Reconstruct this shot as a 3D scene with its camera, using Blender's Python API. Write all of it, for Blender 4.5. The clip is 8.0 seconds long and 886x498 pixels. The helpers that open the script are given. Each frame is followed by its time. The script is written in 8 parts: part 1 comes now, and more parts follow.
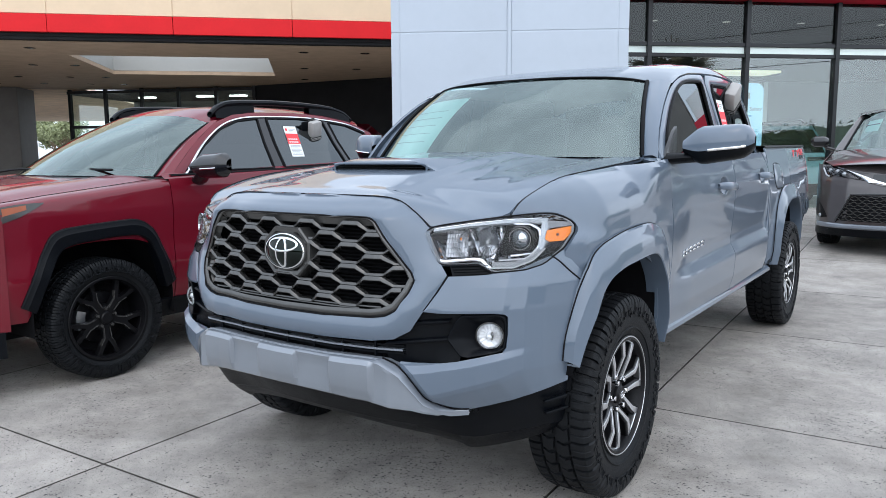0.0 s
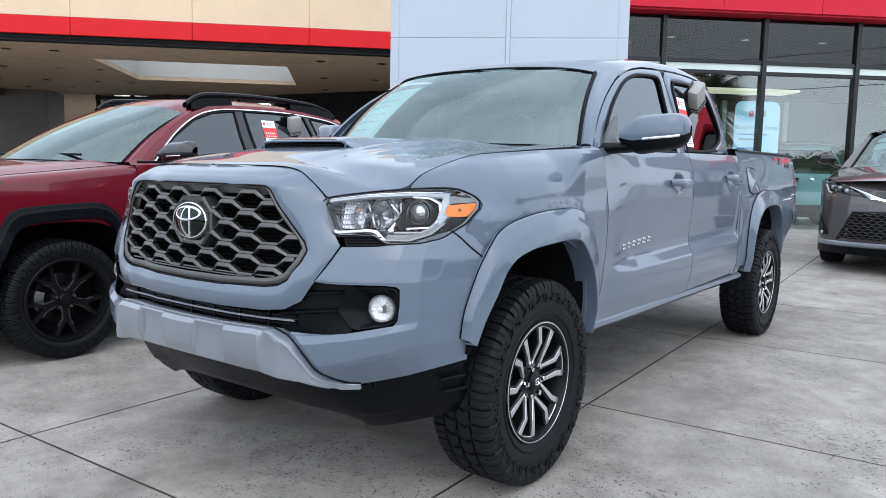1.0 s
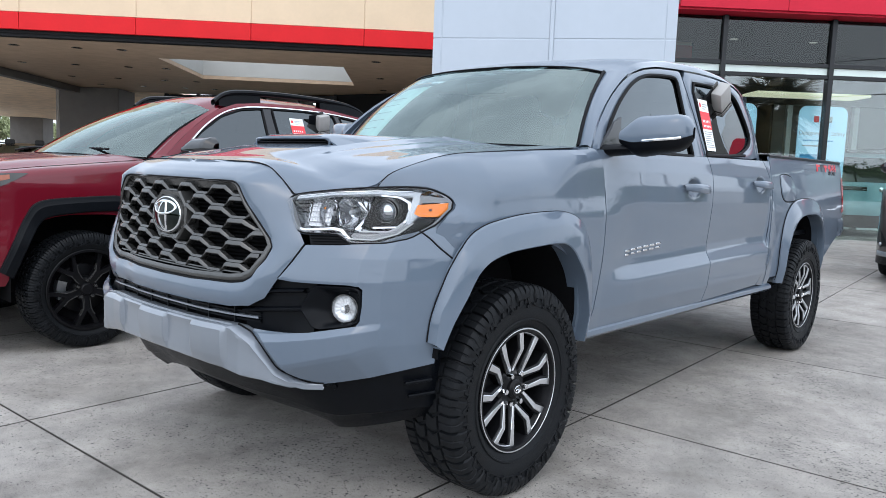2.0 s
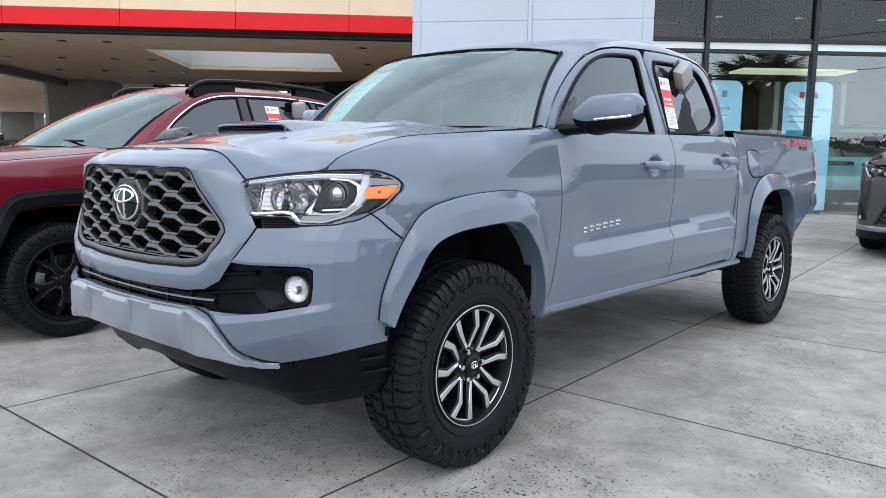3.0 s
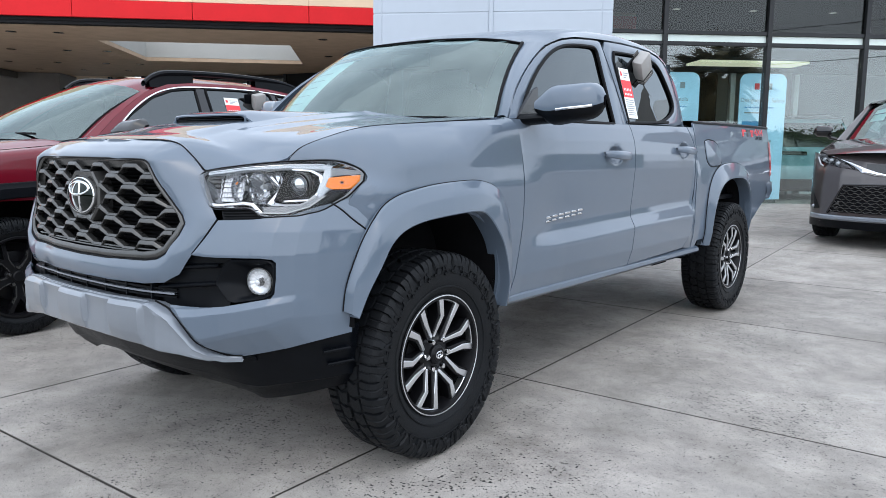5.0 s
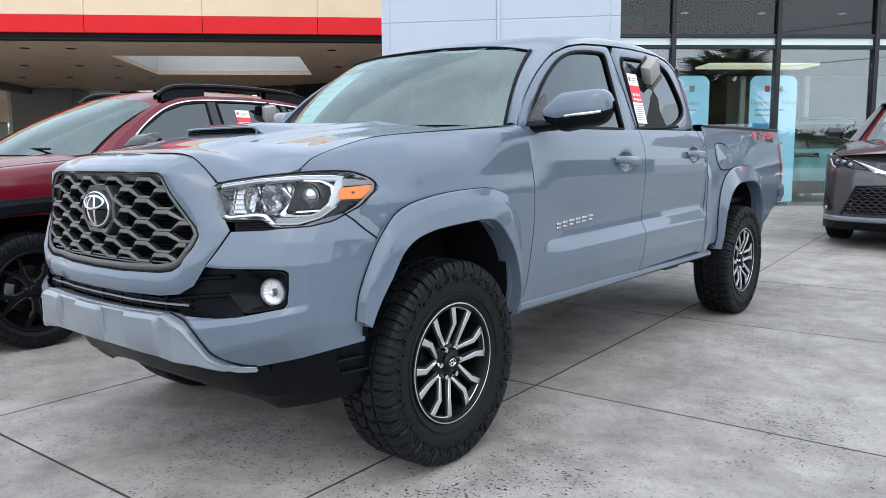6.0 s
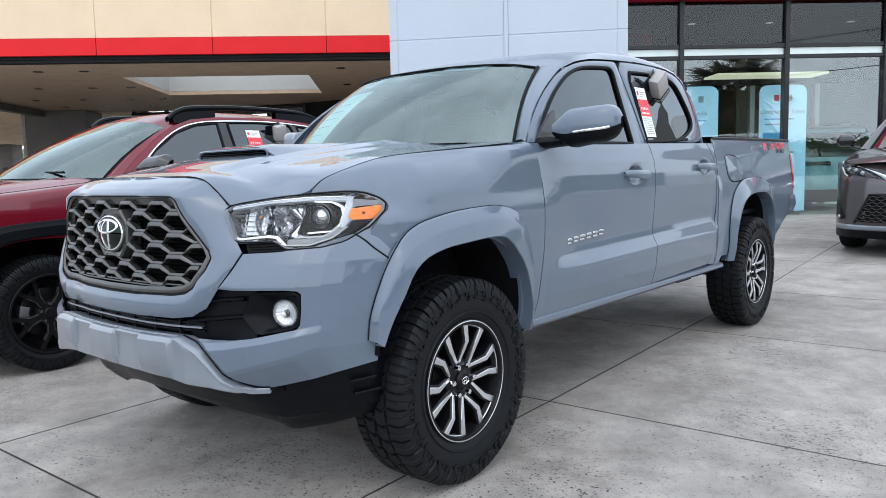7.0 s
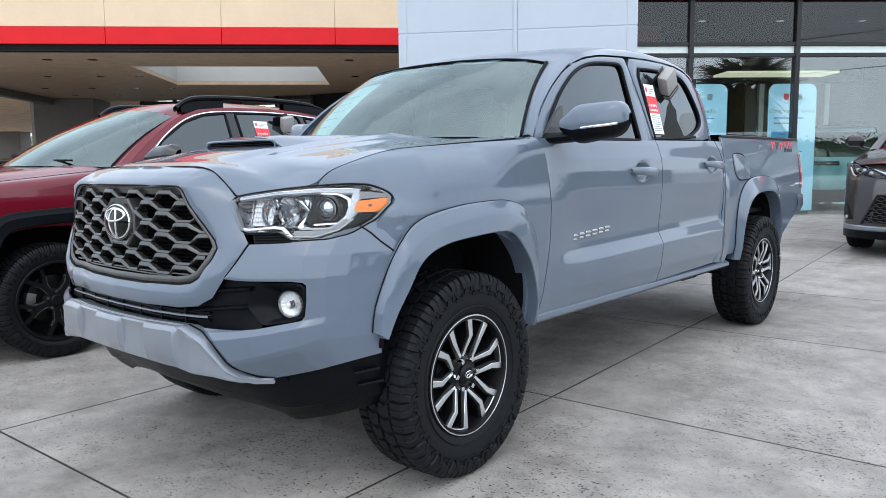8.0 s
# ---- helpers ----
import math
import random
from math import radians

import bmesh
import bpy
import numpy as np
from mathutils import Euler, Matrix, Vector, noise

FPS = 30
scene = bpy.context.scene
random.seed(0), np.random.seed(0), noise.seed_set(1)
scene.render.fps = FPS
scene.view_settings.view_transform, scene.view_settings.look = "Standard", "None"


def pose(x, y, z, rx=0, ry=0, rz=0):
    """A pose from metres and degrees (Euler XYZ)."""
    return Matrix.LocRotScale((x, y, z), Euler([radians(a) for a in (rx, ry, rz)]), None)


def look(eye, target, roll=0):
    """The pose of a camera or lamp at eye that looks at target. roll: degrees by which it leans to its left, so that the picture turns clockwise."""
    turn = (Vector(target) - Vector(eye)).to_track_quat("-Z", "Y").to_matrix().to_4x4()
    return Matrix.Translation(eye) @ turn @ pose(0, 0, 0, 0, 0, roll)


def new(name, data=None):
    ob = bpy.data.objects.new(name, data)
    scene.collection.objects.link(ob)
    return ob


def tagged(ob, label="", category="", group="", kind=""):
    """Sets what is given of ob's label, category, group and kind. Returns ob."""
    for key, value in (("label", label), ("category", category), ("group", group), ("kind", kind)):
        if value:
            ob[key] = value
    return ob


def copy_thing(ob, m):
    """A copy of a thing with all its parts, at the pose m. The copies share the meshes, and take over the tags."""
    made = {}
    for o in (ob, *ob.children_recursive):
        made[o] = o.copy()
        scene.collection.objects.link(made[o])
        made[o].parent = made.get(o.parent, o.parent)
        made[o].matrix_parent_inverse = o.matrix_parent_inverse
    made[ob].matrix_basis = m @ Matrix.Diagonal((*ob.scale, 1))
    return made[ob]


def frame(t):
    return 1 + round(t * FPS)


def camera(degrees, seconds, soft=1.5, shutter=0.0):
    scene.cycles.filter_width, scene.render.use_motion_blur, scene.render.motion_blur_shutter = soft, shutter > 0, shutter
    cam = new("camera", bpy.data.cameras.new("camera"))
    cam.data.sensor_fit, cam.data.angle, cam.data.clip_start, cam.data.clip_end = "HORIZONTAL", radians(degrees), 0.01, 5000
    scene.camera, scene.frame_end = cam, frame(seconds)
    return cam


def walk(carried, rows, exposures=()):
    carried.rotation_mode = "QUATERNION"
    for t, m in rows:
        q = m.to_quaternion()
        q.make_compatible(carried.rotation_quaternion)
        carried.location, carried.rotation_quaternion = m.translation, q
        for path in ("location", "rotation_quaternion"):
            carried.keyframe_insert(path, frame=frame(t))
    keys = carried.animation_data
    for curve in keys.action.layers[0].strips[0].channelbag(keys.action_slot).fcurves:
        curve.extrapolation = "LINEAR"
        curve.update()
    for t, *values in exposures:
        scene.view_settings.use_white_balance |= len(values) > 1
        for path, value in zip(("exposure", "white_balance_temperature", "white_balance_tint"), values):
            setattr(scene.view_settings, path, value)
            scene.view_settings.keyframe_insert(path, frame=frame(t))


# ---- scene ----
cam = camera(61.7, 8.0, soft=0.6)
PATH = [
    (0, (1.826, -2.566, 1.263), (0.694, -0.937, 1.01), -0.4),
    (0.5, (1.992, -2.446, 1.161), (0.833, -0.829, 0.951), -0.4),
    (1, (2.148, -2.319, 1.127), (0.953, -0.729, 0.919), 1.2),
    (1.5, (2.21, -2.17, 1.123), (0.946, -0.633, 0.924), 3.0),
    (1.7, (2.249, -2.13, 1.13), (0.949, -0.624, 0.929), 3.2),
    (2.8, (2.497, -2.045, 1.111), (1.15, -0.586, 0.877), 0.7),
    (3, (2.489, -2.038, 1.12), (1.174, -0.552, 0.873), 0.9),
    (3.5, (2.478, -2.032, 1.116), (1.211, -0.506, 0.854), 1.1),
    (4, (2.478, -2.031, 1.111), (1.229, -0.493, 0.837), 0.9),
    (4.5, (2.483, -2.036, 1.111), (1.245, -0.489, 0.842), 0.8),
    (6, (2.496, -2.047, 1.114), (1.232, -0.517, 0.869), -0.4),
    (6.5, (2.497, -2.055, 1.119), (1.215, -0.537, 0.895), -1.2),
    (7, (2.499, -2.049, 1.129), (1.209, -0.534, 0.922), -1.4),
    (7.5, (2.502, -2.049, 1.127), (1.217, -0.53, 0.923), -0.8),
    (8, (2.501, -2.052, 1.129), (1.201, -0.548, 0.906), -0.5),
]
walk(cam, [(t, look(eye, target, roll)) for t, eye, target, roll in PATH], [(0.0, 0.73, 5900, 8), (8.0, 0.73, 5900, 8)])

# ---------- world, sun ----------
SUN_EL, SUN_AZ = 52.0, 132.0
world = bpy.data.worlds.new("sky")
scene.world = world
world.use_nodes = True
wn = world.node_tree.nodes
sky = wn.new("ShaderNodeTexSky")
sky.sky_type = "NISHITA"
sky.sun_disc = False
sky.sun_elevation, sky.sun_rotation = radians(SUN_EL), radians(SUN_AZ)
sky.air_density, sky.dust_density, sky.ozone_density = 1.0, 5.0, 1.0
gen = wn.new("ShaderNodeTexCoord")
clouds = wn.new("ShaderNodeTexNoise")
clouds.inputs["Scale"].default_value, clouds.inputs["Detail"].default_value, clouds.inputs["Roughness"].default_value = 2.6, 7, 0.58
veil = wn.new("ShaderNodeMapRange")
veil.inputs[1].default_value, veil.inputs[2].default_value = 0.40, 0.66
veil.inputs[3].default_value, veil.inputs[4].default_value = 0.58, 0.95
haze = wn.new("ShaderNodeMix")
haze.data_type = "RGBA"
haze.inputs[7].default_value = (10.9, 11.3, 11.9, 1)
world.node_tree.links.new(gen.outputs["Generated"], clouds.inputs["Vector"])
world.node_tree.links.new(clouds.outputs[0], veil.inputs[0])
world.node_tree.links.new(veil.outputs[0], haze.inputs[0])
world.node_tree.links.new(sky.outputs[0], haze.inputs[6])
# thin cloud: a little brighter along the horizon than overhead
up = wn.new("ShaderNodeSeparateXYZ")
fall = wn.new("ShaderNodeMapRange")
fall.inputs[1].default_value, fall.inputs[2].default_value = 0.0, 0.9
fall.inputs[3].default_value, fall.inputs[4].default_value = 1.04, 0.95
shade = wn.new("ShaderNodeVectorMath")
shade.operation = "SCALE"
world.node_tree.links.new(gen.outputs["Generated"], up.inputs[0])
world.node_tree.links.new(up.outputs[2], fall.inputs[0])
world.node_tree.links.new(haze.outputs[2], shade.inputs[0])
world.node_tree.links.new(fall.outputs[0], shade.inputs["Scale"])
# the cloud is brighter round the hidden sun
aim = wn.new("ShaderNodeVectorMath")
aim.operation = "DOT_PRODUCT"
aim.inputs[1].default_value = (math.sin(radians(SUN_AZ)) * math.cos(radians(SUN_EL)), math.cos(radians(SUN_AZ)) * math.cos(radians(SUN_EL)), math.sin(radians(SUN_EL)))
glow = wn.new("ShaderNodeMapRange")
glow.interpolation_type = "SMOOTHSTEP"
glow.inputs[1].default_value, glow.inputs[2].default_value = 0.1, 1.0
glow.inputs[3].default_value, glow.inputs[4].default_value = 0.93, 1.16
lit = wn.new("ShaderNodeVectorMath")
lit.operation = "SCALE"
world.node_tree.links.new(gen.outputs["Generated"], aim.inputs[0])
world.node_tree.links.new(aim.outputs["Value"], glow.inputs[0])
world.node_tree.links.new(shade.outputs[0], lit.inputs[0])
world.node_tree.links.new(glow.outputs[0], lit.inputs["Scale"])
world.node_tree.links.new(lit.outputs[0], wn["Background"].inputs[0])
wn["Background"].inputs[1].default_value = 0.11

sun_data = bpy.data.lights.new("sun", "SUN")
sun_data.energy, sun_data.angle, sun_data.color = 0.6, radians(150), (1.0, 0.95, 0.88)
sun = new("sun", sun_data)
_az, _el = radians(SUN_AZ), radians(SUN_EL)
_to = Vector((math.sin(_az) * math.cos(_el), math.cos(_az) * math.cos(_el), math.sin(_el)))
sun.matrix_world = look(_to * 60, (0, 0, 0))


# ---------- materials ----------
def mat(name, col, rough=0.5, metal=0.0, coat=0.0, vary=0.0, scale=8.0, bump=0.0, bscale=60.0, rvary=0.0, trans=0.0, ior=1.45, spec=0.5, emit=0.0, rand=0.0, flake=0.0):
    m = bpy.data.materials.new(name)
    m.use_nodes = True
    nt = m.node_tree
    b = nt.nodes["Principled BSDF"]
    b.inputs["Base Color"].default_value = (*col, 1)
    b.inputs["Roughness"].default_value = rough
    b.inputs["Metallic"].default_value = metal
    b.inputs["Coat Weight"].default_value = coat
    b.inputs["Coat Roughness"].default_value = 0.025
    b.inputs["Coat IOR"].default_value = 1.5
    b.inputs["Transmission Weight"].default_value = trans
    b.inputs["IOR"].default_value = ior
    b.inputs["Specular IOR Level"].default_value = spec
    if emit:
        b.inputs["Emission Color"].default_value = (*col, 1)
        b.inputs["Emission Strength"].default_value = emit
    tc = nt.nodes.new("ShaderNodeTexCoord")
    if vary or rvary:
        n1 = nt.nodes.new("ShaderNodeTexNoise")
        n1.inputs["Scale"].default_value = scale
        n1.inputs["Detail"].default_value = 6
        n2 = nt.nodes.new("ShaderNodeTexNoise")
        n2.inputs["Scale"].default_value = scale * 9
        n2.inputs["Detail"].default_value = 3
        mx = nt.nodes.new("ShaderNodeMath")
        mx.operation = "MULTIPLY_ADD"
        mx.inputs[1].default_value = 0.4
        nt.links.new(tc.outputs["Object"], n1.inputs["Vector"])
        nt.links.new(tc.outputs["Object"], n2.inputs["Vector"])
        nt.links.new(n2.outputs[0], mx.inputs[0])
        nt.links.new(n1.outputs[0], mx.inputs[2])
        if vary:
            mr = nt.nodes.new("ShaderNodeMapRange")
            mr.inputs[1].default_value, mr.inputs[2].default_value = 0.45, 0.95
            mr.inputs[3].default_value, mr.inputs[4].default_value = 1 - vary, 1 + vary
            nt.links.new(mx.outputs[0], mr.inputs[0])
            sc = nt.nodes.new("ShaderNodeVectorMath")
            sc.operation = "SCALE"
            sc.inputs[0].default_value = col
            fac = mr.outputs[0]
            if rand:
                oi = nt.nodes.new("ShaderNodeObjectInfo")
                r2 = nt.nodes.new("ShaderNodeMapRange")
                r2.inputs[3].default_value, r2.inputs[4].default_value = 1 - rand, 1 + rand
                nt.links.new(oi.outputs["Random"], r2.inputs[0])
                mm = nt.nodes.new("ShaderNodeMath")
                mm.operation = "MULTIPLY"
                nt.links.new(fac, mm.inputs[0])
                nt.links.new(r2.outputs[0], mm.inputs[1])
                fac = mm.outputs[0]
            nt.links.new(fac, sc.inputs["Scale"])
            nt.links.new(sc.outputs[0], b.inputs["Base Color"])
        if rvary:
            rr = nt.nodes.new("ShaderNodeMapRange")
            rr.inputs[1].default_value, rr.inputs[2].default_value = 0.45, 0.95
            rr.inputs[3].default_value, rr.inputs[4].default_value = max(0.02, rough - rvary), min(1, rough + rvary)
            nt.links.new(mx.outputs[0], rr.inputs[0])
            nt.links.new(rr.outputs[0], b.inputs["Roughness"])
    if bump:
        n3 = nt.nodes.new("ShaderNodeTexNoise")
        n3.inputs["Scale"].default_value = bscale
        n3.inputs["Detail"].default_value = 5
        nt.links.new(tc.outputs["Object"], n3.inputs["Vector"])
        bp = nt.nodes.new("ShaderNodeBump")
        bp.inputs["Strength"].default_value = bump
        bp.inputs["Distance"].default_value = 0.004
        nt.links.new(n3.outputs[0], bp.inputs["Height"])
        nt.links.new(bp.outputs[0], b.inputs["Normal"])
    return m


def concrete_mat():
    """Trowelled light grey concrete with blotches and dark pits."""
    m = bpy.data.materials.new("concrete")
    m.use_nodes = True
    nt = m.node_tree
    b = nt.nodes["Principled BSDF"]
    geo = nt.nodes.new("ShaderNodeNewGeometry")
    oi = nt.nodes.new("ShaderNodeObjectInfo")

    def noise_node(scale, detail, rough=0.55):
        n = nt.nodes.new("ShaderNodeTexNoise")
        n.inputs["Scale"].default_value, n.inputs["Detail"].default_value, n.inputs["Roughness"].default_value = scale, detail, rough
        nt.links.new(geo.outputs["Position"], n.inputs["Vector"])
        return n

    def ramp(src, stops):
        r = nt.nodes.new("ShaderNodeValToRGB")
        r.color_ramp.elements[0].position, r.color_ramp.elements[0].color = stops[0][0], (*stops[0][1], 1)
        r.color_ramp.elements[1].position, r.color_ramp.elements[1].color = stops[-1][0], (*stops[-1][1], 1)
        for p, c in stops[1:-1]:
            e = r.color_ramp.elements.new(p)
            e.color = (*c, 1)
        nt.links.new(src, r.inputs[0])
        return r.outputs[0]

    def mul(a, c):
        x = nt.nodes.new("ShaderNodeMix")
        x.data_type, x.blend_type = "RGBA", "MULTIPLY"
        x.inputs[0].default_value = 1.0
        nt.links.new(a, x.inputs[6])
        nt.links.new(c, x.inputs[7])
        return x.outputs[2]

    big = ramp(noise_node(0.9, 5).outputs[0], [(0.3, (0.368, 0.340, 0.310)), (0.5, (0.404, 0.378, 0.347)), (0.7, (0.447, 0.422, 0.391))])
    mid = ramp(noise_node(6, 6, 0.7).outputs[0], [(0.28, (0.66, 0.66, 0.67)), (0.62, (1, 1, 1))])
    stain = ramp(noise_node(2.3, 9, 0.72).outputs[0], [(0.34, (0.66, 0.655, 0.645)), (0.44, (0.86, 0.855, 0.845)), (0.54, (0.98, 0.975, 0.97)), (0.64, (1.07, 1.065, 1.06))])
    fine = ramp(noise_node(240, 3, 0.7).outputs[0], [(0.32, (0.60, 0.59, 0.58)), (0.62, (1.12, 1.12, 1.12))])
    # pits: short dark dashes, denser in some places
    warp = nt.nodes.new("ShaderNodeVectorMath")
    warp.operation = "ADD"
    wn_ = noise_node(30, 2)
    ws = nt.nodes.new("ShaderNodeVectorMath")
    ws.operation = "SCALE"
    ws.inputs["Scale"].default_value = 0.03
    nt.links.new(wn_.outputs["Color"], ws.inputs[0])
    nt.links.new(geo.outputs["Position"], warp.inputs[0])
    nt.links.new(ws.outputs[0], warp.inputs[1])
    mp = nt.nodes.new("ShaderNodeMapping")
    mp.inputs["Scale"].default_value = (92, 104, 92)
    nt.links.new(warp.outputs[0], mp.inputs[0])
    vo = nt.nodes.new("ShaderNodeTexVoronoi")
    vo.inputs["Scale"].default_value = 1.0
    nt.links.new(mp.outputs[0], vo.inputs["Vector"])
    dens = noise_node(1.3, 3)
    th = nt.nodes.new("ShaderNodeMapRange")
    th.inputs[1].default_value, th.inputs[2].default_value = 0.38, 0.68
    th.inputs[3].default_value, th.inputs[4].default_value = 0.24, 0.60
    nt.links.new(dens.outputs[0], th.inputs[0])
    # only some of the cells carry a pit
    sel = nt.nodes.new("ShaderNodeSeparateColor")
    nt.links.new(vo.outputs["Color"], sel.inputs[0])
    few = nt.nodes.new("ShaderNodeMapRange")
    few.inputs[1].default_value, few.inputs[2].default_value = 0.52, 1.0
    few.inputs[3].default_value, few.inputs[4].default_value = -0.1, 1.0
    few.clamp = False
    nt.links.new(sel.outputs[0], few.inputs[0])
    cm = nt.nodes.new("ShaderNodeMath")
    cm.operation = "MULTIPLY"
    nt.links.new(few.outputs[0], cm.inputs[0])
    nt.links.new(th.outputs[0], cm.inputs[1])
    lt = nt.nodes.new("ShaderNodeMath")
    lt.operation = "SUBTRACT"
    nt.links.new(vo.outputs["Distance"], lt.inputs[0])
    nt.links.new(cm.outputs[0], lt.inputs[1])
    pit = ramp(lt.outputs[0], [(0.0, (0.012, 0.012, 0.012)), (0.025, (1, 1, 1))])
    # small specks of dark aggregate between the pits
    sv = nt.nodes.new("ShaderNodeTexVoronoi")
    sv.inputs["Scale"].default_value = 230
    nt.links.new(warp.outputs[0], sv.inputs["Vector"])
    ss = nt.nodes.new("ShaderNodeSeparateColor")
    nt.links.new(sv.outputs["Color"], ss.inputs[0])
    sm = nt.nodes.new("ShaderNodeMapRange")
    sm.inputs[1].default_value, sm.inputs[2].default_value = 0.54, 1.0
    sm.inputs[3].default_value, sm.inputs[4].default_value = -0.2, 0.42
    sm.clamp = False
    nt.links.new(ss.outputs[1], sm.inputs[0])
    sd = nt.nodes.new("ShaderNodeMath")
    sd.operation = "SUBTRACT"
    nt.links.new(sv.outputs["Distance"], sd.inputs[0])
    nt.links.new(sm.outputs[0], sd.inputs[1])
    speck = ramp(sd.outputs[0], [(0.0, (0.20, 0.195, 0.19)), (0.10, (1, 1, 1))])
    # broad worn patches
    patch = ramp(noise_node(0.55, 8, 0.66).outputs[0], [(0.36, (0.80, 0.795, 0.785)), (0.50, (1, 1, 1)), (0.64, (1.06, 1.06, 1.055))])
    col = mul(mul(mul(mul(mul(mul(big, mid), stain), fine), pit), speck), patch)
    rnd = nt.nodes.new("ShaderNodeMapRange")
    rnd.inputs[3].default_value, rnd.inputs[4].default_value = 0.93, 1.05
    nt.links.new(oi.outputs["Random"], rnd.inputs[0])
    sc = nt.nodes.new("ShaderNodeVectorMath")
    sc.operation = "SCALE"
    nt.links.new(col, sc.inputs[0])
    nt.links.new(rnd.outputs[0], sc.inputs["Scale"])
    nt.links.new(sc.outputs[0], b.inputs["Base Color"])
    b.inputs["Roughness"].default_value = 0.62
    bp = nt.nodes.new("ShaderNodeBump")
    bp.inputs["Strength"].default_value, bp.inputs["Distance"].default_value = 0.35, 0.004
    nt.links.new(fine, bp.inputs["Height"])
    nt.links.new(bp.outputs[0], b.inputs["Normal"])
    return m


def glass_mat(name, col, rough=0.0, ior=1.6, sheen=(1, 1, 1)):
    m = bpy.data.materials.new(name)
    m.use_nodes = True
    nt = m.node_tree
    for n in list(nt.nodes):
        if n.type != "OUTPUT_MATERIAL":
            nt.nodes.remove(n)
    out = [n for n in nt.nodes if n.type == "OUTPUT_MATERIAL"][0]
    tr = nt.nodes.new("ShaderNodeBsdfTransparent")
    tr.inputs[0].default_value = (*col, 1)
    gl = nt.nodes.new("ShaderNodeBsdfGlossy")
    gl.inputs["Roughness"].default_value = rough
    gl.inputs["Color"].default_value = (*sheen, 1)
    fr = nt.nodes.new("ShaderNodeFresnel")
    fr.inputs["IOR"].default_value = ior
    mx = nt.nodes.new("ShaderNodeMixShader")
    nt.links.new(fr.outputs[0], mx.inputs[0])
    nt.links.new(tr.outputs[0], mx.inputs[1])
    nt.links.new(gl.outputs[0], mx.inputs[2])
    nt.links.new(mx.outputs[0], out.inputs[0])
    return m


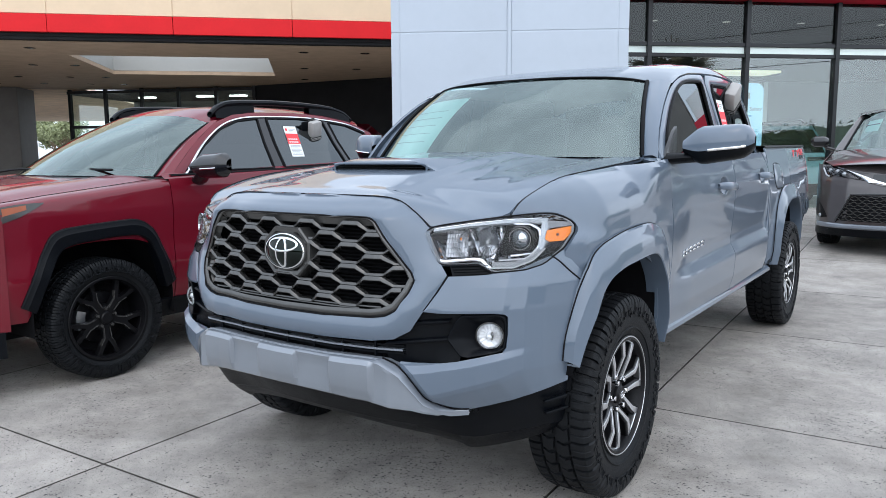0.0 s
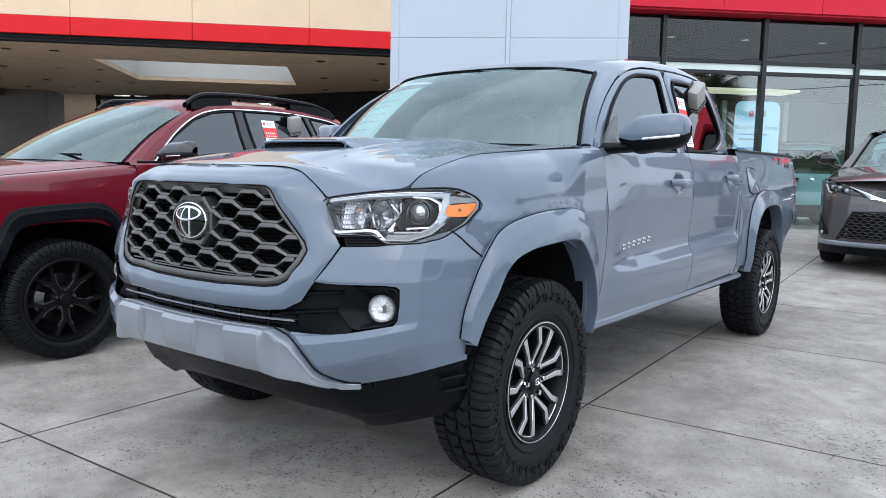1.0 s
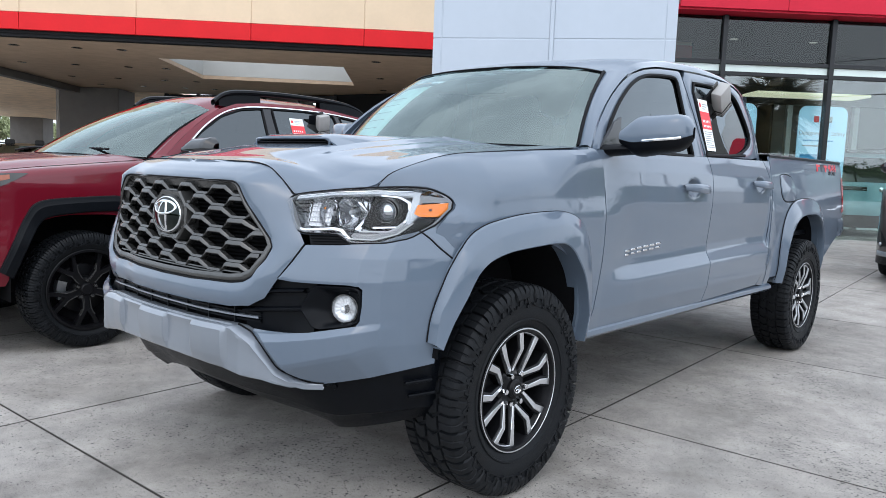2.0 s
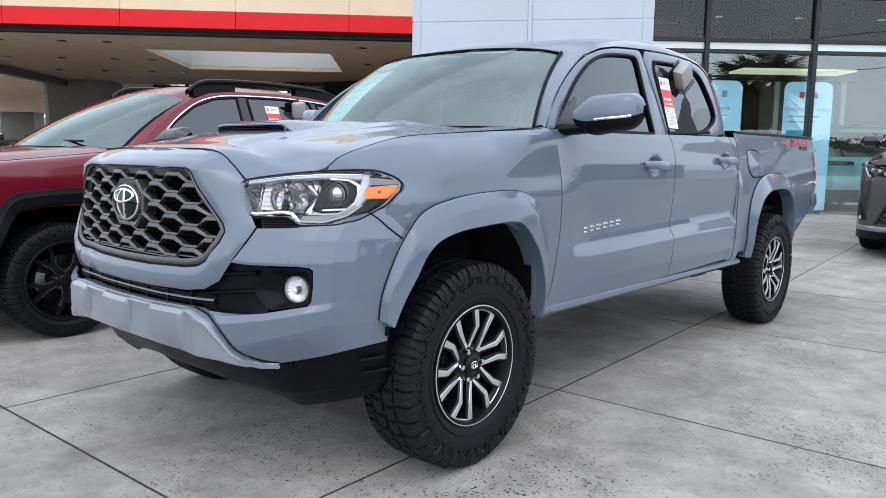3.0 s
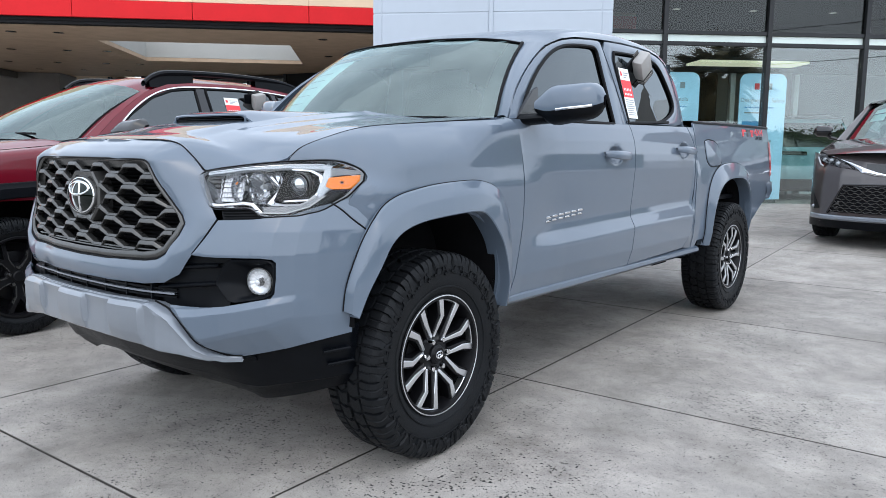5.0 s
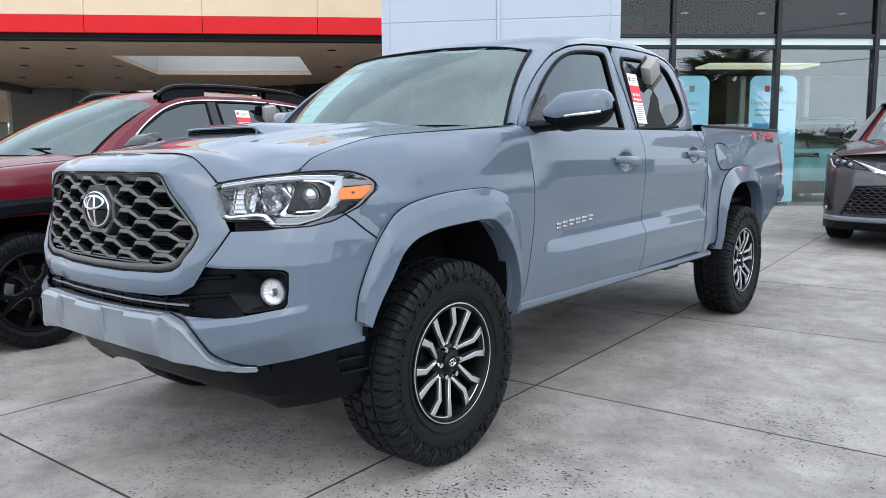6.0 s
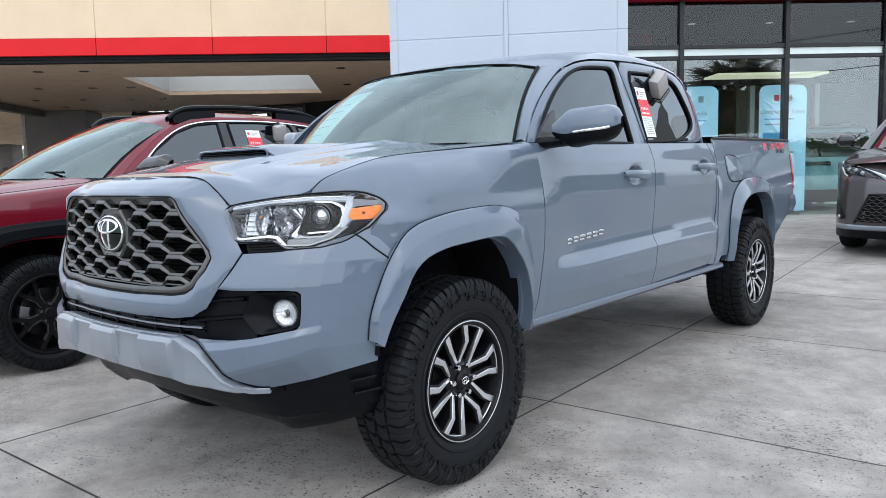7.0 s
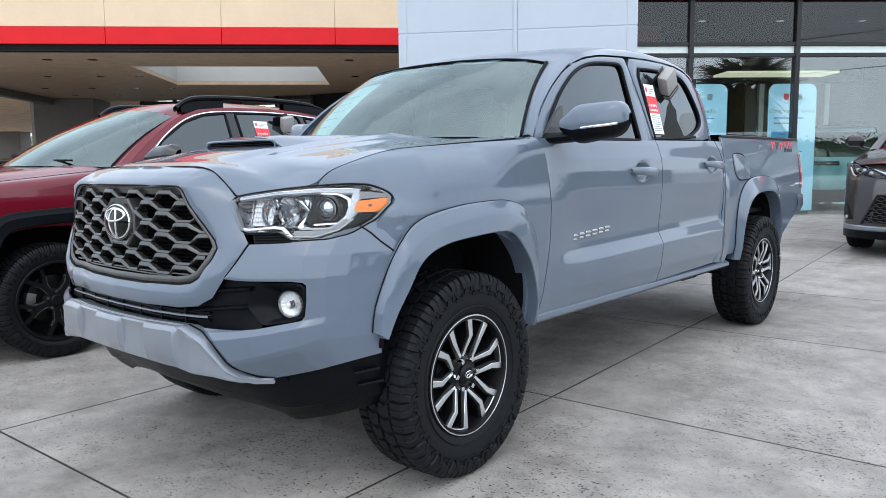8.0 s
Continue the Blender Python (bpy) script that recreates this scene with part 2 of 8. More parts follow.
M = {
    "concrete": concrete_mat(),
    "joint": mat("joint_filler", (0.055, 0.05, 0.044), 0.9, vary=0.3, scale=20),
    "paint": mat("grey_paint", (0.096, 0.123, 0.163), 0.40, coat=1.0, vary=0.02, scale=3, spec=0.25),
    "skid": mat("silver_paint", (0.185, 0.205, 0.235), 0.30, metal=0.25, coat=0.8, vary=0.03, scale=4),
    "black_plastic": mat("black_plastic", (0.0024, 0.0031, 0.0046), 0.36, vary=0.2, scale=30, bump=0.2, bscale=900, spec=0.14),
    "gloss_black": mat("gloss_black", (0.008, 0.008, 0.01), 0.12, coat=0.4, vary=0.05),
    "rubber": mat("tyre_rubber", (0.0052, 0.0060, 0.0074), 0.55, vary=0.3, scale=12, bump=0.3, bscale=300, rvary=0.1, spec=0.22),
    "seal": mat("rubber_seal", (0.004, 0.004, 0.005), 0.55, vary=0.1, spec=0.15),
    "gunmetal": mat("gunmetal_plastic", (0.084, 0.083, 0.081), 0.27, metal=0.6, vary=0.1, scale=20),
    "dark_chrome": mat("dark_mirror_plate", (0.028, 0.034, 0.032), 0.05, metal=1.0, vary=0.02),
    "chrome": mat("chrome", (0.8, 0.81, 0.83), 0.08, metal=1.0, vary=0.02),
    "alloy": mat("machined_alloy", (0.72, 0.73, 0.75), 0.34, metal=1.0, vary=0.05, scale=30, bump=0.05, bscale=700),
    "rim_black": mat("black_wheel_paint", (0.005, 0.005, 0.006), 0.35, spec=0.22, vary=0.1),
    "dark": mat("underbody_black", (0.006, 0.006, 0.007), 0.9, vary=0.3, scale=5, spec=0.1),
    "steel": mat("brake_steel", (0.10, 0.098, 0.095), 0.45, metal=0.9, vary=0.2, scale=20),
    "amber": mat("amber_plastic", (0.80, 0.23, 0.008), 0.25, vary=0.05, coat=0.15),
    "lamp_white": mat("frosted_lamp", (0.40, 0.41, 0.43), 0.25, vary=0.06, scale=40),
    "lens": glass_mat("clear_lens", (0.98, 0.985, 0.985), 0.0, 1.3),
    "lamp_silver": mat("lamp_reflector", (0.34, 0.36, 0.38), 0.22, metal=0.6, vary=0.08, scale=40, spec=0.6),
    "lamp_chrome": mat("lamp_housing_chrome", (0.52, 0.53, 0.55), 0.12, metal=1.0, vary=0.05, scale=40),
    "lamp_fluted": mat("fluted_clear_plastic", (0.5, 0.51, 0.53), 0.22, metal=0.6, vary=0.1, scale=60),
    "fog_silver": mat("frosted_reflector", (0.72, 0.73, 0.75), 0.38, metal=0.5, vary=0.08, scale=80),
    "lamp_black": mat("lamp_black_plastic", (0.004, 0.0042, 0.0048), 0.45, vary=0.2, scale=60, spec=0.12),
    "lamp_grey": mat("lamp_housing_grey", (0.20, 0.21, 0.225), 0.3, vary=0.05, scale=40, spec=0.6),
    "glass": glass_mat("windscreen_glass", (0.68, 0.95, 0.90), 0.0, 2.25, (0.86, 1.0, 0.98)),
    "tint": glass_mat("tinted_glass", (0.028, 0.034, 0.040), 0.0, 1.95, (0.9, 0.97, 1.0)),
    "red_lamp": mat("red_lamp", (0.5, 0.015, 0.02), 0.15, coat=0.6, vary=0.05),
    "interior": mat("grey_upholstery", (0.05, 0.05, 0.052), 0.8, vary=0.15, scale=20, bump=0.2, bscale=200),
    "headliner": mat("light_headliner", (0.5, 0.49, 0.47), 0.9, vary=0.05, scale=15),
    "dash": mat("dashboard_plastic", (0.09, 0.09, 0.092), 0.6, vary=0.1, bump=0.1),
    "paper": mat("white_paper", (0.78, 0.8, 0.8), 0.6, vary=0.03, scale=10),
    "paper_red": mat("red_print", (0.72, 0.05, 0.06), 0.55, vary=0.03),
    "ink": mat("grey_ink", (0.25, 0.27, 0.3), 0.6, vary=0.05),
    "ink_red": mat("red_ink", (0.6, 0.04, 0.05), 0.5, vary=0.05),
    "ink_black": mat("black_ink", (0.02, 0.02, 0.022), 0.5, vary=0.05),
    "box_grey": mat("grey_plastic", (0.32, 0.31, 0.3), 0.5, vary=0.06, scale=25, bump=0.1, bscale=400),
    "redpaint": mat("red_paint", (0.118, 0.0022, 0.0105), 0.42, coat=0.75, spec=0.15, vary=0.03, scale=3),
    "greypaint": mat("dark_grey_paint", (0.046, 0.038, 0.038), 0.34, metal=0.15, coat=1.0, vary=0.03, scale=3),
    "tealpaint": mat("teal_paint", (0.15, 0.27, 0.30), 0.35, coat=0.8, vary=0.03, scale=3),
    "cream": mat("cream_panel", (0.62, 0.475, 0.32), 0.45, vary=0.05, scale=1.5, bump=0.03, bscale=30),
    "red_band": mat("red_fascia", (0.56, 0.012, 0.016), 0.5, vary=0.06, scale=2, spec=0.2),
    "red_fascia2": mat("crimson_fascia", (0.5, 0.014, 0.036), 0.5, vary=0.06, scale=2, spec=0.2),
    "white_panel": mat("white_panel", (0.42, 0.465, 0.525), 0.6, vary=0.03, scale=1.2, bump=0.02, bscale=20),
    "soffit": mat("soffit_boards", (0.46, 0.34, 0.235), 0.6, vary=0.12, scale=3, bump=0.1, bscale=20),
    # far soffit: light bounced off the ground is put into this paler tint
    "lit_soffit": mat("lit_beige_soffit", (0.86, 0.66, 0.45), 0.6, vary=0.18, scale=2, bump=0.1, bscale=20),
    "column": mat("dark_column", (0.14, 0.13, 0.12), 0.6, vary=0.1, scale=3, bump=0.1, bscale=40),
    "grey_wall": mat("grey_wall", (0.35, 0.33, 0.31), 0.7, vary=0.1, scale=3, bump=0.1, bscale=40),
    "mullion": mat("black_aluminium", (0.014, 0.015, 0.017), 0.35, vary=0.1, metal=0.3),
    "white_trim": mat("white_trim", (0.75, 0.76, 0.76), 0.5, vary=0.04),
    "black_wall": mat("black_wall", (0.012, 0.012, 0.013), 0.7, vary=0.2, scale=2, spec=0.2),
    "well": mat("light_well_paint", (0.42, 0.42, 0.40), 0.7, vary=0.04, scale=2),
    "showroom_wall": mat("showroom_wall", (0.20, 0.205, 0.20), 0.7, vary=0.05, scale=2),
    "showroom_floor": mat("showroom_tile", (0.07, 0.07, 0.07), 0.2, vary=0.1, scale=3),
    "ceiling_dark": mat("dark_ceiling", (0.03, 0.031, 0.034), 0.7, vary=0.1, scale=3),
    "poster": mat("pale_blue_print", (0.46, 0.68, 0.86), 0.45, vary=0.04, scale=4),
    "poster_blue": mat("blue_print", (0.1, 0.3, 0.55), 0.45, vary=0.04, scale=4),
    "lamp_dim": mat("downlight_diffuser", (1.0, 0.95, 0.85), 0.4, emit=0.3),
    "showroom_light": mat("light_panel", (1.0, 0.9, 0.62), 0.5, emit=0.36),
    "palm_bark": mat("palm_bark", (0.40, 0.25, 0.14), 0.85, vary=0.3, scale=5, bump=0.5, bscale=20),
    "lamp_glow": mat("lamp_diffuser", (1.0, 0.95, 0.85), 0.4, emit=3.0),
    "leaf": mat("foliage", (0.07, 0.11, 0.035), 0.55, vary=0.45, scale=4),
    "hazy_leaf": mat("sunlit_foliage", (0.26, 0.29, 0.15), 0.6, vary=0.4, scale=2),
    "palm_leaf": mat("palm_leaf", (0.15, 0.115, 0.05), 0.5, vary=0.4, scale=3),
    "bark": mat("bark", (0.2, 0.15, 0.1), 0.85, vary=0.3, scale=6, bump=0.5, bscale=25),
}
# bright strip between the transoms: ceiling light in the glass, painted as pale colour
M["spandrel"] = mat("lit_strip_pane", (0.62, 0.7, 0.66), 0.12, vary=0.05, scale=2, coat=0.5)
PAINT = M["paint"]


def pane_mat(name, col, facing):
    """Thin float glass, alike from both sides; facing is the gloss seen straight on."""
    m = glass_mat(name, col)
    nt = m.node_tree
    fr = [n for n in nt.nodes if n.type == "FRESNEL"][0]
    mx = [n for n in nt.nodes if n.type == "MIX_SHADER"][0]
    nt.nodes.remove(fr)
    lw = nt.nodes.new("ShaderNodeLayerWeight")
    lw.inputs["Blend"].default_value = 0.5
    pw = nt.nodes.new("ShaderNodeMath")
    pw.operation = "POWER"
    pw.inputs[1].default_value = 5.0
    ma = nt.nodes.new("ShaderNodeMath")
    ma.operation = "MULTIPLY_ADD"
    ma.inputs[1].default_value, ma.inputs[2].default_value = 1 - facing, facing
    nt.links.new(lw.outputs["Facing"], pw.inputs[0])
    nt.links.new(pw.outputs[0], ma.inputs[0])
    nt.links.new(ma.outputs[0], mx.inputs[0])
    return m


# upper panes: darker and less glossy than the glazing below
M["clerestory"] = pane_mat("dark_glazing", (0.46, 0.49, 0.48), 0.03)
M["shopglass"] = pane_mat("reflective_glazing", (0.90, 0.97, 0.955), 0.085)


# ---------- mesh helpers ----------
def finish(me, angle=35):
    me.polygons.foreach_set("use_smooth", [True] * len(me.polygons))
    me.set_sharp_from_angle(angle=radians(angle))
    used = {}
    for p in me.polygons:
        for k in p.edge_keys:
            used[k] = used.get(k, 0) + 1
    for e in me.edges:
        if used.get(e.key, 0) < 2:
            e.use_edge_sharp = True
    me.update()


def part(name, bm, material, parent=None, label="", angle=35, thick=0.0, bevel=0.0):
    me = bpy.data.meshes.new(name)
    bm.to_mesh(me)
    bm.free()
    me.materials.append(M[material] if isinstance(material, str) else material)
    finish(me, angle)
    ob = new(name, me)
    if parent is not None:
        ob.parent = parent
    if thick:
        s = ob.modifiers.new("Solidify", "SOLIDIFY")
        s.thickness, s.offset = thick, -1
    if bevel:
        v = ob.modifiers.new("Bevel", "BEVEL")
        v.width, v.segments, v.limit_method, v.angle_limit = bevel, 2, "ANGLE", radians(40)
    if label:
        tagged(ob, label)
    return ob


def empty(name, label, category, group="", m=None):
    ob = new(name)
    ob.empty_display_size = 0.1
    tagged(ob, label, category, group)
    if m is not None:
        ob.matrix_basis = m
    return ob


def add_grid(bm, P, out=None, close_u=False):
    """Quads over the rows of points P; turned so that they face out."""
    V = [[bm.verts.new(p) for p in row] for row in P]
    fs = []
    nu = len(V)
    for i in range(nu if close_u else nu - 1):
        a, b = V[i], V[(i + 1) % nu]
        for j in range(len(a) - 1):
            try:
                fs.append(bm.faces.new((a[j], a[j + 1], b[j + 1], b[j])))
            except ValueError:
                pass
    if out is not None:
        s = Vector((0, 0, 0))
        for f in fs:
            f.normal_update()
            s += f.normal * f.calc_area()
        if s.dot(Vector(out)) < 0:
            bmesh.ops.reverse_faces(bm, faces=fs)
    return fs


def grid(P, out=None, close_u=False):
    bm = bmesh.new()
    add_grid(bm, P, out, close_u)
    bmesh.ops.remove_doubles(bm, verts=bm.verts, dist=1e-5)
    return bm


def box_bm(cx, cy, cz, sx, sy, sz, bm=None, m=None, bevel=0.0):
    bm = bm or bmesh.new()
    t = Matrix.Translation((cx, cy, cz)) @ Matrix.Diagonal((sx, sy, sz, 1))
    if m is not None:
        t = m @ t
    r = bmesh.ops.create_cube(bm, size=1, matrix=t)
    if bevel:
        es = list({e for v in r["verts"] for e in v.link_edges})
        bmesh.ops.bevel(bm, geom=es, offset=bevel, segments=2, affect="EDGES", profile=0.5)
    return bm


def prism(poly, depth, m, bm=None, bevel=0.0):
    """A flat outline (local x, y) thickened along local z, at the pose m."""
    bm = bm or bmesh.new()
    a = [bm.verts.new(m @ Vector((x, y, 0))) for x, y in poly]
    b = [bm.verts.new(m @ Vector((x, y, depth))) for x, y in poly]
    fs = [bm.faces.new(a[::-1]), bm.faces.new(b)]
    n = len(poly)
    for i in range(n):
        fs.append(bm.faces.new((a[i], a[(i + 1) % n], b[(i + 1) % n], b[i])))
    bmesh.ops.recalc_face_normals(bm, faces=fs)
    if bevel:
        es = [e for e in fs[1].edges]
        bmesh.ops.bevel(bm, geom=es, offset=bevel, segments=2, affect="EDGES", profile=0.5)
    return bm


def sample(pts, n, smooth=True):
    """n + 1 points along a control polyline, evenly by length (Catmull-Rom or straight)."""
    pts = [Vector(p) for p in pts]
    fine = []
    for i in range(len(pts) - 1):
        p0, p1, p2, p3 = pts[max(i - 1, 0)], pts[i], pts[i + 1], pts[min(i + 2, len(pts) - 1)]
        for k in range(12):
            t = k / 12
            if smooth:
                fine.append(0.5 * ((2 * p1) + (p2 - p0) * t + (2 * p0 - 5 * p1 + 4 * p2 - p3) * t * t + (3 * p1 - p0 - 3 * p2 + p3) * t ** 3))
            else:
                fine.append(p1.lerp(p2, t))
    fine.append(pts[-1])
    d = [0]
    for a, b in zip(fine, fine[1:]):
        d.append(d[-1] + (b - a).length)
    out, j = [], 0
    for i in range(n + 1):
        s = d[-1] * i / n
        while j < len(fine) - 2 and d[j + 1] < s:
            j += 1
        w = 0 if d[j + 1] == d[j] else (s - d[j]) / (d[j + 1] - d[j])
        out.append(fine[j].lerp(fine[j + 1], min(max(w, 0), 1)))
    return out


def table(x, xs, ys):
    return float(np.interp(x, xs, ys))


def smooth(a, b, x):
    t = min(max((x - a) / (b - a), 0), 1)
    return t * t * (3 - 2 * t)


def ribbon(A, B, n, fn, seg=6, bulge=0.0, curve=False):
    """Rows from the control points A to their partners B (both in a surface's own two numbers), mapped by fn(a, b, lift)."""
    pa, pb = [], []
    for i in range(len(A) - 1):
        for k in range(seg):
            t = k / seg
            if curve:
                q = lambda L: tuple(0.5 * ((2 * L[i][c]) + (L[i + 1][c] - L[max(i - 1, 0)][c]) * t + (2 * L[max(i - 1, 0)][c] - 5 * L[i][c] + 4 * L[i + 1][c] - L[min(i + 2, len(L) - 1)][c]) * t * t + (3 * L[i][c] - L[max(i - 1, 0)][c] - 3 * L[i + 1][c] + L[min(i + 2, len(L) - 1)][c]) * t ** 3) for c in (0, 1))
                pa.append(q(A))
                pb.append(q(B))
            else:
                pa.append((A[i][0] + (A[i + 1][0] - A[i][0]) * t, A[i][1] + (A[i + 1][1] - A[i][1]) * t))
                pb.append((B[i][0] + (B[i + 1][0] - B[i][0]) * t, B[i][1] + (B[i + 1][1] - B[i][1]) * t))
    pa.append(A[-1])
    pb.append(B[-1])
    return [[fn(a[0] + (b[0] - a[0]) * j / n, a[1] + (b[1] - a[1]) * j / n, bulge * 4 * (j / n) * (1 - j / n)) for j in range(n + 1)] for a, b in zip(pa, pb)]


def tube(pts, r, bm=None, n=6, r2=None):
    """A round bar along points."""
    bm = bm or bmesh.new()
    pts = [Vector(p) for p in pts]
    rings = []
    for i, p in enumerate(pts):
        d = (pts[min(i + 1, len(pts) - 1)] - pts[max(i - 1, 0)]).normalized()
        u = d.cross(Vector((0.13, 0.21, 0.97))).normalized()
        if u.length < 0.1:
            u = d.cross(Vector((1, 0, 0))).normalized()
        v = d.cross(u)
        rr = r if r2 is None else r + (r2 - r) * i / (len(pts) - 1)
        rings.append([p + (u * math.cos(a) + v * math.sin(a)) * rr for a in [2 * math.pi * k / n for k in range(n + 1)]])
    fs = add_grid(bm, rings)
    bmesh.ops.remove_doubles(bm, verts=bm.verts, dist=1e-6)
    bmesh.ops.recalc_face_normals(bm, faces=bm.faces)
    return bm


def flip_x(bm):
    """A mirrored copy over x = 0."""
    b2 = bm.copy()
    for v in b2.verts:
        v.co.x = -v.co.x
    bmesh.ops.reverse_faces(b2, faces=b2.faces)
    return b2


def both(name, bm, material, parent, label="", **k):
    b2 = flip_x(bm)
    return part(name, bm, material, parent, label, **k), part(name, b2, material, parent, label, **k)


def whole(name, bm, material, parent, label="", **k):
    """One mesh of a half and its mirror image, joined in the middle."""
    b2 = flip_x(bm)
    t = bpy.data.meshes.new("half")
    b2.to_mesh(t)
    bm.from_mesh(t)
    b2.free()
    bpy.data.meshes.remove(t)
    bmesh.ops.remove_doubles(bm, verts=bm.verts, dist=2e-4)
    return part(name, bm, material, parent, label, **k)


def revolve(profile, n, m, bm=None):
    """profile of (radius, height) turned round local z."""
    bm = bm or bmesh.new()
    P = [[m @ Vector((r * math.cos(a), r * math.sin(a), h)) for r, h in profile] for a in [2 * math.pi * i / n for i in range(n)]]
    fs = add_grid(bm, P, None, True)
    bmesh.ops.remove_doubles(bm, verts=bm.verts, dist=1e-6)
    bmesh.ops.recalc_face_normals(bm, faces=bm.faces)
    return bm


# ---------- wheels ----------
def wheel(parent, x, y, z, R, rim_r, width, face, style, blocks=46):
    """A wheel on the +x side: axis along x, outer face at x = face."""
    m = Matrix.Translation((x, y, z)) @ Matrix.Rotation(radians(90), 4, "Y")
    w = empty_part("wheel", parent)
    h = width / 2
    # tyre: sidewall and tread base
    prof = [(rim_r - 0.012, -h * 0.72), (rim_r + 0.006, -h * 0.80), (rim_r + 0.02, -h * 0.93), (rim_r + (R - rim_r) * 0.5, -h), (R - 0.045, -h * 0.97), (R - 0.022, -h * 0.90), (R - 0.012, -h * 0.78),
            (R - 0.010, 0), (R - 0.012, h * 0.78), (R - 0.022, h * 0.90), (R - 0.045, h * 0.97), (rim_r + (R - rim_r) * 0.62, h), (rim_r + (R - rim_r) * 0.36, h * 0.985), (rim_r + 0.024, h * 0.93), (rim_r + 0.012, h * 0.86), (rim_r + 0.004, h * 0.84), (rim_r - 0.012, h * 0.72)]
    tyre = part("tyre", revolve(prof, 96, m), "rubber", w, angle=50)
    # tread: two middle rows of bent blocks, heavy shoulder blocks that step down the sidewall
    bm = bmesh.new()
    rnd = random.Random(7)

    def block(outline, top, deep):
        """A block from its outline (angle, share of the half width)."""
        mu = sum(p[0] for p in outline) / len(outline)
        mv = sum(p[1] for p in outline) / len(outline)
        lo = [bm.verts.new(m @ Vector(((top - deep) * math.cos(u), (top - deep) * math.sin(u), h * v))) for u, v in outline]
        hi = []
        for u, v in outline:
            u, v = mu + (u - mu) * 0.94, mv + (v - mv) * 0.95
            crown = 0.006 * max(0.0, abs(v) - 0.35)
            hi.append(bm.verts.new(m @ Vector(((top - crown) * math.cos(u), (top - crown) * math.sin(u), h * v))))
        n = len(outline)
        bm.faces.new(hi)
        for k in range(n):
            bm.faces.new((lo[k], lo[(k + 1) % n], hi[(k + 1) % n], hi[k]))

    da = 2 * math.pi / blocks
    for i in range(blocks):
        a0 = da * i
        j = rnd.uniform(-0.04, 0.04) * da
        block([(a0 + j + da * 0.04, -0.44), (a0 + j + da * 0.30, -0.22), (a0 + j + da * 0.16, -0.03), (a0 + j + da * 0.92, -0.08), (a0 + j + da * 1.12, -0.26), (a0 + j + da * 0.90, -0.40)], R, 0.012)
        block([(a0 + j + da * 0.36, 0.05), (a0 + j + da * 0.58, 0.26), (a0 + j + da * 0.40, 0.42), (a0 + j + da * 1.16, 0.44), (a0 + j + da * 1.38, 0.22), (a0 + j + da * 1.14, 0.02)], R, 0.012)
        for side in (-1, 1):
            ph = 0.18 if side > 0 else 0.72
            longer = i % 2
            c0, c1 = a0 + da * (ph + 0.05), a0 + da * (ph + 0.95)
            sec = [(R - 0.013, 0.47), (R - 0.001, 0.50), (R - 0.002, 0.76), (R - 0.007, 0.90), (R - 0.020, 0.995), (R - 0.034, 1.03), (R - (0.062 if longer else 0.048), 1.035), (R - (0.066 if longer else 0.052), 0.99)]
            P = []
            for f, dr, dh in ((0.0, 0.013, 0.965), (0.05, 0.0, 1.0), (0.42, 0.0, 1.0), (0.47, 0.004, 0.99), (0.53, 0.004, 0.99), (0.58, 0.0, 1.0), (0.95, 0.0, 1.0), (1.0, 0.013, 0.965)):
                u = c0 + (c1 - c0) * f
                row = []
                for q, (r, v) in enumerate(sec):
                    skew = da * (0.16 * (v - 0.5) if q < 5 else 0.08 + (0.10 if longer else -0.05) * (q - 4))
                    row.append(m @ Vector(((r - dr) * math.cos(u + skew), (r - dr) * math.sin(u + skew), h * v * dh * side)))
                P.append(row)
            add_grid(bm, P)
    bmesh.ops.recalc_face_normals(bm, faces=bm.faces)
    part("tread", bm, "rubber", tyre, angle=30)
    part("sidewall_rib", revolve([(R - 0.073, h * 0.995), (R - 0.074, h * 1.012), (R - 0.077, h * 1.012), (R - 0.078, h * 0.995)], 72, m), "rubber", tyre)
    part("bead_rib", revolve([(rim_r + 0.030, h * 0.93), (rim_r + 0.032, h * 0.985), (rim_r + 0.036, h * 0.99), (rim_r + 0.039, h * 0.95)], 72, m), "rubber", tyre)
    bm = bmesh.new()
    for i in range(blocks):
        mm = m @ Matrix.Rotation(2 * math.pi * (i + 0.95) / blocks, 4, "Z") @ Matrix.Translation((R - 0.060, 0, h * 1.0)) @ Matrix.Rotation(radians(28 if i % 2 else -18), 4, "Z")
        box_bm(0, 0, 0, 0.034 if i % 2 else 0.024, 0.008, 0.012, bm, mm)
        box_bm(-0.012, 0.008, 0, 0.008, 0.014, 0.012, bm, mm)
    tagged(part("sidewall_lug", bm, "rubber", tyre), kind="stuff")
    # raised ribs and marks on the sidewall
    bm = bmesh.new()
    for i in range(34):
        a = 2 * math.pi * (i + 0.3 * math.sin(i * 2.1)) / 34
        if 0.15 < (i / 34) % 0.5 < 0.38:
            rr = rim_r + (R - rim_r) * 0.52
            mm = m @ Matrix.Rotation(a, 4, "Z") @ Matrix.Translation((rr, 0, h * 0.998))
            box_bm(0, 0, 0, 0.026, 0.010, 0.006, bm, mm)
            box_bm(0.011, 0.009, 0, 0.006, 0.012, 0.006, bm, mm)
    tagged(part("sidewall_mark", bm, "rubber", tyre), kind="stuff")
    f = face - x
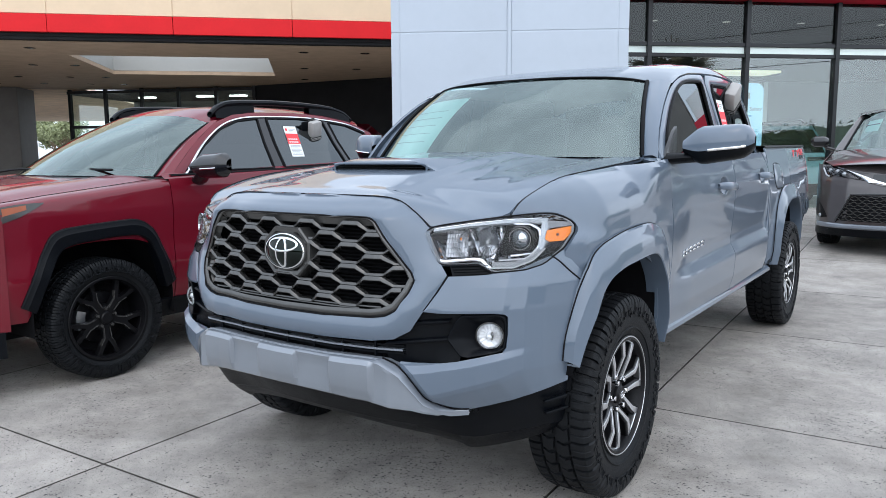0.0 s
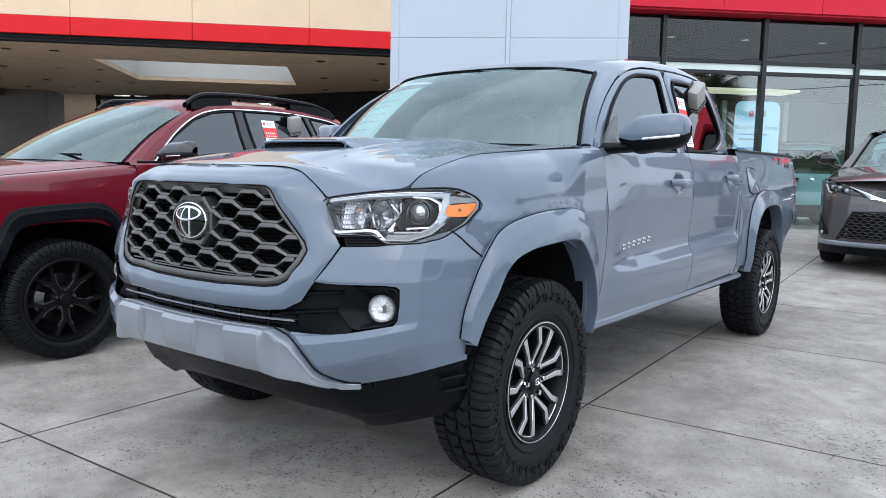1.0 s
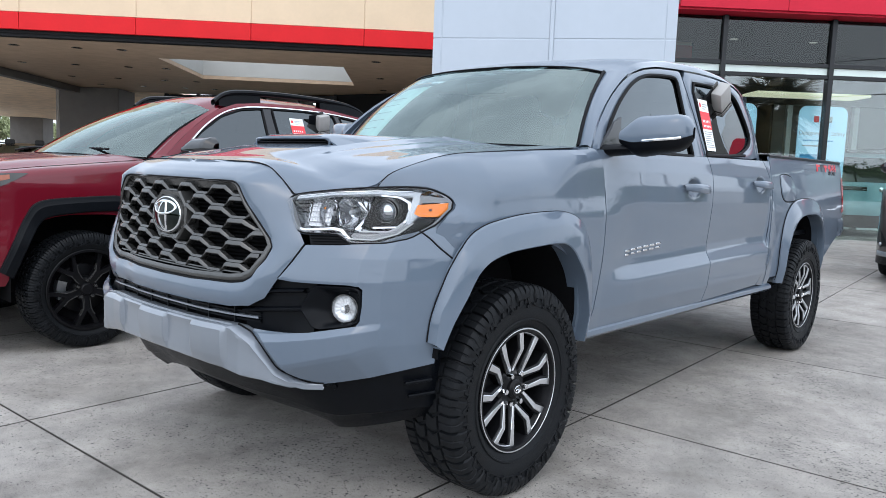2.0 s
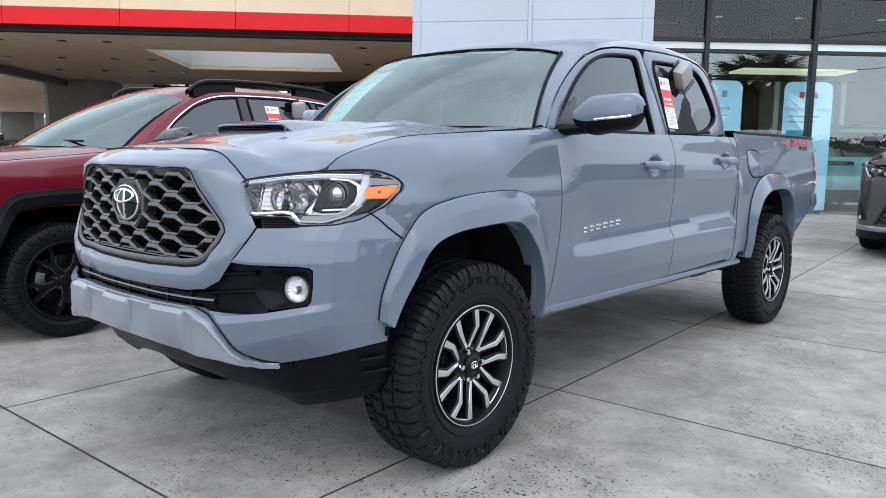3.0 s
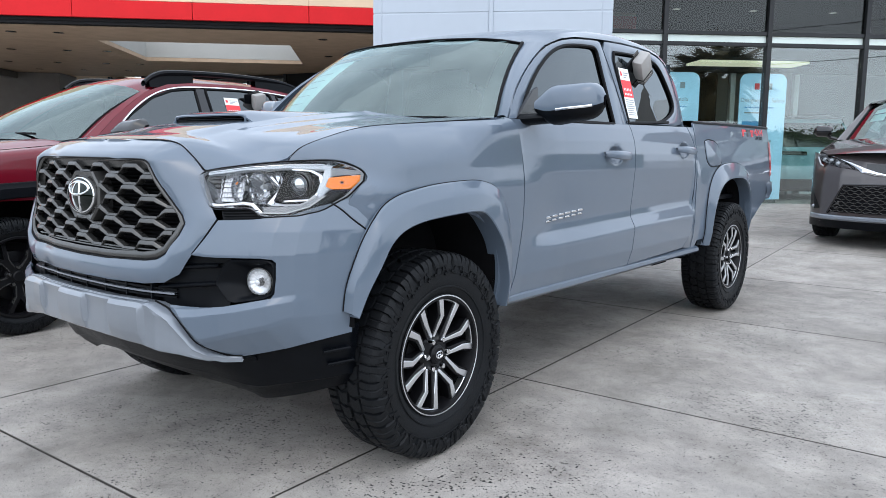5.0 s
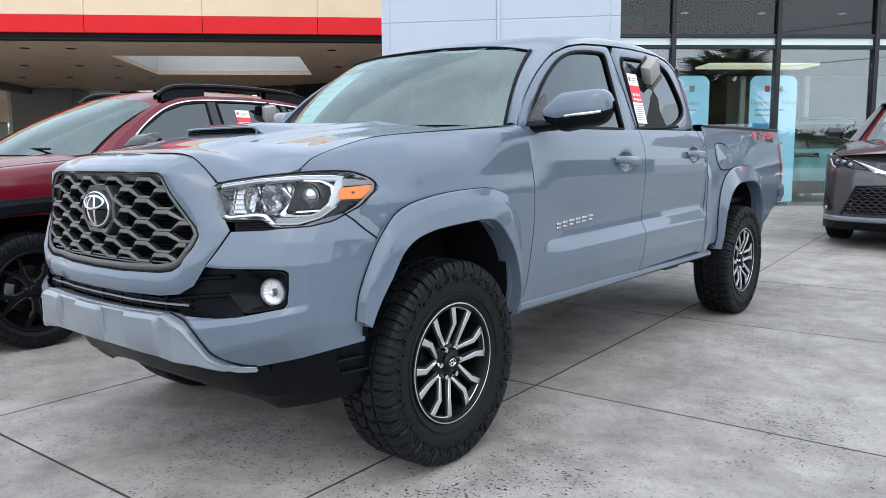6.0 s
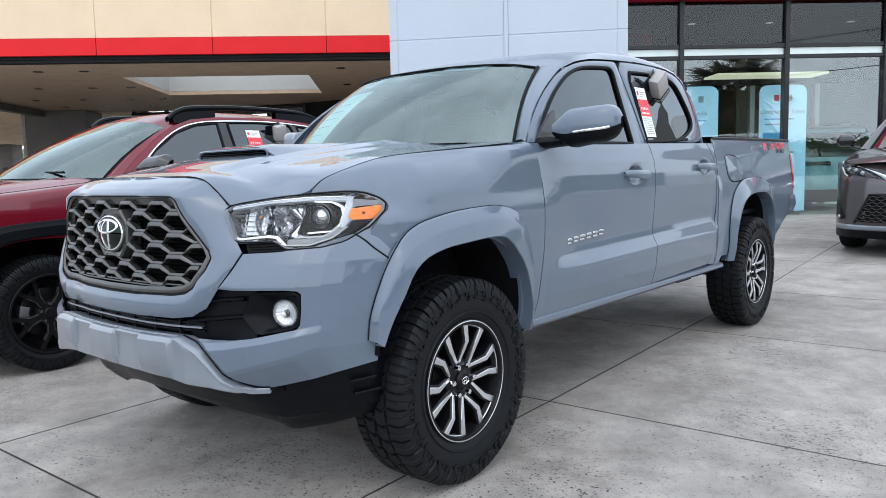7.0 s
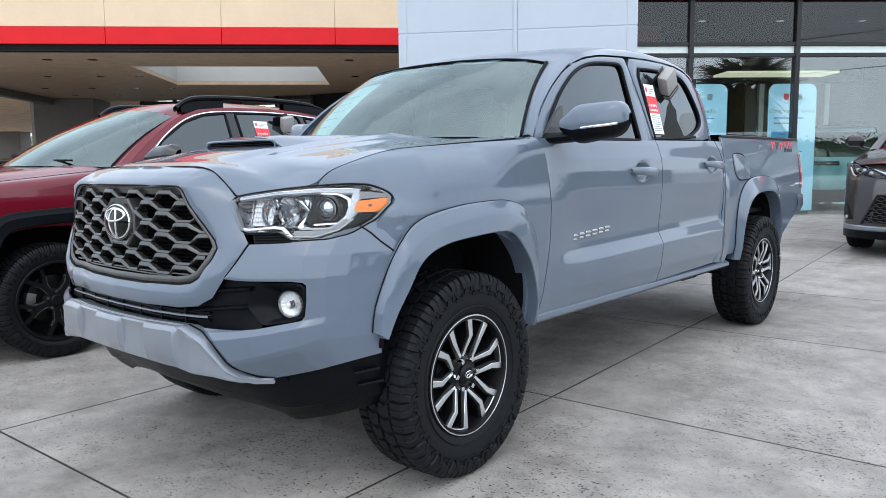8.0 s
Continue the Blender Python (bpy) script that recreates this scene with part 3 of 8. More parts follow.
    # barrel and lip
    barrel = [(rim_r - 0.006, h * 0.86), (rim_r + 0.006, h * 0.875), (rim_r + 0.002, h * 0.90), (rim_r - 0.010, h * 0.90), (rim_r - 0.014, h * 0.84), (rim_r - 0.02, h * 0.2), (rim_r - 0.05, -h * 0.5), (rim_r - 0.055, -h * 0.8)]
    rim = part("rim", revolve(barrel, 72, m), "rim_black", w, angle=30)
    if style == "split":
        part("bright_lip", revolve([(rim_r + 0.003, h * 0.905), (rim_r + 0.001, h * 0.910), (rim_r - 0.001, h * 0.910), (rim_r - 0.002, h * 0.89)], 72, m), "alloy", w)
    disc = [(0.001, f - 0.085), (0.15, f - 0.085), (0.155, f - 0.088), (0.155, f - 0.105), (0.001, f - 0.105)]
    part("brake_disc", revolve(disc, 40, m), "steel" if style == "split" else "rim_black", w)
    part("back_plate", revolve([(0.001, -h * 0.3), (rim_r - 0.025, -h * 0.3), (rim_r - 0.025, -h * 0.34), (0.001, -h * 0.34)], 32, m), "dark", w)
    bm = bmesh.new()
    for k in range(7):
        a = radians((150 if style == "split" else 252) + k * 6)
        box_bm(0, 0, 0, 0.055, 0.022, 0.06, bm, m @ Matrix.Rotation(a, 4, "Z") @ Matrix.Translation((0.135, 0, f - 0.09)))
    part("brake_caliper", bm, "steel" if style == "split" else "alloy", w)
    hub = [(0.001, f - 0.004), (0.030, f - 0.004), (0.036, f - 0.010), (0.037, f - 0.02), (0.05, f - 0.024), (0.075, f - 0.03), (0.082, f - 0.05), (0.082, f - 0.085)]
    part("hub", revolve(hub, 36, m), "rim_black", w)
    nb = 6 if style == "split" else 5
    for k in range(nb):
        a = 2 * math.pi * (k + 0.5) / nb
        part("lug_nut", revolve([(0.0005, f + 0.0), (0.009, f - 0.002), (0.0105, f - 0.006), (0.0105, f - 0.034)], 6, m @ Matrix.Rotation(a, 4, "Z") @ Matrix.Translation((0.057, 0, 0))), "chrome" if style == "split" else "gunmetal", w)

    def bar(pts, wid, z0, z1, material, nm, bv=0.002):
        """A flat bar along points (radius, angle in degrees) with widths, from depth z1 up to z0."""
        L = [Vector((r * math.cos(radians(a)), r * math.sin(radians(a)), 0)) for r, a in pts]
        le, ri = [], []
        for i, p in enumerate(L):
            d = (L[min(i + 1, len(L) - 1)] - L[max(i - 1, 0)]).normalized()
            nrm = Vector((-d.y, d.x, 0))
            le.append(p + nrm * wid[i] / 2)
            ri.append(p - nrm * wid[i] / 2)
        P = []
        for i in range(len(L)):
            zt, zb = z0[i], z1[i]
            P.append([m @ (le[i] + Vector((0, 0, zb))), m @ (le[i] + Vector((0, 0, zt - bv))), m @ (le[i].lerp(ri[i], 0.08) + Vector((0, 0, zt))), m @ (le[i].lerp(ri[i], 0.92) + Vector((0, 0, zt))), m @ (ri[i] + Vector((0, 0, zt - bv))), m @ (ri[i] + Vector((0, 0, zb)))])
        b = bmesh.new()
        add_grid(b, P)
        b.verts.ensure_lookup_table()
        b.faces.new([b.verts[j] for j in range(6)][::-1])
        b.faces.new([b.verts[len(b.verts) - 6 + j] for j in range(6)])
        bmesh.ops.recalc_face_normals(b, faces=b.faces)
        return part(nm, b, material, rim, angle=25)

    if style == "split":
        for k in range(6):
            a = k * 60 + 12
            part("web", prism([(0.05, -0.030), (0.125, -0.050), (0.125, 0.050), (0.05, 0.030)], 0.012, m @ Matrix.Rotation(radians(a), 4, "Z") @ Matrix.Translation((0, 0, f - 0.062))), "rim_black", rim)
            for s in (-1, 1):
                pts = [(0.052, a + 4 * s), (0.142, a + 18.8 * s), (rim_r - 0.004, a + 15.0 * s)]
                bar(pts, [0.028, 0.034, 0.040], [f - 0.030, f - 0.005, f - 0.008], [f - 0.075, f - 0.055, f - 0.05], "rim_black", "spoke")
                pts2 = [(0.066, a + 4.5 * s), (0.142, a + 18.8 * s), (rim_r + 0.004, a + 15.0 * s)]
                bar(pts2, [0.010, 0.019, 0.027], [f - 0.020, f - 0.000, f - 0.003], [f - 0.030, f - 0.006, f - 0.009], "alloy", "spoke_face", 0.001)
        # bright lip segments between alternate spokes
        for k in range(6):
            a0 = k * 60 + 12 + 30
            P = []
            for i in range(7):
                aa = radians(a0 - 15 + 30 * i / 6)
                P.append([m @ Vector((r * math.cos(aa), r * math.sin(aa), zz)) for r, zz in ((rim_r - 0.019, f - 0.030), (rim_r - 0.018, f - 0.006), (rim_r - 0.016, f - 0.004), (rim_r + 0.003, f - 0.003), (rim_r + 0.004, f - 0.03))])
            part("lip_segment", grid(P, (1, 0, 0)), "alloy", rim, angle=20)
        badge = revolve([(0.0005, f - 0.0005), (0.026, f - 0.001), (0.029, f - 0.004)], 28, m)
        part("centre_cap", badge, "rim_black", w)
        for rx, ry in ((0.019, 0.013), (0.007, 0.013), (0.013, 0.0055)):
            pts = [m @ Vector((ry * math.sin(q) + (0.005 if ry < 0.01 else 0), rx * math.cos(q), f + 0.001)) for q in [2 * math.pi * i / 20 for i in range(21)]]
            part("cap_mark", tube(pts, 0.0016, n=5), "chrome", w)
    else:
        for k in range(5):
            a = k * 72
            bar([(0.035, a), (0.085, a), (0.140, a)], [0.060, 0.050, 0.056], [f - 0.022, f - 0.014, f - 0.008], [f - 0.055] * 3, "rim_black", "spoke", 0.004)
            for s in (-1, 1):
                bar([(0.128, a + 4 * s), (0.168, a + 11 * s), (rim_r - 0.004, a + 15.5 * s)], [0.030, 0.026, 0.030], [f - 0.008, f - 0.006, f - 0.010], [f - 0.050] * 3, "rim_black", "spoke", 0.004)
                bar([(0.062, a + 17 * s), (0.125, a + 10.5 * s), (0.170, a + 15.5 * s)], [0.005] * 3, [f - 0.012, f - 0.0045, f - 0.0035], [f - 0.03] * 3, "gunmetal", "spoke_edge", 0.001)
            bar([(rim_r - 0.012, a - 13), (rim_r - 0.011, a), (rim_r - 0.012, a + 13)], [0.016] * 3, [f - 0.012] * 3, [f - 0.04] * 3, "rim_black", "web")
        part("centre_cap", revolve([(0.0005, f - 0.008), (0.027, f - 0.01), (0.03, f - 0.016)], 24, m), "rim_black", w)
    return w


def empty_part(name, parent):
    ob = new(name)
    ob.empty_display_size = 0.1
    ob.parent = parent
    return ob


# ---------- the pickup truck: nose at -y, driver's side at +x ----------
truck = empty("pickup_truck", "cement-grey double cab pickup truck with black off-road tyres parked on concrete", "pickup truck")

PX = [0, 0.20, 0.36, 0.45, 0.514, 0.538, 0.60, 0.66, 0.715, 0.76, 0.79, 0.82, 0.85, 0.87]
PY = [-0.880, -0.875, -0.852, -0.818, -0.780, -0.766, -0.730, -0.690, -0.645, -0.585, -0.52, -0.437, -0.345, -0.22]


def nose_y(x, z):
    """The front face of the body."""
    ax = abs(x)
    base = table(ax, PX, PY)
    ridge = table(ax, [0.50, 0.535, 0.642, 0.713, 0.80], [0.600, 0.603, 0.622, 0.640, 0.660])
    crease = table(ax, [0.50, 0.552, 0.644, 0.715, 0.748, 0.80], [0.525, 0.534, 0.562, 0.583, 0.601, 0.630])
    upper_z, upper_d = [0.79, 0.805, 0.87, 0.90, 0.95, 1.02, 1.08], [-0.004, 0.0, 0.019, 0.028, 0.046, 0.068, 0.10]
    folded = table(z, [0.40, crease - 0.11, crease - 0.015, crease, ridge, ridge + 0.020] + upper_z, [0.13, 0.070, -0.014, -0.022, -0.027, -0.006] + upper_d)
    plain = table(z, [0.40, 0.50, 0.60, 0.70] + upper_z, [0.075, 0.025, -0.006, -0.008] + upper_d)
    k = smooth(0.70, 0.80, ax)
    side = folded * (1 - k) + plain * k
    mid = table(z, [0.40, 0.50, 0.60, 0.70, 0.80, 1.0, 1.07, 1.105], [0.05, 0.02, 0.0, 0.0, 0.004, 0.018, 0.030, 0.055])
    side += smooth(0.60, 0.80, ax) * table(z, [0.86, 0.95, 1.05], [0.0, 0.045, 0.085])
    # facet that falls away towards the skid bar
    xs = table(z, [0.46, 0.484, 0.50, 0.53, 0.572, 0.60, 0.627], [0.60, 0.534, 0.513, 0.50, 0.473, 0.458, 0.415])
    side += 0.026 * max(0.0, 1 - max(0.0, ax - xs) / 0.036) * smooth(0.65, 0.62, z) * smooth(0.46, 0.49, z)
    w = smooth(0.38, 0.50, ax)
    return base + mid * (1 - w) + side * w


def nose(lift0=0.0):
    return lambda x, z, lift: Vector((x, nose_y(x, z) - lift - lift0, z))


# side of the body
SY = [-0.5, -0.36, -0.2, 0.0, 0.30, 0.55, 0.9, 1.6, 2.45, 2.55, 3.2, 3.7, 4.1, 4.36]
SX = [0.80, 0.843, 0.862, 0.868, 0.864, 0.850, 0.845, 0.848, 0.842, 0.842, 0.838, 0.820, 0.795, 0.772]


def side_x(y, z):
    base = table(y, SY, SX)
    w = smooth(0.50, 0.85, y) * (1 - smooth(2.46, 2.54, y))
    zc = 0.735 + 0.03 * smooth(0.7, 2.4, y)
    door = table(z, [0.48, 0.52, 0.60, zc - 0.05, zc - 0.03, zc + 0.02, zc + 0.06, 0.90, 1.02, 1.10, 1.16, 1.22, 1.27], [-0.035, -0.018, 0.002, 0.008, 0.006, -0.020, -0.024, -0.016, -0.008, -0.009, -0.016, -0.034, -0.055])
    plain = table(z, [0.48, 0.60, 0.80, 0.98, 1.10, 1.20, 1.27, 1.33], [-0.03, -0.008, 0.0, 0.0, -0.012, -0.028, -0.042, -0.06])
    return base + door * w + plain * (1 - w)


def side(lift0=0.0):
    return lambda y, z, lift: Vector((side_x(y, z) + lift + lift0, y, z))


def house_x(y, z):
    """The upper cab: windows and pillars."""
    return 0.795 - 0.275 * (z - 1.24) - 0.03 * smooth(1.7, 2.5, y)


def house(lift0=0.0):
    return lambda y, z, lift: Vector((house_x(y, z) + lift + lift0, y, z))


def arch(yc, zc, r, a, sz=1.0):
    """A wheel opening, a bit flattened on top: angle 0 is rearwards, 180 forwards."""
    c, s = math.cos(radians(a)), math.sin(radians(a))
    p = 3.0
    k = (abs(c) ** p + abs(s) ** p) ** (-1 / p)
    return (yc + r * c * k, zc + r * s * k * sz)


FA = dict(yc=-0.035, zc=0.50, r=0.392, sz=1.0)
RA = dict(yc=3.175, zc=0.50, r=0.425, sz=1.03)

# hood: outline along its seam and the middle line
def seam_y(x):
    """Where the hood's front edge meets the grille surround."""
    return table(abs(x), [0, 0.16, 0.30, 0.36, 0.402, 0.45, 0.492], [-0.765, -0.759, -0.747, -0.740, -0.734, -0.727, -0.716])


HOOD_E = [(x, seam_y(x) + 0.004, z) for x, z in ((0, 1.136), (0.16, 1.136), (0.30, 1.1345), (0.36, 1.130), (0.402, 1.117), (0.45, 1.083), (0.494, 1.043))]
HOOD_E += [(x, nose_y(x, z) + 0.003, z) for x, z in ((0.58, 1.0585), (0.664, 1.0720))]
HOOD_E += [(0.679, -0.542, 1.085), (0.688, -0.50, 1.115), (0.695, -0.408, 1.145), (0.700, -0.302, 1.172), (0.707, -0.20, 1.188), (0.717, 0.05, 1.208), (0.724, 0.30, 1.226), (0.724, 0.53, 1.247)]
HE = sample(HOOD_E, 200)
HE = sorted(HE, key=lambda p: p.y)
HE_Y, HE_X, HE_Z = [p.y for p in HE], [p.x for p in HE], [p.z for p in HE]


def hood_z(x, y):
    xe, ze = table(y, HE_Y, HE_X), table(y, HE_Y, HE_Z)
    zm = table(y, [-0.83, -0.7, -0.4, 0.0, 0.23, 0.55], [1.112, 1.146, 1.190, 1.236, 1.259, 1.278])
    x = min(abs(x), xe)
    t = x / max(xe, 1e-3)
    z = zm + (ze - zm) * t ** (2.6 + 4.0 * smooth(-0.60, -0.73, y))
    z += 0.014 * smooth(0.32, 0.24, x) * smooth(-0.76, -0.40, y)
    z -= 0.010 * smooth(0.34, 0.42, x) * smooth(0.64, 0.54, x) * smooth(-0.60, -0.3, y)
    return z


rows = []
front = [p.y for p in HE if p.y < -0.70][::2]
for y in front + [front[-1] + (0.53 - front[-1]) * (i / 64) for i in range(1, 65)]:
    xe = table(y, HE_Y, HE_X)
    x0 = table(y, [0.2, 0.215, 0.245, 0.34, 0.43, 0.515, 0.53], [0, 0.05, 0.25, 0.50, 0.64, 0.71, 0.72])
    rows.append([Vector((x0 + (xe - x0) * j / 36, y, hood_z(x0 + (xe - x0) * j / 36, y))) for j in range(37)])
hood = whole("hood", grid(rows, (0, 0, 1)), PAINT, truck, thick=0.014)


# hood scoop: shell, dark mouth and slats
def scoop():
    rows = []
    for i in range(15):
        s = i / 14
        y = -0.372 + 0.50 * s
        hw = 0.300 - 0.065 * s
        top = hood_z(0, y) + 0.040 * (1 - s) ** 1.3 * (0.72 + 0.28 * smooth(0, 0.12, s)) + 0.002
        row = []
        for j in range(25):
            t = -1 + 2 * j / 24
            x = hw * t
            edge = 1 - smooth(0.55, 1.0, abs(t))
            row.append(Vector((x, y + 0.02 * abs(t) ** 3, (hood_z(x, y) - 0.006) * (1 - edge) + top * edge)))
        rows.append(row)
    sc = part("hood_scoop", grid(rows, (0, 0, 1)), PAINT, truck, thick=0.006)
    zf = hood_z(0, -0.37)
    part("scoop_mouth", box_bm(0, -0.318, zf + 0.003, 0.40, 0.03, 0.032), "dark", sc)
    for k in range(4):
        part("slat", box_bm(0, -0.362 + 0.003 * k, zf - 0.006 + 0.0075 * k, 0.42, 0.018, 0.0032, bevel=0.001), "black_plastic", sc)
    lip = []
    for i in range(41):
        a = 2 * math.pi * i / 40
        c, s = math.cos(a), math.sin(a)
        k = (abs(c) ** 8 + abs(s) ** 8) ** (-1 / 8)
        lip.append((0.226 * c * k, -0.374 + 0.010 * abs(c * k) ** 3, zf + 0.006 + 0.017 * s * k))
    part("scoop_lip", tube(lip, 0.0045, n=6), PAINT, sc)


scoop()
seam = sample([(x, seam_y(x) + 0.002, z) for x, z in ((0, 1.1345), (0.16, 1.1345), (0.30, 1.133), (0.36, 1.128), (0.402, 1.115), (0.45, 1.0815), (0.492, 1.041))], 40)
both("hood_seam", tube(seam, 0.0022, n=5), "seal", truck)

# grille surround: ring from the hood seam to the grille opening
OUT = [(0, 1.133), (0.16, 1.133), (0.30, 1.131), (0.36, 1.126), (0.402, 1.113), (0.45, 1.080), (0.490, 1.038), (0.516, 0.965), (0.561, 0.897), (0.541, 0.845), (0.514, 0.791), (0.478, 0.728), (0.43, 0.700), (0.36, 0.692), (0.18, 0.688), (0, 0.687)]
INN = [(0, 1.074), (0.15, 1.074), (0.29, 1.073), (0.335, 1.072), (0.350, 1.068), (0.362, 1.060), (0.39, 1.018), (0.425, 0.965), (0.468, 0.905), (0.478, 0.880), (0.468, 0.845), (0.436, 0.790), (0.405, 0.772), (0.36, 0.765), (0.18, 0.758), (0, 0.756)]
rows = ribbon(OUT, INN, 14, nose(), 5, 0.010)
for row in rows:
    if row[0].z > 1.04:
        dy = seam_y(row[0].x) - row[0].y
        k = smooth(1.03, 1.06, row[0].z)
        for j, p in enumerate(row):
            p.y += dy * k * (1 - j / 14) ** 2.2
whole("grille_surround", grid(rows, (0, -1, 0)), PAINT, truck, thick=0.02)
INN2 = [(x * 0.962, 0.915 + (z - 0.915) * (0.955 if z > 0.915 else 0.84)) for x, z in INN]
whole("grille_frame", grid(ribbon(INN, INN2, 4, nose(-0.006), 5, 0.006), (0, -1, 0)), "gunmetal", truck, thick=0.03)
both("frame_gap", tube(sample([(x, nose_y(x, z) - 0.0005, z) for x, z in INN], 90, False), 0.0026, n=5), "seal", truck)

# grille: wavy bars over a black mesh
grille = empty_part("grille", truck)


def grille_half(z):
    for (x0, z0), (x1, z1) in zip(INN2[3:], INN2[4:]):
        if min(z0, z1) <= z <= max(z0, z1) and z0 != z1:
            return x0 + (x1 - x0) * (z - z0) / (z1 - z0)
    return 0.33


P = [[Vector((x, nose_y(x, z) + 0.075, z)) for z in (0.75, 0.85, 0.95, 1.085)] for x in np.linspace(-0.49, 0.49, 20)]
part("backing", grid(P, (0, -1, 0)), "dark", grille)
for k in range(26):
    z = 0.775 + k * 0.0115
    hw = grille_half(z) - 0.004
    part("fin", grid([[Vector((x, nose_y(x, z) + d, z + h)) for d, h in ((0.07, 0.002), (0.052, 0.002), (0.052, -0.002), (0.07, -0.002))] for x in np.linspace(-hw, hw, 14)], (0, -1, 0)), "dark", grille)
PER = 0.178
for k in range(8):
    z0 = 1.041 - 0.0336 * k
    hw = grille_half(z0) + 0.006
    n = int(2 * hw / 0.004)
    P = []
    for i in range(n + 1):
        x = -hw + 2 * hw * i / n
        ph = (x / PER + (0.0 if k % 2 else 0.5)) % 1.0
        w = max(-1, min(1, (abs(2 * ph - 1) * 2 - 1) * 2.7))
        z = z0 + 0.0115 * w
        up = smooth(-0.9, 0.9, w)
        th = 0.0044 + 0.0022 * up
        y = nose_y(x, z) + 0.010 - 0.008 * up
        P.append([Vector((x, y + 0.026, z - 0.003)), Vector((x, y + 0.010, z - th - 0.001)), Vector((x, y + 0.001, z - th)), Vector((x, y, z - th + 0.002)), Vector((x, y + 0.003, z + th - 0.002)), Vector((x, y + 0.005, z + th)), Vector((x, y + 0.026, z + th * 0.5))])
    part("grille_bar", grid(P, (0, -1, 0)), "gunmetal", grille, angle=28)
    # thin second edge under each low stretch
    for j in range(-3, 4):
        xc = (j + (0.5 if k % 2 else 0.0)) * PER
        if abs(xc) < hw - 0.03 and k < 7:
            zl = z0 - 0.0215
            part("bar_step", grid([[Vector((x, nose_y(x, zl) + d, zl + h)) for d, h in ((0.05, 0.002), (0.016, 0.002), (0.015, -0.0015), (0.05, -0.0015))] for x in np.linspace(xc - 0.030, xc + 0.030, 5)], (0, -1, 0)), "gunmetal", grille)
# bars along the bottom of the opening
for zl in (0.788, 0.796):
    hw = grille_half(zl) - 0.01
    part("grille_bar", grid([[Vector((x, nose_y(x, zl) + d, zl + h)) for d, h in ((0.05, 0.002), (0.014, 0.002), (0.013, -0.002), (0.05, -0.002))] for x in np.linspace(-hw, hw, 24)], (0, -1, 0)), "gunmetal", grille)
# oval emblem on an eight-sided socket
em = Matrix.Translation((0.007, nose_y(0, 0.949) + 0.002, 0.950)) @ Matrix.Rotation(radians(90), 4, "X") @ Matrix.Rotation(radians(-3), 4, "X") @ Matrix.Diagonal((1.06, 1.06, 1, 1))
oval = em @ Matrix.Diagonal((0.0875, 0.058, 1, 1))
emblem = part("emblem", revolve([(0.0005, 0.0215), (0.20, 0.0208), (0.40, 0.0184), (0.60, 0.0144), (0.78, 0.0094), (0.90, 0.0052), (0.97, 0.002), (1.0, -0.002), (1.0, -0.02)], 56, oval), "dark_chrome", truck, "oval mirror-dark emblem with chrome rings")


def octagon(rx, ry, h):
    return [em @ Vector((rx * px, ry * py, h)) for px, py in ((1, 0.42), (0.55, 1), (-0.55, 1), (-1, 0.42), (-1, -0.42), (-0.55, -1), (0.55, -1), (1, -0.42), (1, 0.42))]


part("emblem_socket", grid([octagon(1.0 * 0.104, 0.0775, -0.05), octagon(0.099, 0.0755, -0.008), octagon(0.095, 0.072, -0.002), octagon(0.0885, 0.060, -0.004), octagon(0.083, 0.056, -0.012)], (0, -1, 0)), "gunmetal", emblem, angle=25)
part("emblem_bezel", revolve([(0.985, 0.0), (1.0, 0.004), (1.035, 0.004), (1.05, -0.001), (1.05, -0.02)], 56, oval), "gunmetal", emblem)
for rx, ry, cy, wd in ((0.084, 0.0545, 0, 0.0050), (0.060, 0.0205, 0.0215, 0.0078), (0.0215, 0.0455, -0.004, 0.0080)):
    P = []
    for i in range(49):
        q = 2 * math.pi * i / 48
        c, sn = math.cos(q), math.sin(q)
        row = []
        for f, h in ((-1.0, -0.002), (-0.8, 0.0022), (0, 0.0032), (0.8, 0.0022), (1.0, -0.002)):
            px, py = (rx + f * wd / 2) * c, (ry + f * wd / 2) * sn + cy
            row.append(em @ Vector((px, py, 0.0215 - 0.0195 * ((px / 0.0875) ** 2 + (py / 0.058) ** 2) + h)))
        P.append(row)
    part("emblem_ring", grid(P, (0, -1, 0)), "chrome", emblem, angle=50)

# bumper corner: strip round the fog lamp opening
BO = [(0.516, 0.793), (0.544, 0.845), (0.566, 0.893), (0.655, 0.897), (0.725, 0.907), (0.797, 0.955), (0.846, 0.868), (0.846, 0.75), (0.828, 0.60), (0.822, 0.533), (0.72, 0.497), (0.655, 0.480), (0.611, 0.470), (0.534, 0.484), (0.487, 0.556), (0.437, 0.614)]
BI = [(0.514, 0.788), (0.548, 0.784), (0.58, 0.783), (0.63, 0.783), (0.69, 0.783), (0.718, 0.779), (0.725, 0.770), (0.725, 0.72), (0.722, 0.675), (0.715, 0.661), (0.66, 0.648), (0.60, 0.634), (0.56, 0.629), (0.53, 0.628), (0.49, 0.630), (0.452, 0.633)]
both("front_bumper", grid(ribbon(BO, BI, 64, nose(0.0), 14, 0.003), (0.4, -1, 0)), PAINT, truck, thick=0.006, angle=20)
both("bumper_seam", tube(sample([(x - 0.001, nose_y(x, z) + 0.0005, z) for x, z in ((0.513, 0.790), (0.541, 0.845), (0.563, 0.895))], 12), 0.0027, n=5), "seal", truck)
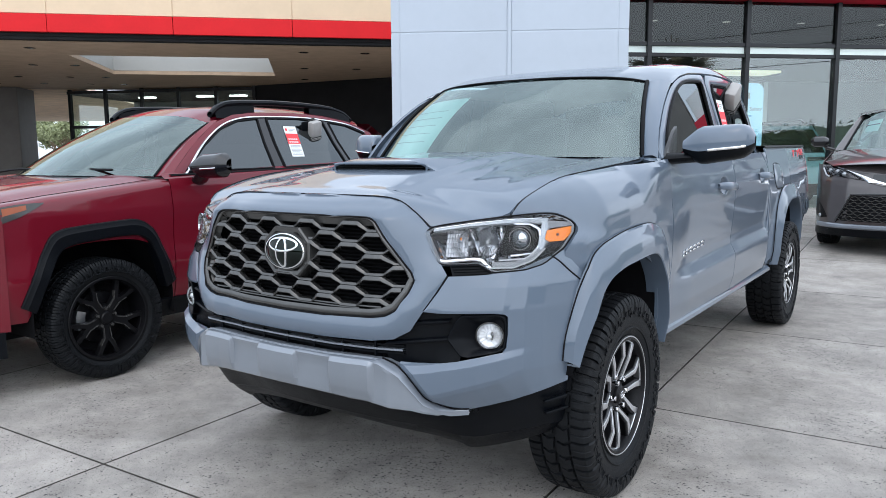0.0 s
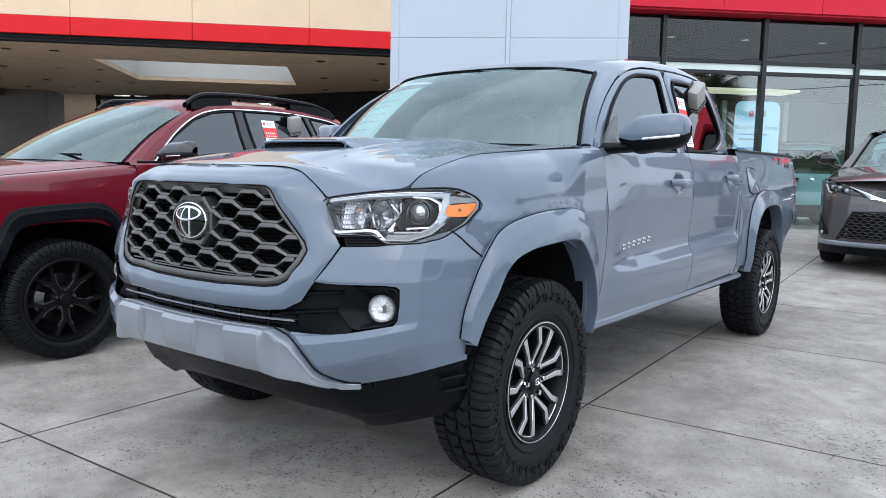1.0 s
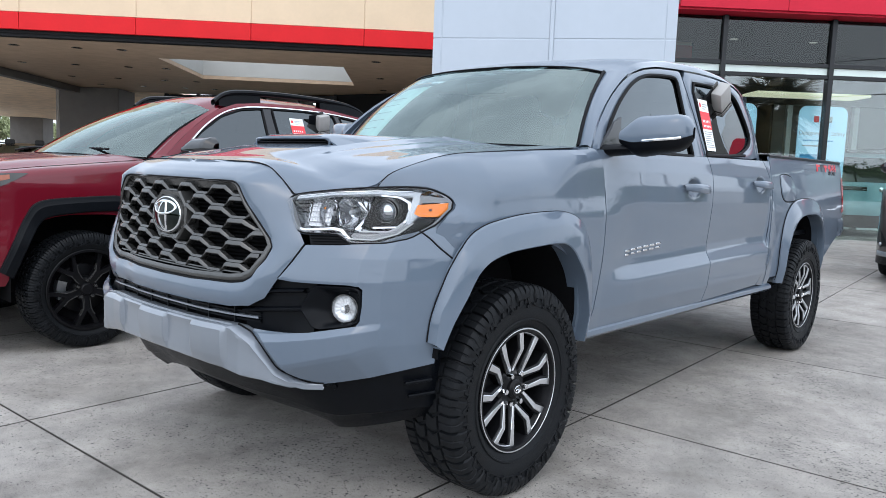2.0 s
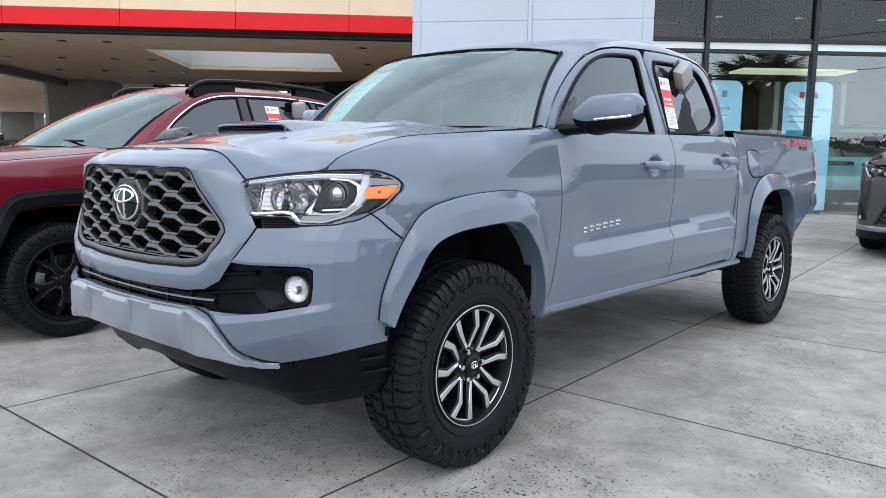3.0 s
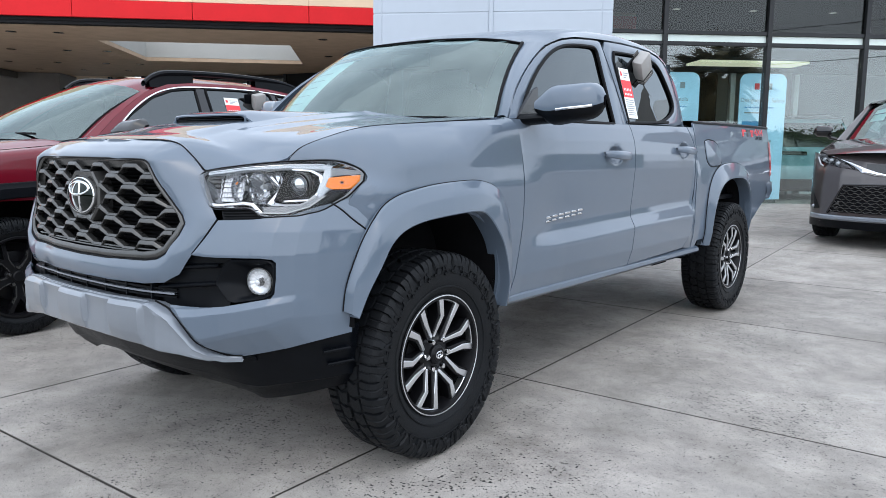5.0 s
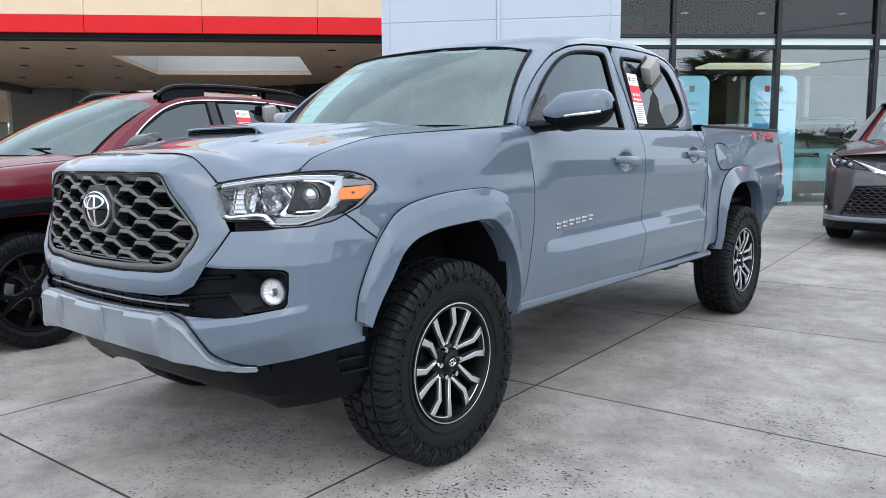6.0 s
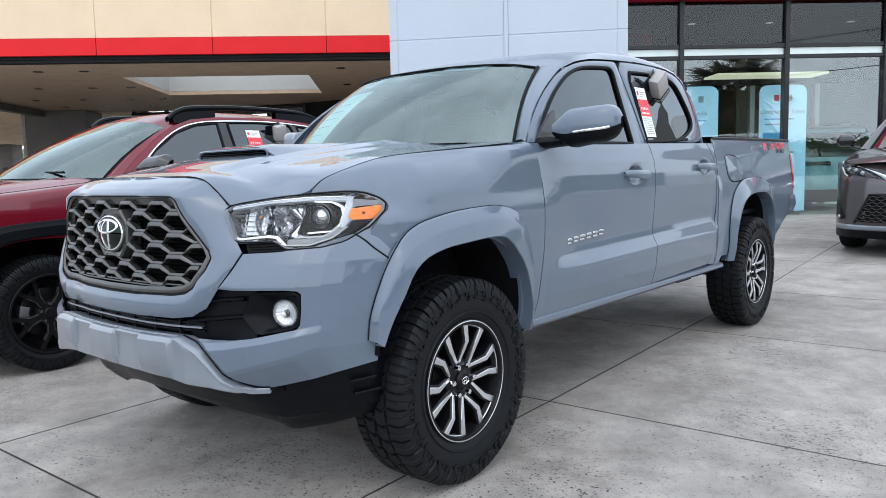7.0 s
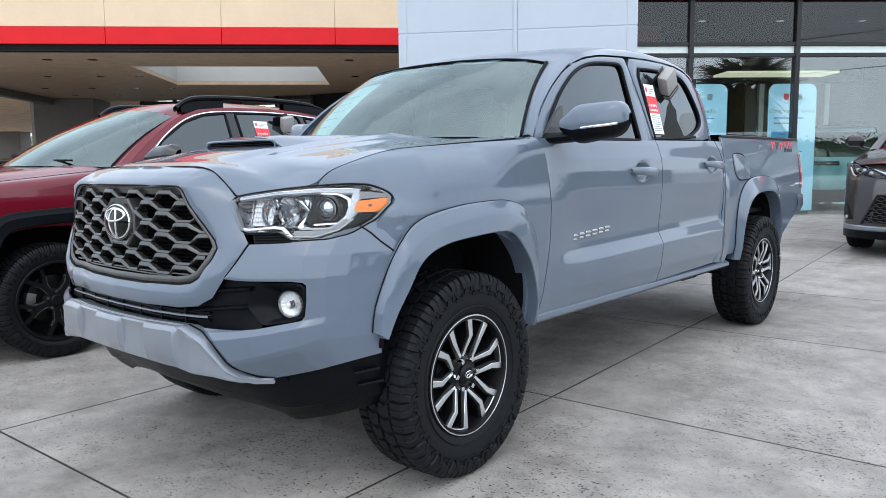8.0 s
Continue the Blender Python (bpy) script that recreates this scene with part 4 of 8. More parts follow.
# fog lamp bezel: dished black surround
P = [[Vector((x, nose_y(x, z) + 0.030 + 0.05 * smooth(0.40, 0.34, x), z)) for z in np.linspace(0.62, 0.79, 6)] for x in np.linspace(0.30, 0.60, 14)]
both("intake_panel", grid(P, (0, -1, 0)), "black_plastic", truck)
for z1, z2, x1 in ((0.752, 0.742, 0.440), (0.697, 0.680, 0.400)):
    P = []
    for x in np.linspace(x1, 0.578, 12):
        zb = z2 + (z1 - z2) * (x - x1) / (0.578 - x1)
        P.append([Vector((x, nose_y(x, zb) + d, zb + h)) for d, h in ((0.032, 0.013), (0.012, 0.009), (0.007, 0.005), (0.008, 0.001), (0.032, -0.004))])
    both("intake_rib", grid(P, (0, -1, 0)), "black_plastic", truck, angle=25)
fc = Vector((0.680, nose_y(0.680, 0.708) + 0.004, 0.708))
fdir = Vector((0.46, -1, 0)).normalized()
fm = Matrix.Translation(fc) @ fdir.to_track_quat("Z", "Y").to_matrix().to_4x4()
FOG = [(0.612, 0.777), (0.600, 0.766), (0.574, 0.712), (0.574, 0.700), (0.606, 0.650), (0.622, 0.644), (0.700, 0.659), (0.718, 0.672), (0.7215, 0.700), (0.7215, 0.752), (0.716, 0.772), (0.700, 0.778), (0.612, 0.777)]


def fog_ring(s_, d):
    """The bezel's outline drawn in towards the lamp and pushed back."""
    r = []
    for p in sample([(x, 0, z) for x, z in FOG], 48, False):
        x, z = 0.670 + (p.x - 0.670) * s_, 0.710 + (p.z - 0.710) * s_
        r.append(Vector((x, nose_y(x, z) + d, z)))
    return r


hole = [fm @ Vector((0.043 * math.cos(q), 0.043 * math.sin(q), -0.024)) for q in [2 * math.pi * i / 48 for i in range(49)]]
start = min(range(48), key=lambda i: (hole[i] - fog_ring(0.7, 0.03)[0]).length)
hole = [hole[(start + i) % 48] for i in range(49)]
if (hole[12] - fog_ring(0.7, 0.03)[12]).length > (hole[36] - fog_ring(0.7, 0.03)[12]).length:
    hole = hole[:1] + hole[:0:-1]
both("fog_bezel", grid([fog_ring(1.0, 0.032), fog_ring(0.995, 0.006), fog_ring(0.96, 0.003), fog_ring(0.90, 0.006), fog_ring(0.76, 0.020)] + [hole], fdir), "black_plastic", truck, angle=22)
fog = bmesh.new()
revolve([(0.0005, 0.008), (0.015, 0.006), (0.030, 0.000), (0.039, -0.010), (0.042, -0.020), (0.042, -0.05)], 32, fm, fog)
both("fog_lamp", fog, "lens", truck, "round clear fog lamp")
both("fog_reflector", grid([[fm @ Vector((r * math.cos(q * math.pi / 16), r * math.sin(q * math.pi / 16), h + 0.0008 * (q % 2) * (r > 0.01))) for r, h in ((0.0405, -0.018), (0.031, -0.024), (0.021, -0.028), (0.010, -0.030), (0.0005, -0.030))] for q in range(33)], fdir), "fog_silver", truck, angle=6)
both("fog_bulb", revolve([(0.0005, -0.004), (0.008, -0.006), (0.011, -0.012), (0.011, -0.03)], 16, fm), "fog_silver", truck)
both("fog_shade", grid([[fm @ Vector((0.010 * math.cos(q) + 0.002, 0.014 * math.sin(q), h)) for h in (-0.003, -0.03)] for q in np.linspace(-1.2, 1.2, 8)], fdir), "gunmetal", truck)
both("fog_rim", tube([fm @ Vector((0.0425 * math.cos(q), 0.0425 * math.sin(q), -0.020)) for q in [2 * math.pi * i / 32 for i in range(33)]], 0.002, n=5), "gunmetal", truck)

# lower grille between the surround and the skid bar
P = [[Vector((x, nose_y(x, 0.66) + 0.05, z)) for z in (0.60, 0.66, 0.72)] for x in np.linspace(-0.50, 0.50, 12)]
part("lower_grille", grid(P, (0, -1, 0)), "dark", truck)
for k, zb in enumerate((0.652, 0.664, 0.676)):
    P = [[Vector((x, nose_y(x, zb) + d, zb + h)) for d, h in ((0.05, 0.003), (0.014 + 0.008 * (k != 1), 0.003), (0.014 + 0.008 * (k != 1), -0.003), (0.05, -0.003))] for x in np.linspace(-0.45, 0.45, 16)]
    part("grille_slat", grid(P, (0, -1, 0)), "skid" if k == 1 else "black_plastic", truck)
for k in range(-3, 4):
    part("grille_strut", box_bm(k * 0.12, nose_y(k * 0.12, 0.66) + 0.035, 0.662, 0.006, 0.03, 0.055), "black_plastic", truck)

# silver skid bar with stepped pads
SKX = [0, 0.20, 0.36, 0.40, 0.425, 0.445, 0.460, 0.474, 0.487, 0.502, 0.513, 0.534, 0.57, 0.611]
SKT = [0.640, 0.641, 0.642, 0.638, 0.624, 0.610, 0.597, 0.575, 0.553, 0.527, 0.504, 0.484, 0.471, 0.470]


def skid():
    rows = []
    n = 260
    for i in range(n + 1):
        x = -0.611 + 1.222 * i / n
        ax = abs(x)
        zt = table(ax, SKX, SKT)
        zb = table(ax, [0, 0.20, 0.36, 0.48, 0.54, 0.611], [0.512, 0.510, 0.502, 0.479, 0.455, 0.462])
        yf = table(ax, [0, 0.20, 0.30, 0.38, 0.43, 0.47, 0.51, 0.56, 0.611], [-0.926, -0.920, -0.909, -0.893, -0.880, -0.850, -0.807, -0.742, -0.682])
        yr = nose_y(ax, zt) - 0.002
        pad = max(smooth(0.094, 0.082, ax), smooth(0.226, 0.238, ax) * smooth(0.392, 0.376, ax))
        q = (1 - pad) * smooth(0.60, 0.50, ax)
        end = smooth(0.40, 0.48, ax)
        hgt = zt - zb
        y0 = min(yf, yr - 0.004)
        lip = zt - 0.010 - 0.010 * q * (1 - end)
        row = [Vector((x, yr + 0.03, zt - 0.004)), Vector((x, yr, zt)), Vector((x, yr + (y0 - yr) * 0.45, zt - 0.001)), Vector((x, yr + (y0 - yr) * 0.72, zt - 0.004 - 0.004 * q)),
               Vector((x, y0 + 0.006 + 0.008 * q, lip)), Vector((x, y0 + 0.001 + 0.015 * q, lip - 0.008)), Vector((x, y0 + 0.015 * q, zb + hgt * 0.62)),
               Vector((x, y0 + 0.002 + 0.014 * q, zb + hgt * 0.34)), Vector((x, y0 + 0.006 + 0.008 * q, zb + hgt * 0.24)), Vector((x, y0 + 0.016, zb + hgt * 0.05)), Vector((x, y0 + 0.026, zb)), Vector((x, y0 + 0.09, zb + 0.004))]
        rows.append(row)
    return grid(rows, (0, -1, 0))


part("skid_bar", skid(), "skid", truck, "light silver-grey skid bar with stepped pads", angle=24)
for f, r in ((0.30, 0.0014), (0.52, 0.0014)):
    line = []
    for x in np.linspace(-0.39, 0.39, 44):
        zt = table(abs(x), SKX, SKT)
        yf = table(abs(x), [0, 0.20, 0.30, 0.40, 0.46], [-0.926, -0.920, -0.909, -0.885, -0.860])
        yr = nose_y(x, zt) - 0.002
        line.append((x, yr + (yf - yr) * f, zt + 0.0004))
    part("skid_rib", tube(line, r, n=5), "skid", truck)
edge = [(ax + 0.002, nose_y(ax, table(ax, SKX, SKT)) - 0.003, table(ax, SKX, SKT) + 0.002) for ax in np.linspace(0.395, 0.61, 50)]
both("skid_seam", tube(edge, 0.0028, n=6), "seal", truck)

# black valance under the bumper
VT = [(0, -0.80, 0.53), (0.30, -0.79, 0.53), (0.45, -0.72, 0.50), (0.56, -0.655, 0.485), (0.66, -0.610, 0.495), (0.75, -0.535, 0.525), (0.812, -0.430, 0.548), (0.80, -0.36, 0.555)]
VC = [(0, -0.71, 0.376), (0.25, -0.69, 0.372), (0.40, -0.655, 0.366), (0.555, -0.605, 0.345), (0.64, -0.55, 0.356), (0.735, -0.474, 0.374), (0.79, -0.40, 0.385), (0.785, -0.34, 0.39)]
VB = [(0, -0.645, 0.335), (0.25, -0.62, 0.323), (0.40, -0.59, 0.314), (0.49, -0.56, 0.298), (0.535, -0.537, 0.281), (0.644, -0.49, 0.306), (0.735, -0.42, 0.334), (0.76, -0.34, 0.34)]
P = []
for a, c, b in zip(sample(VT, 48), sample(VC, 48), sample(VB, 48)):
    up = [a.lerp(c, j / 5) + Vector((0, -0.010 * math.sin(math.pi * j / 5), 0)) for j in range(6)]
    P.append(up + [c.lerp(b, 0.08) + Vector((0, 0.004, 0)), c.lerp(b, 0.5) + Vector((0, -0.004, 0)), b, b + Vector((0, 0.10, 0.02))])
whole("valance", grid(P, (0.3, -1, 0)), "black_plastic", truck, angle=24)
for zz, yy, xx in ((0.480, -0.462, 0.800), (0.434, -0.440, 0.794)):
    bmv = box_bm(0, 0, 0, 0.090, 0.016, 0.011, m=Matrix.Translation((xx, yy, zz)) @ Matrix.Rotation(radians(64), 4, "Z") @ Matrix.Rotation(radians(-5), 4, "Y"), bevel=0.004)
    both("valance_fin", bmv, "black_plastic", truck)
both("valance_slot", box_bm(0, 0, 0, 0.085, 0.010, 0.008, m=Matrix.Translation((0.50, -0.690, 0.440)) @ Matrix.Rotation(radians(38), 4, "Z") @ Matrix.Rotation(radians(8), 4, "Y"), bevel=0.003), "dark", truck)


both("tow_plug", revolve([(0.0005, 0.006), (0.008, 0.005), (0.010, 0.0), (0.010, -0.02)], 16, Matrix.Translation((0.605, -0.632, 0.452)) @ Matrix.Rotation(radians(90), 4, "X") @ Matrix.Rotation(radians(30), 4, "Y")), "black_plastic", truck)

# headlamps
def headlamp(sgn):
    lamp = empty_part("headlamp", truck)
    tagged(lamp, "clear headlamp with projector lens and amber turn signal")
    rim = [(0.482, 1.022), (0.497, 1.039), (0.53, 1.047), (0.59, 1.057), (0.677, 1.070), (0.735, 1.074), (0.762, 1.071), (0.786, 1.053), (0.800, 1.034), (0.804, 1.012), (0.795, 0.963), (0.771, 0.921), (0.742, 0.908), (0.68, 0.904), (0.668, 0.907), (0.650, 0.921), (0.636, 0.929), (0.55, 0.928), (0.533, 0.934), (0.520, 0.950), (0.482, 1.022)]

    def put(name, bmx, material, label="", parent=lamp, **k):
        if sgn < 0:
            q = flip_x(bmx)
            bmx.free()
            bmx = q
        return part(name, bmx, material, parent, label, **k)

    cx, cz = 0.652, 0.988
    pr = sample([(x, 0, z) for x, z in rim], 80, False)

    def scaled(s, d):
        return [Vector((cx + (p.x - cx) * s, nose_y(cx + (p.x - cx) * s, cz + (p.z - cz) * s) + d, cz + (p.z - cz) * s)) for p in pr]

    def pt(x, z, d):
        return Vector((x, nose_y(x, z) + d, z))

    def strip(name, L, material, half, depth, lip=0.010, n=30, **k):
        """A raised strip along points of the lamp's face."""
        pts = sample([(x, 0, z) for x, z in L], n, False)
        P = []
        for i, p in enumerate(pts):
            t = pts[min(i + 1, n)] - pts[max(i - 1, 0)]
            nrm = Vector((-t.z, 0, t.x)).normalized()
            P.append([pt(p.x + nrm.x * half * f, p.z + nrm.z * half * f, depth + d) for f, d in ((1, lip), (0.9, 0.001), (0.5, 0), (-0.5, 0), (-0.9, 0.001), (-1, lip))])
        return put(name, grid(P, (0, -1, 0)), material, **k)

    def plate(name, poly, material, depth, label="", **k):
        mx, mz = sum(p[0] for p in poly) / len(poly), sum(p[1] for p in poly) / len(poly)
        P = [[pt(mx + (x - mx) * s, mz + (z - mz) * s, depth + d) for x, z in poly + poly[:1]] for s, d in ((1.0, 0.012), (0.985, 0.0), (0.6, -0.001), (0.02, -0.001))]
        return put(name, grid(P, (0.6, -1, 0)), material, label, **k)

    put("lens", grid([scaled(s, -0.004 + 0.006 * (s > 0.99)) for s in (1.0, 0.985, 0.85, 0.6, 0.3, 0.02)], (0.5, -1, 0)), "lens", angle=60)

    def facet(s, d, k):
        return [p + Vector((0, k * math.sin(i * 2.4), 0)) for i, p in enumerate(scaled(s, d))]
    put("housing", grid([scaled(1.0, 0.004), scaled(0.97, 0.020), facet(0.93, 0.050, 0.003), facet(0.8, 0.066, 0.008), facet(0.4, 0.074, 0.008), scaled(0.02, 0.075)], (0.5, -1, 0)), "lamp_chrome", angle=6)
    put("lamp_border", grid([scaled(0.996, 0.003), scaled(0.984, 0.002), scaled(0.972, 0.003), scaled(0.965, 0.014)], (0.5, -1, 0)), "lamp_grey")
    put("lamp_seal", tube(scaled(1.008, 0.001), 0.0027, n=5), "seal")
    put("lamp_flange", grid([scaled(0.985, 0.012), scaled(1.03, 0.008), scaled(1.085, 0.010)], (0.5, -1, 0)), PAINT)
    # pale band under the upper edge
    put("upper_band", grid([[pt(x, table(x, [0.497, 0.595, 0.681, 0.735, 0.76], [1.024, 1.041, 1.048, 1.045, 1.040]) + h, d) for h, d in ((0.016, 0.012), (0.012, 0.007), (0.002, 0.009), (-0.004, 0.016), (-0.006, 0.06))] for x in np.linspace(0.500, 0.752, 26)], (0, -1, 0)), "lamp_silver", angle=20)
    strip("upper_edge", [(0.505, 1.036), (0.60, 1.052), (0.68, 1.060), (0.74, 1.060)], "lamp_chrome", 0.0018, 0.005, 0.004)
    # ribbed dark side wall
    put("side_wall", grid([[pt(x, z, 0.018 + (x - 0.490) * 1.5) for z in np.linspace(0.948, 1.020, 8)] for x in np.linspace(0.492, 0.528, 6)], (0.3, -1, 0)), "gunmetal")
    for k in range(6):
        z = 0.950 + 0.0125 * k
        put("rib", tube([pt(x, z, 0.013 + (x - 0.490) * 1.4) for x in (0.516 - 0.0036 * k, 0.522 - 0.002 * k, 0.532)], 0.0022, n=5), "lamp_black")
    # fluted inner panel
    put("fluted_panel", grid([[pt(x + 0.10 * (1.02 - z), z, 0.040 + 0.10 * (z - 0.945) + 0.003 * (k % 2)) for z in np.linspace(0.946, 1.026, 7)] for k, x in enumerate(np.linspace(0.522, 0.580, 17))], (0, -1, 0)), "lamp_fluted", angle=5)
    for z in (0.960, 0.975, 0.990, 1.005, 1.018):
        put("flute", tube([pt(x + 0.10 * (1.02 - z), z + 0.02 * (x - 0.57), 0.036) for x in (0.524, 0.552, 0.580)], 0.0011, n=5), "lamp_chrome")
    for x in (0.522, 0.582):
        put("flute", tube([pt(x + 0.004 * (q % 2) + 0.10 * (1.02 - 0.947 - 0.0085 * q), 0.947 + 0.0085 * q, 0.034) for q in range(10)], 0.0013, n=5), "lamp_chrome")
    put("flute_light", tube([pt(0.566, 0.998 + 0.008 * q, 0.034) for q in range(3)], 0.003, n=6), "amber")
    # bowl reflectors
    dirv = Vector((0.45, -1, 0.0)).normalized()
    turn = dirv.to_track_quat("Z", "Y").to_matrix().to_4x4()
    for bx_, bz_, d0, rr, flat in ((0.585, 0.987, 0.050, 0.044, 0.75), (0.632, 0.992, 0.045, 0.046, 0.80)):
        mm = Matrix.Translation(pt(bx_, bz_, d0)) @ turn @ Matrix.Diagonal((flat, 1, 1, 1))
        put("reflector", revolve([(rr * 1.02, 0.034), (rr * 0.9, 0.016), (rr * 0.68, 0.002), (rr * 0.36, -0.010), (0.0005, -0.014)], 26, mm), "lamp_chrome", angle=9)
        put("reflector_bulb", revolve([(0.0005, 0.020), (0.006, 0.018), (0.008, 0.010), (0.008, -0.02)], 14, mm), "lamp_white")
    strip("divider", [(0.585, 1.036), (0.604, 1.000), (0.622, 0.952)], "lamp_chrome", 0.0025, 0.030, 0.02)
    # projector in its dark shroud
    plate("shroud", [(0.664, 1.040), (0.735, 1.038), (0.748, 1.010), (0.748, 0.970), (0.738, 0.950), (0.672, 0.948), (0.660, 0.960)], "lamp_black", 0.048)
    mm = Matrix.Translation(pt(0.7045, 0.998, 0.030)) @ turn
    put("projector_ring", revolve([(0.0305, 0.000), (0.0325, 0.008), (0.0345, 0.008), (0.0355, -0.002), (0.0365, -0.03)], 40, mm), "lamp_chrome")
    put("projector_cup", revolve([(0.0355, -0.004), (0.039, 0.004), (0.0415, 0.003), (0.0425, -0.006), (0.043, -0.03)], 40, mm), "gunmetal")
    put("projector_lens", revolve([(0.0005, 0.020), (0.010, 0.0185), (0.019, 0.013), (0.0265, 0.003), (0.030, -0.006), (0.0005, -0.012)], 32, mm), mat("projector_glass", (0.50, 0.53, 0.56), 0.05, metal=0.85, vary=0.02))
    # bright hook round the projector and the daytime strips along the bottom
    strip("hook", [(0.690, 1.046), (0.722, 1.043), (0.742, 1.026), (0.751, 0.996), (0.750, 0.970), (0.742, 0.953), (0.700, 0.950)], "lamp_chrome", 0.0032, 0.010)
    strip("daytime_plate", [(0.664, 0.924), (0.715, 0.925), (0.745, 0.941), (0.757, 0.968)], "lamp_grey", 0.0085, 0.011)
    strip("daytime_strip", [(0.678, 0.938), (0.730, 0.939), (0.741, 0.948), (0.748, 0.968)], "lamp_white", 0.0026, 0.006, 0.005)
    strip("daytime_strip", [(0.660, 0.916), (0.715, 0.915), (0.748, 0.933), (0.764, 0.966)], "lamp_white", 0.0022, 0.006, 0.005)
    strip("lower_chrome", [(0.524, 0.940), (0.546, 0.937), (0.618, 0.944), (0.640, 0.940), (0.657, 0.922), (0.664, 0.916)], "lamp_chrome", 0.0048, 0.006)
    # outer end: pale bezel, turn signal, dark lower corner
    plate("outer_bezel", [(0.742, 1.046), (0.764, 1.047), (0.758, 1.022), (0.766, 0.984), (0.757, 0.958), (0.748, 0.975)], "lamp_silver", 0.009)
    plate("outer_band", [(0.752, 1.050), (0.790, 1.042), (0.797, 1.031), (0.757, 1.026)], "lamp_grey", 0.008)
    plate("lower_bezel", [(0.766, 0.983), (0.792, 0.981), (0.786, 0.955), (0.765, 0.922), (0.741, 0.912), (0.728, 0.915), (0.757, 0.945)], "lamp_black", 0.008)
    plate("turn_signal", [(0.758, 1.021), (0.795, 1.029), (0.799, 1.010), (0.790, 0.985), (0.768, 0.985), (0.759, 0.995)], "amber", 0.005, "amber turn signal")
    put("signal_mark", box_bm(0, 0, 0, 0.010, 0.002, 0.007, m=Matrix.Translation(pt(0.779, 1.006, 0.001)) @ Matrix.Rotation(radians(60), 4, "Z")), "gunmetal")
    # black louvre under the lamp
    put("louvre", grid([[pt(x + 0.012 * (0.93 - z) / 0.03, z, 0.012) for z in (0.893, 0.905, 0.930)] for x in np.linspace(0.556, 0.656, 10)], (0, -1, 0)), "black_plastic")
    for k in range(4):
        z = 0.899 + 0.0078 * k
        put("louvre_slat", tube([pt(x, z + 0.03 * (x - 0.61), 0.007) for x in np.linspace(0.580 - 0.005 * k, 0.666 - 0.003 * k, 8)], 0.0018, n=5), "lamp_black")


headlamp(1)
headlamp(-1)


# fenders: from the wheel opening up and over to the hood seam
SEAMH = [(0.682, -0.548, 1.072), (0.688, -0.540, 1.088), (0.694, -0.50, 1.117), (0.701, -0.408, 1.147), (0.706, -0.302, 1.174), (0.713, -0.20, 1.190), (0.723, 0.05, 1.210), (0.730, 0.30, 1.228), (0.730, 0.456, 1.240)]


def fender_x(y, z):
    ys = [p[1] for p in SEAMH]
    xt, zt = table(y, ys, [p[0] for p in SEAMH]), table(y, ys, [p[2] for p in SEAMH])
    z0 = zt - 0.16 - 0.02 * smooth(0.0, 0.4, y)
    base = side_x(y, min(z, z0))
    if y < -0.34:
        base = min(base, table(y, [-0.56, -0.46, -0.40, -0.34], [0.735, 0.775, 0.806, 0.836]))
    # the shoulder draws in over the lamp
    drawn = min(base, table(y, [-0.56, -0.50, -0.458, -0.409, -0.359, -0.335, -0.28, -0.20, -0.10], [0.690, 0.718, 0.748, 0.775, 0.792, 0.806, 0.832, 0.856, 0.870]))
    k = smooth(0.97, 1.045, z)
    base = base * (1 - k) + drawn * k
    if z <= z0:
        return base
    f = min((z - z0) / (zt - z0), 1.0)
    p = 1.9 + 7 * smooth(0.12, 0.45, y)
    return xt + (base - xt) * max(1 - f ** p, 0) ** (1 / p)


def coons(bot, top, left, right, n, m_, fn):
    B, T, L, R_ = [sample([(a, 0, b) for a, b in q], k) for q, k in ((bot, n), (top, n), (left, m_), (right, m_))]
    rows = []
    for i in range(n + 1):
        s = i / n
        row = []
        for j in range(m_ + 1):
            v = j / m_
            p = B[i] * (1 - v) + T[i] * v + L[j] * (1 - s) + R_[j] * s
            p -= B[0] * (1 - s) * (1 - v) + B[n] * s * (1 - v) + T[0] * (1 - s) * v + T[n] * s * v
            row.append(fn(p.x, p.z))
        rows.append(row)
    return rows


SEAM0 = [(0.462, 1.236), (0.505, 1.17), (0.535, 1.05), (0.535, 0.85), (0.50, 0.65), (0.462, 0.505)]


def fender():
    bot = [(-0.372, 0.855)] + [arch(a=q, **FA) for q in (128, 110, 95, 80, 65, 50, 38, 25, 10, 0)] + [(0.37, 0.505), (0.458, 0.505)]
    top = [(y, z) for x, y, z in SEAMH]
    left = [(-0.372, 0.855), (-0.408, 0.935), (-0.378, 0.985), (-0.341, 1.012), (-0.334, 1.034), (-0.354, 1.0555), (-0.404, 1.0745), (-0.455, 1.078), (-0.515, 1.0755), (-0.548, 1.073)]
    right = [(y - 0.004, z) for y, z in SEAM0[::-1]]
    return coons(bot, top, left, right, 64, 30, lambda y, z: Vector((fender_x(y, z), y, z)))


both("front_fender", grid(fender(), (1, 0, 0.4)), PAINT, truck, thick=0.012)


def narrow(a):
    """The trim tapers towards its lower front end."""
    return 0.26 + 0.74 * smooth(170, 126, a)


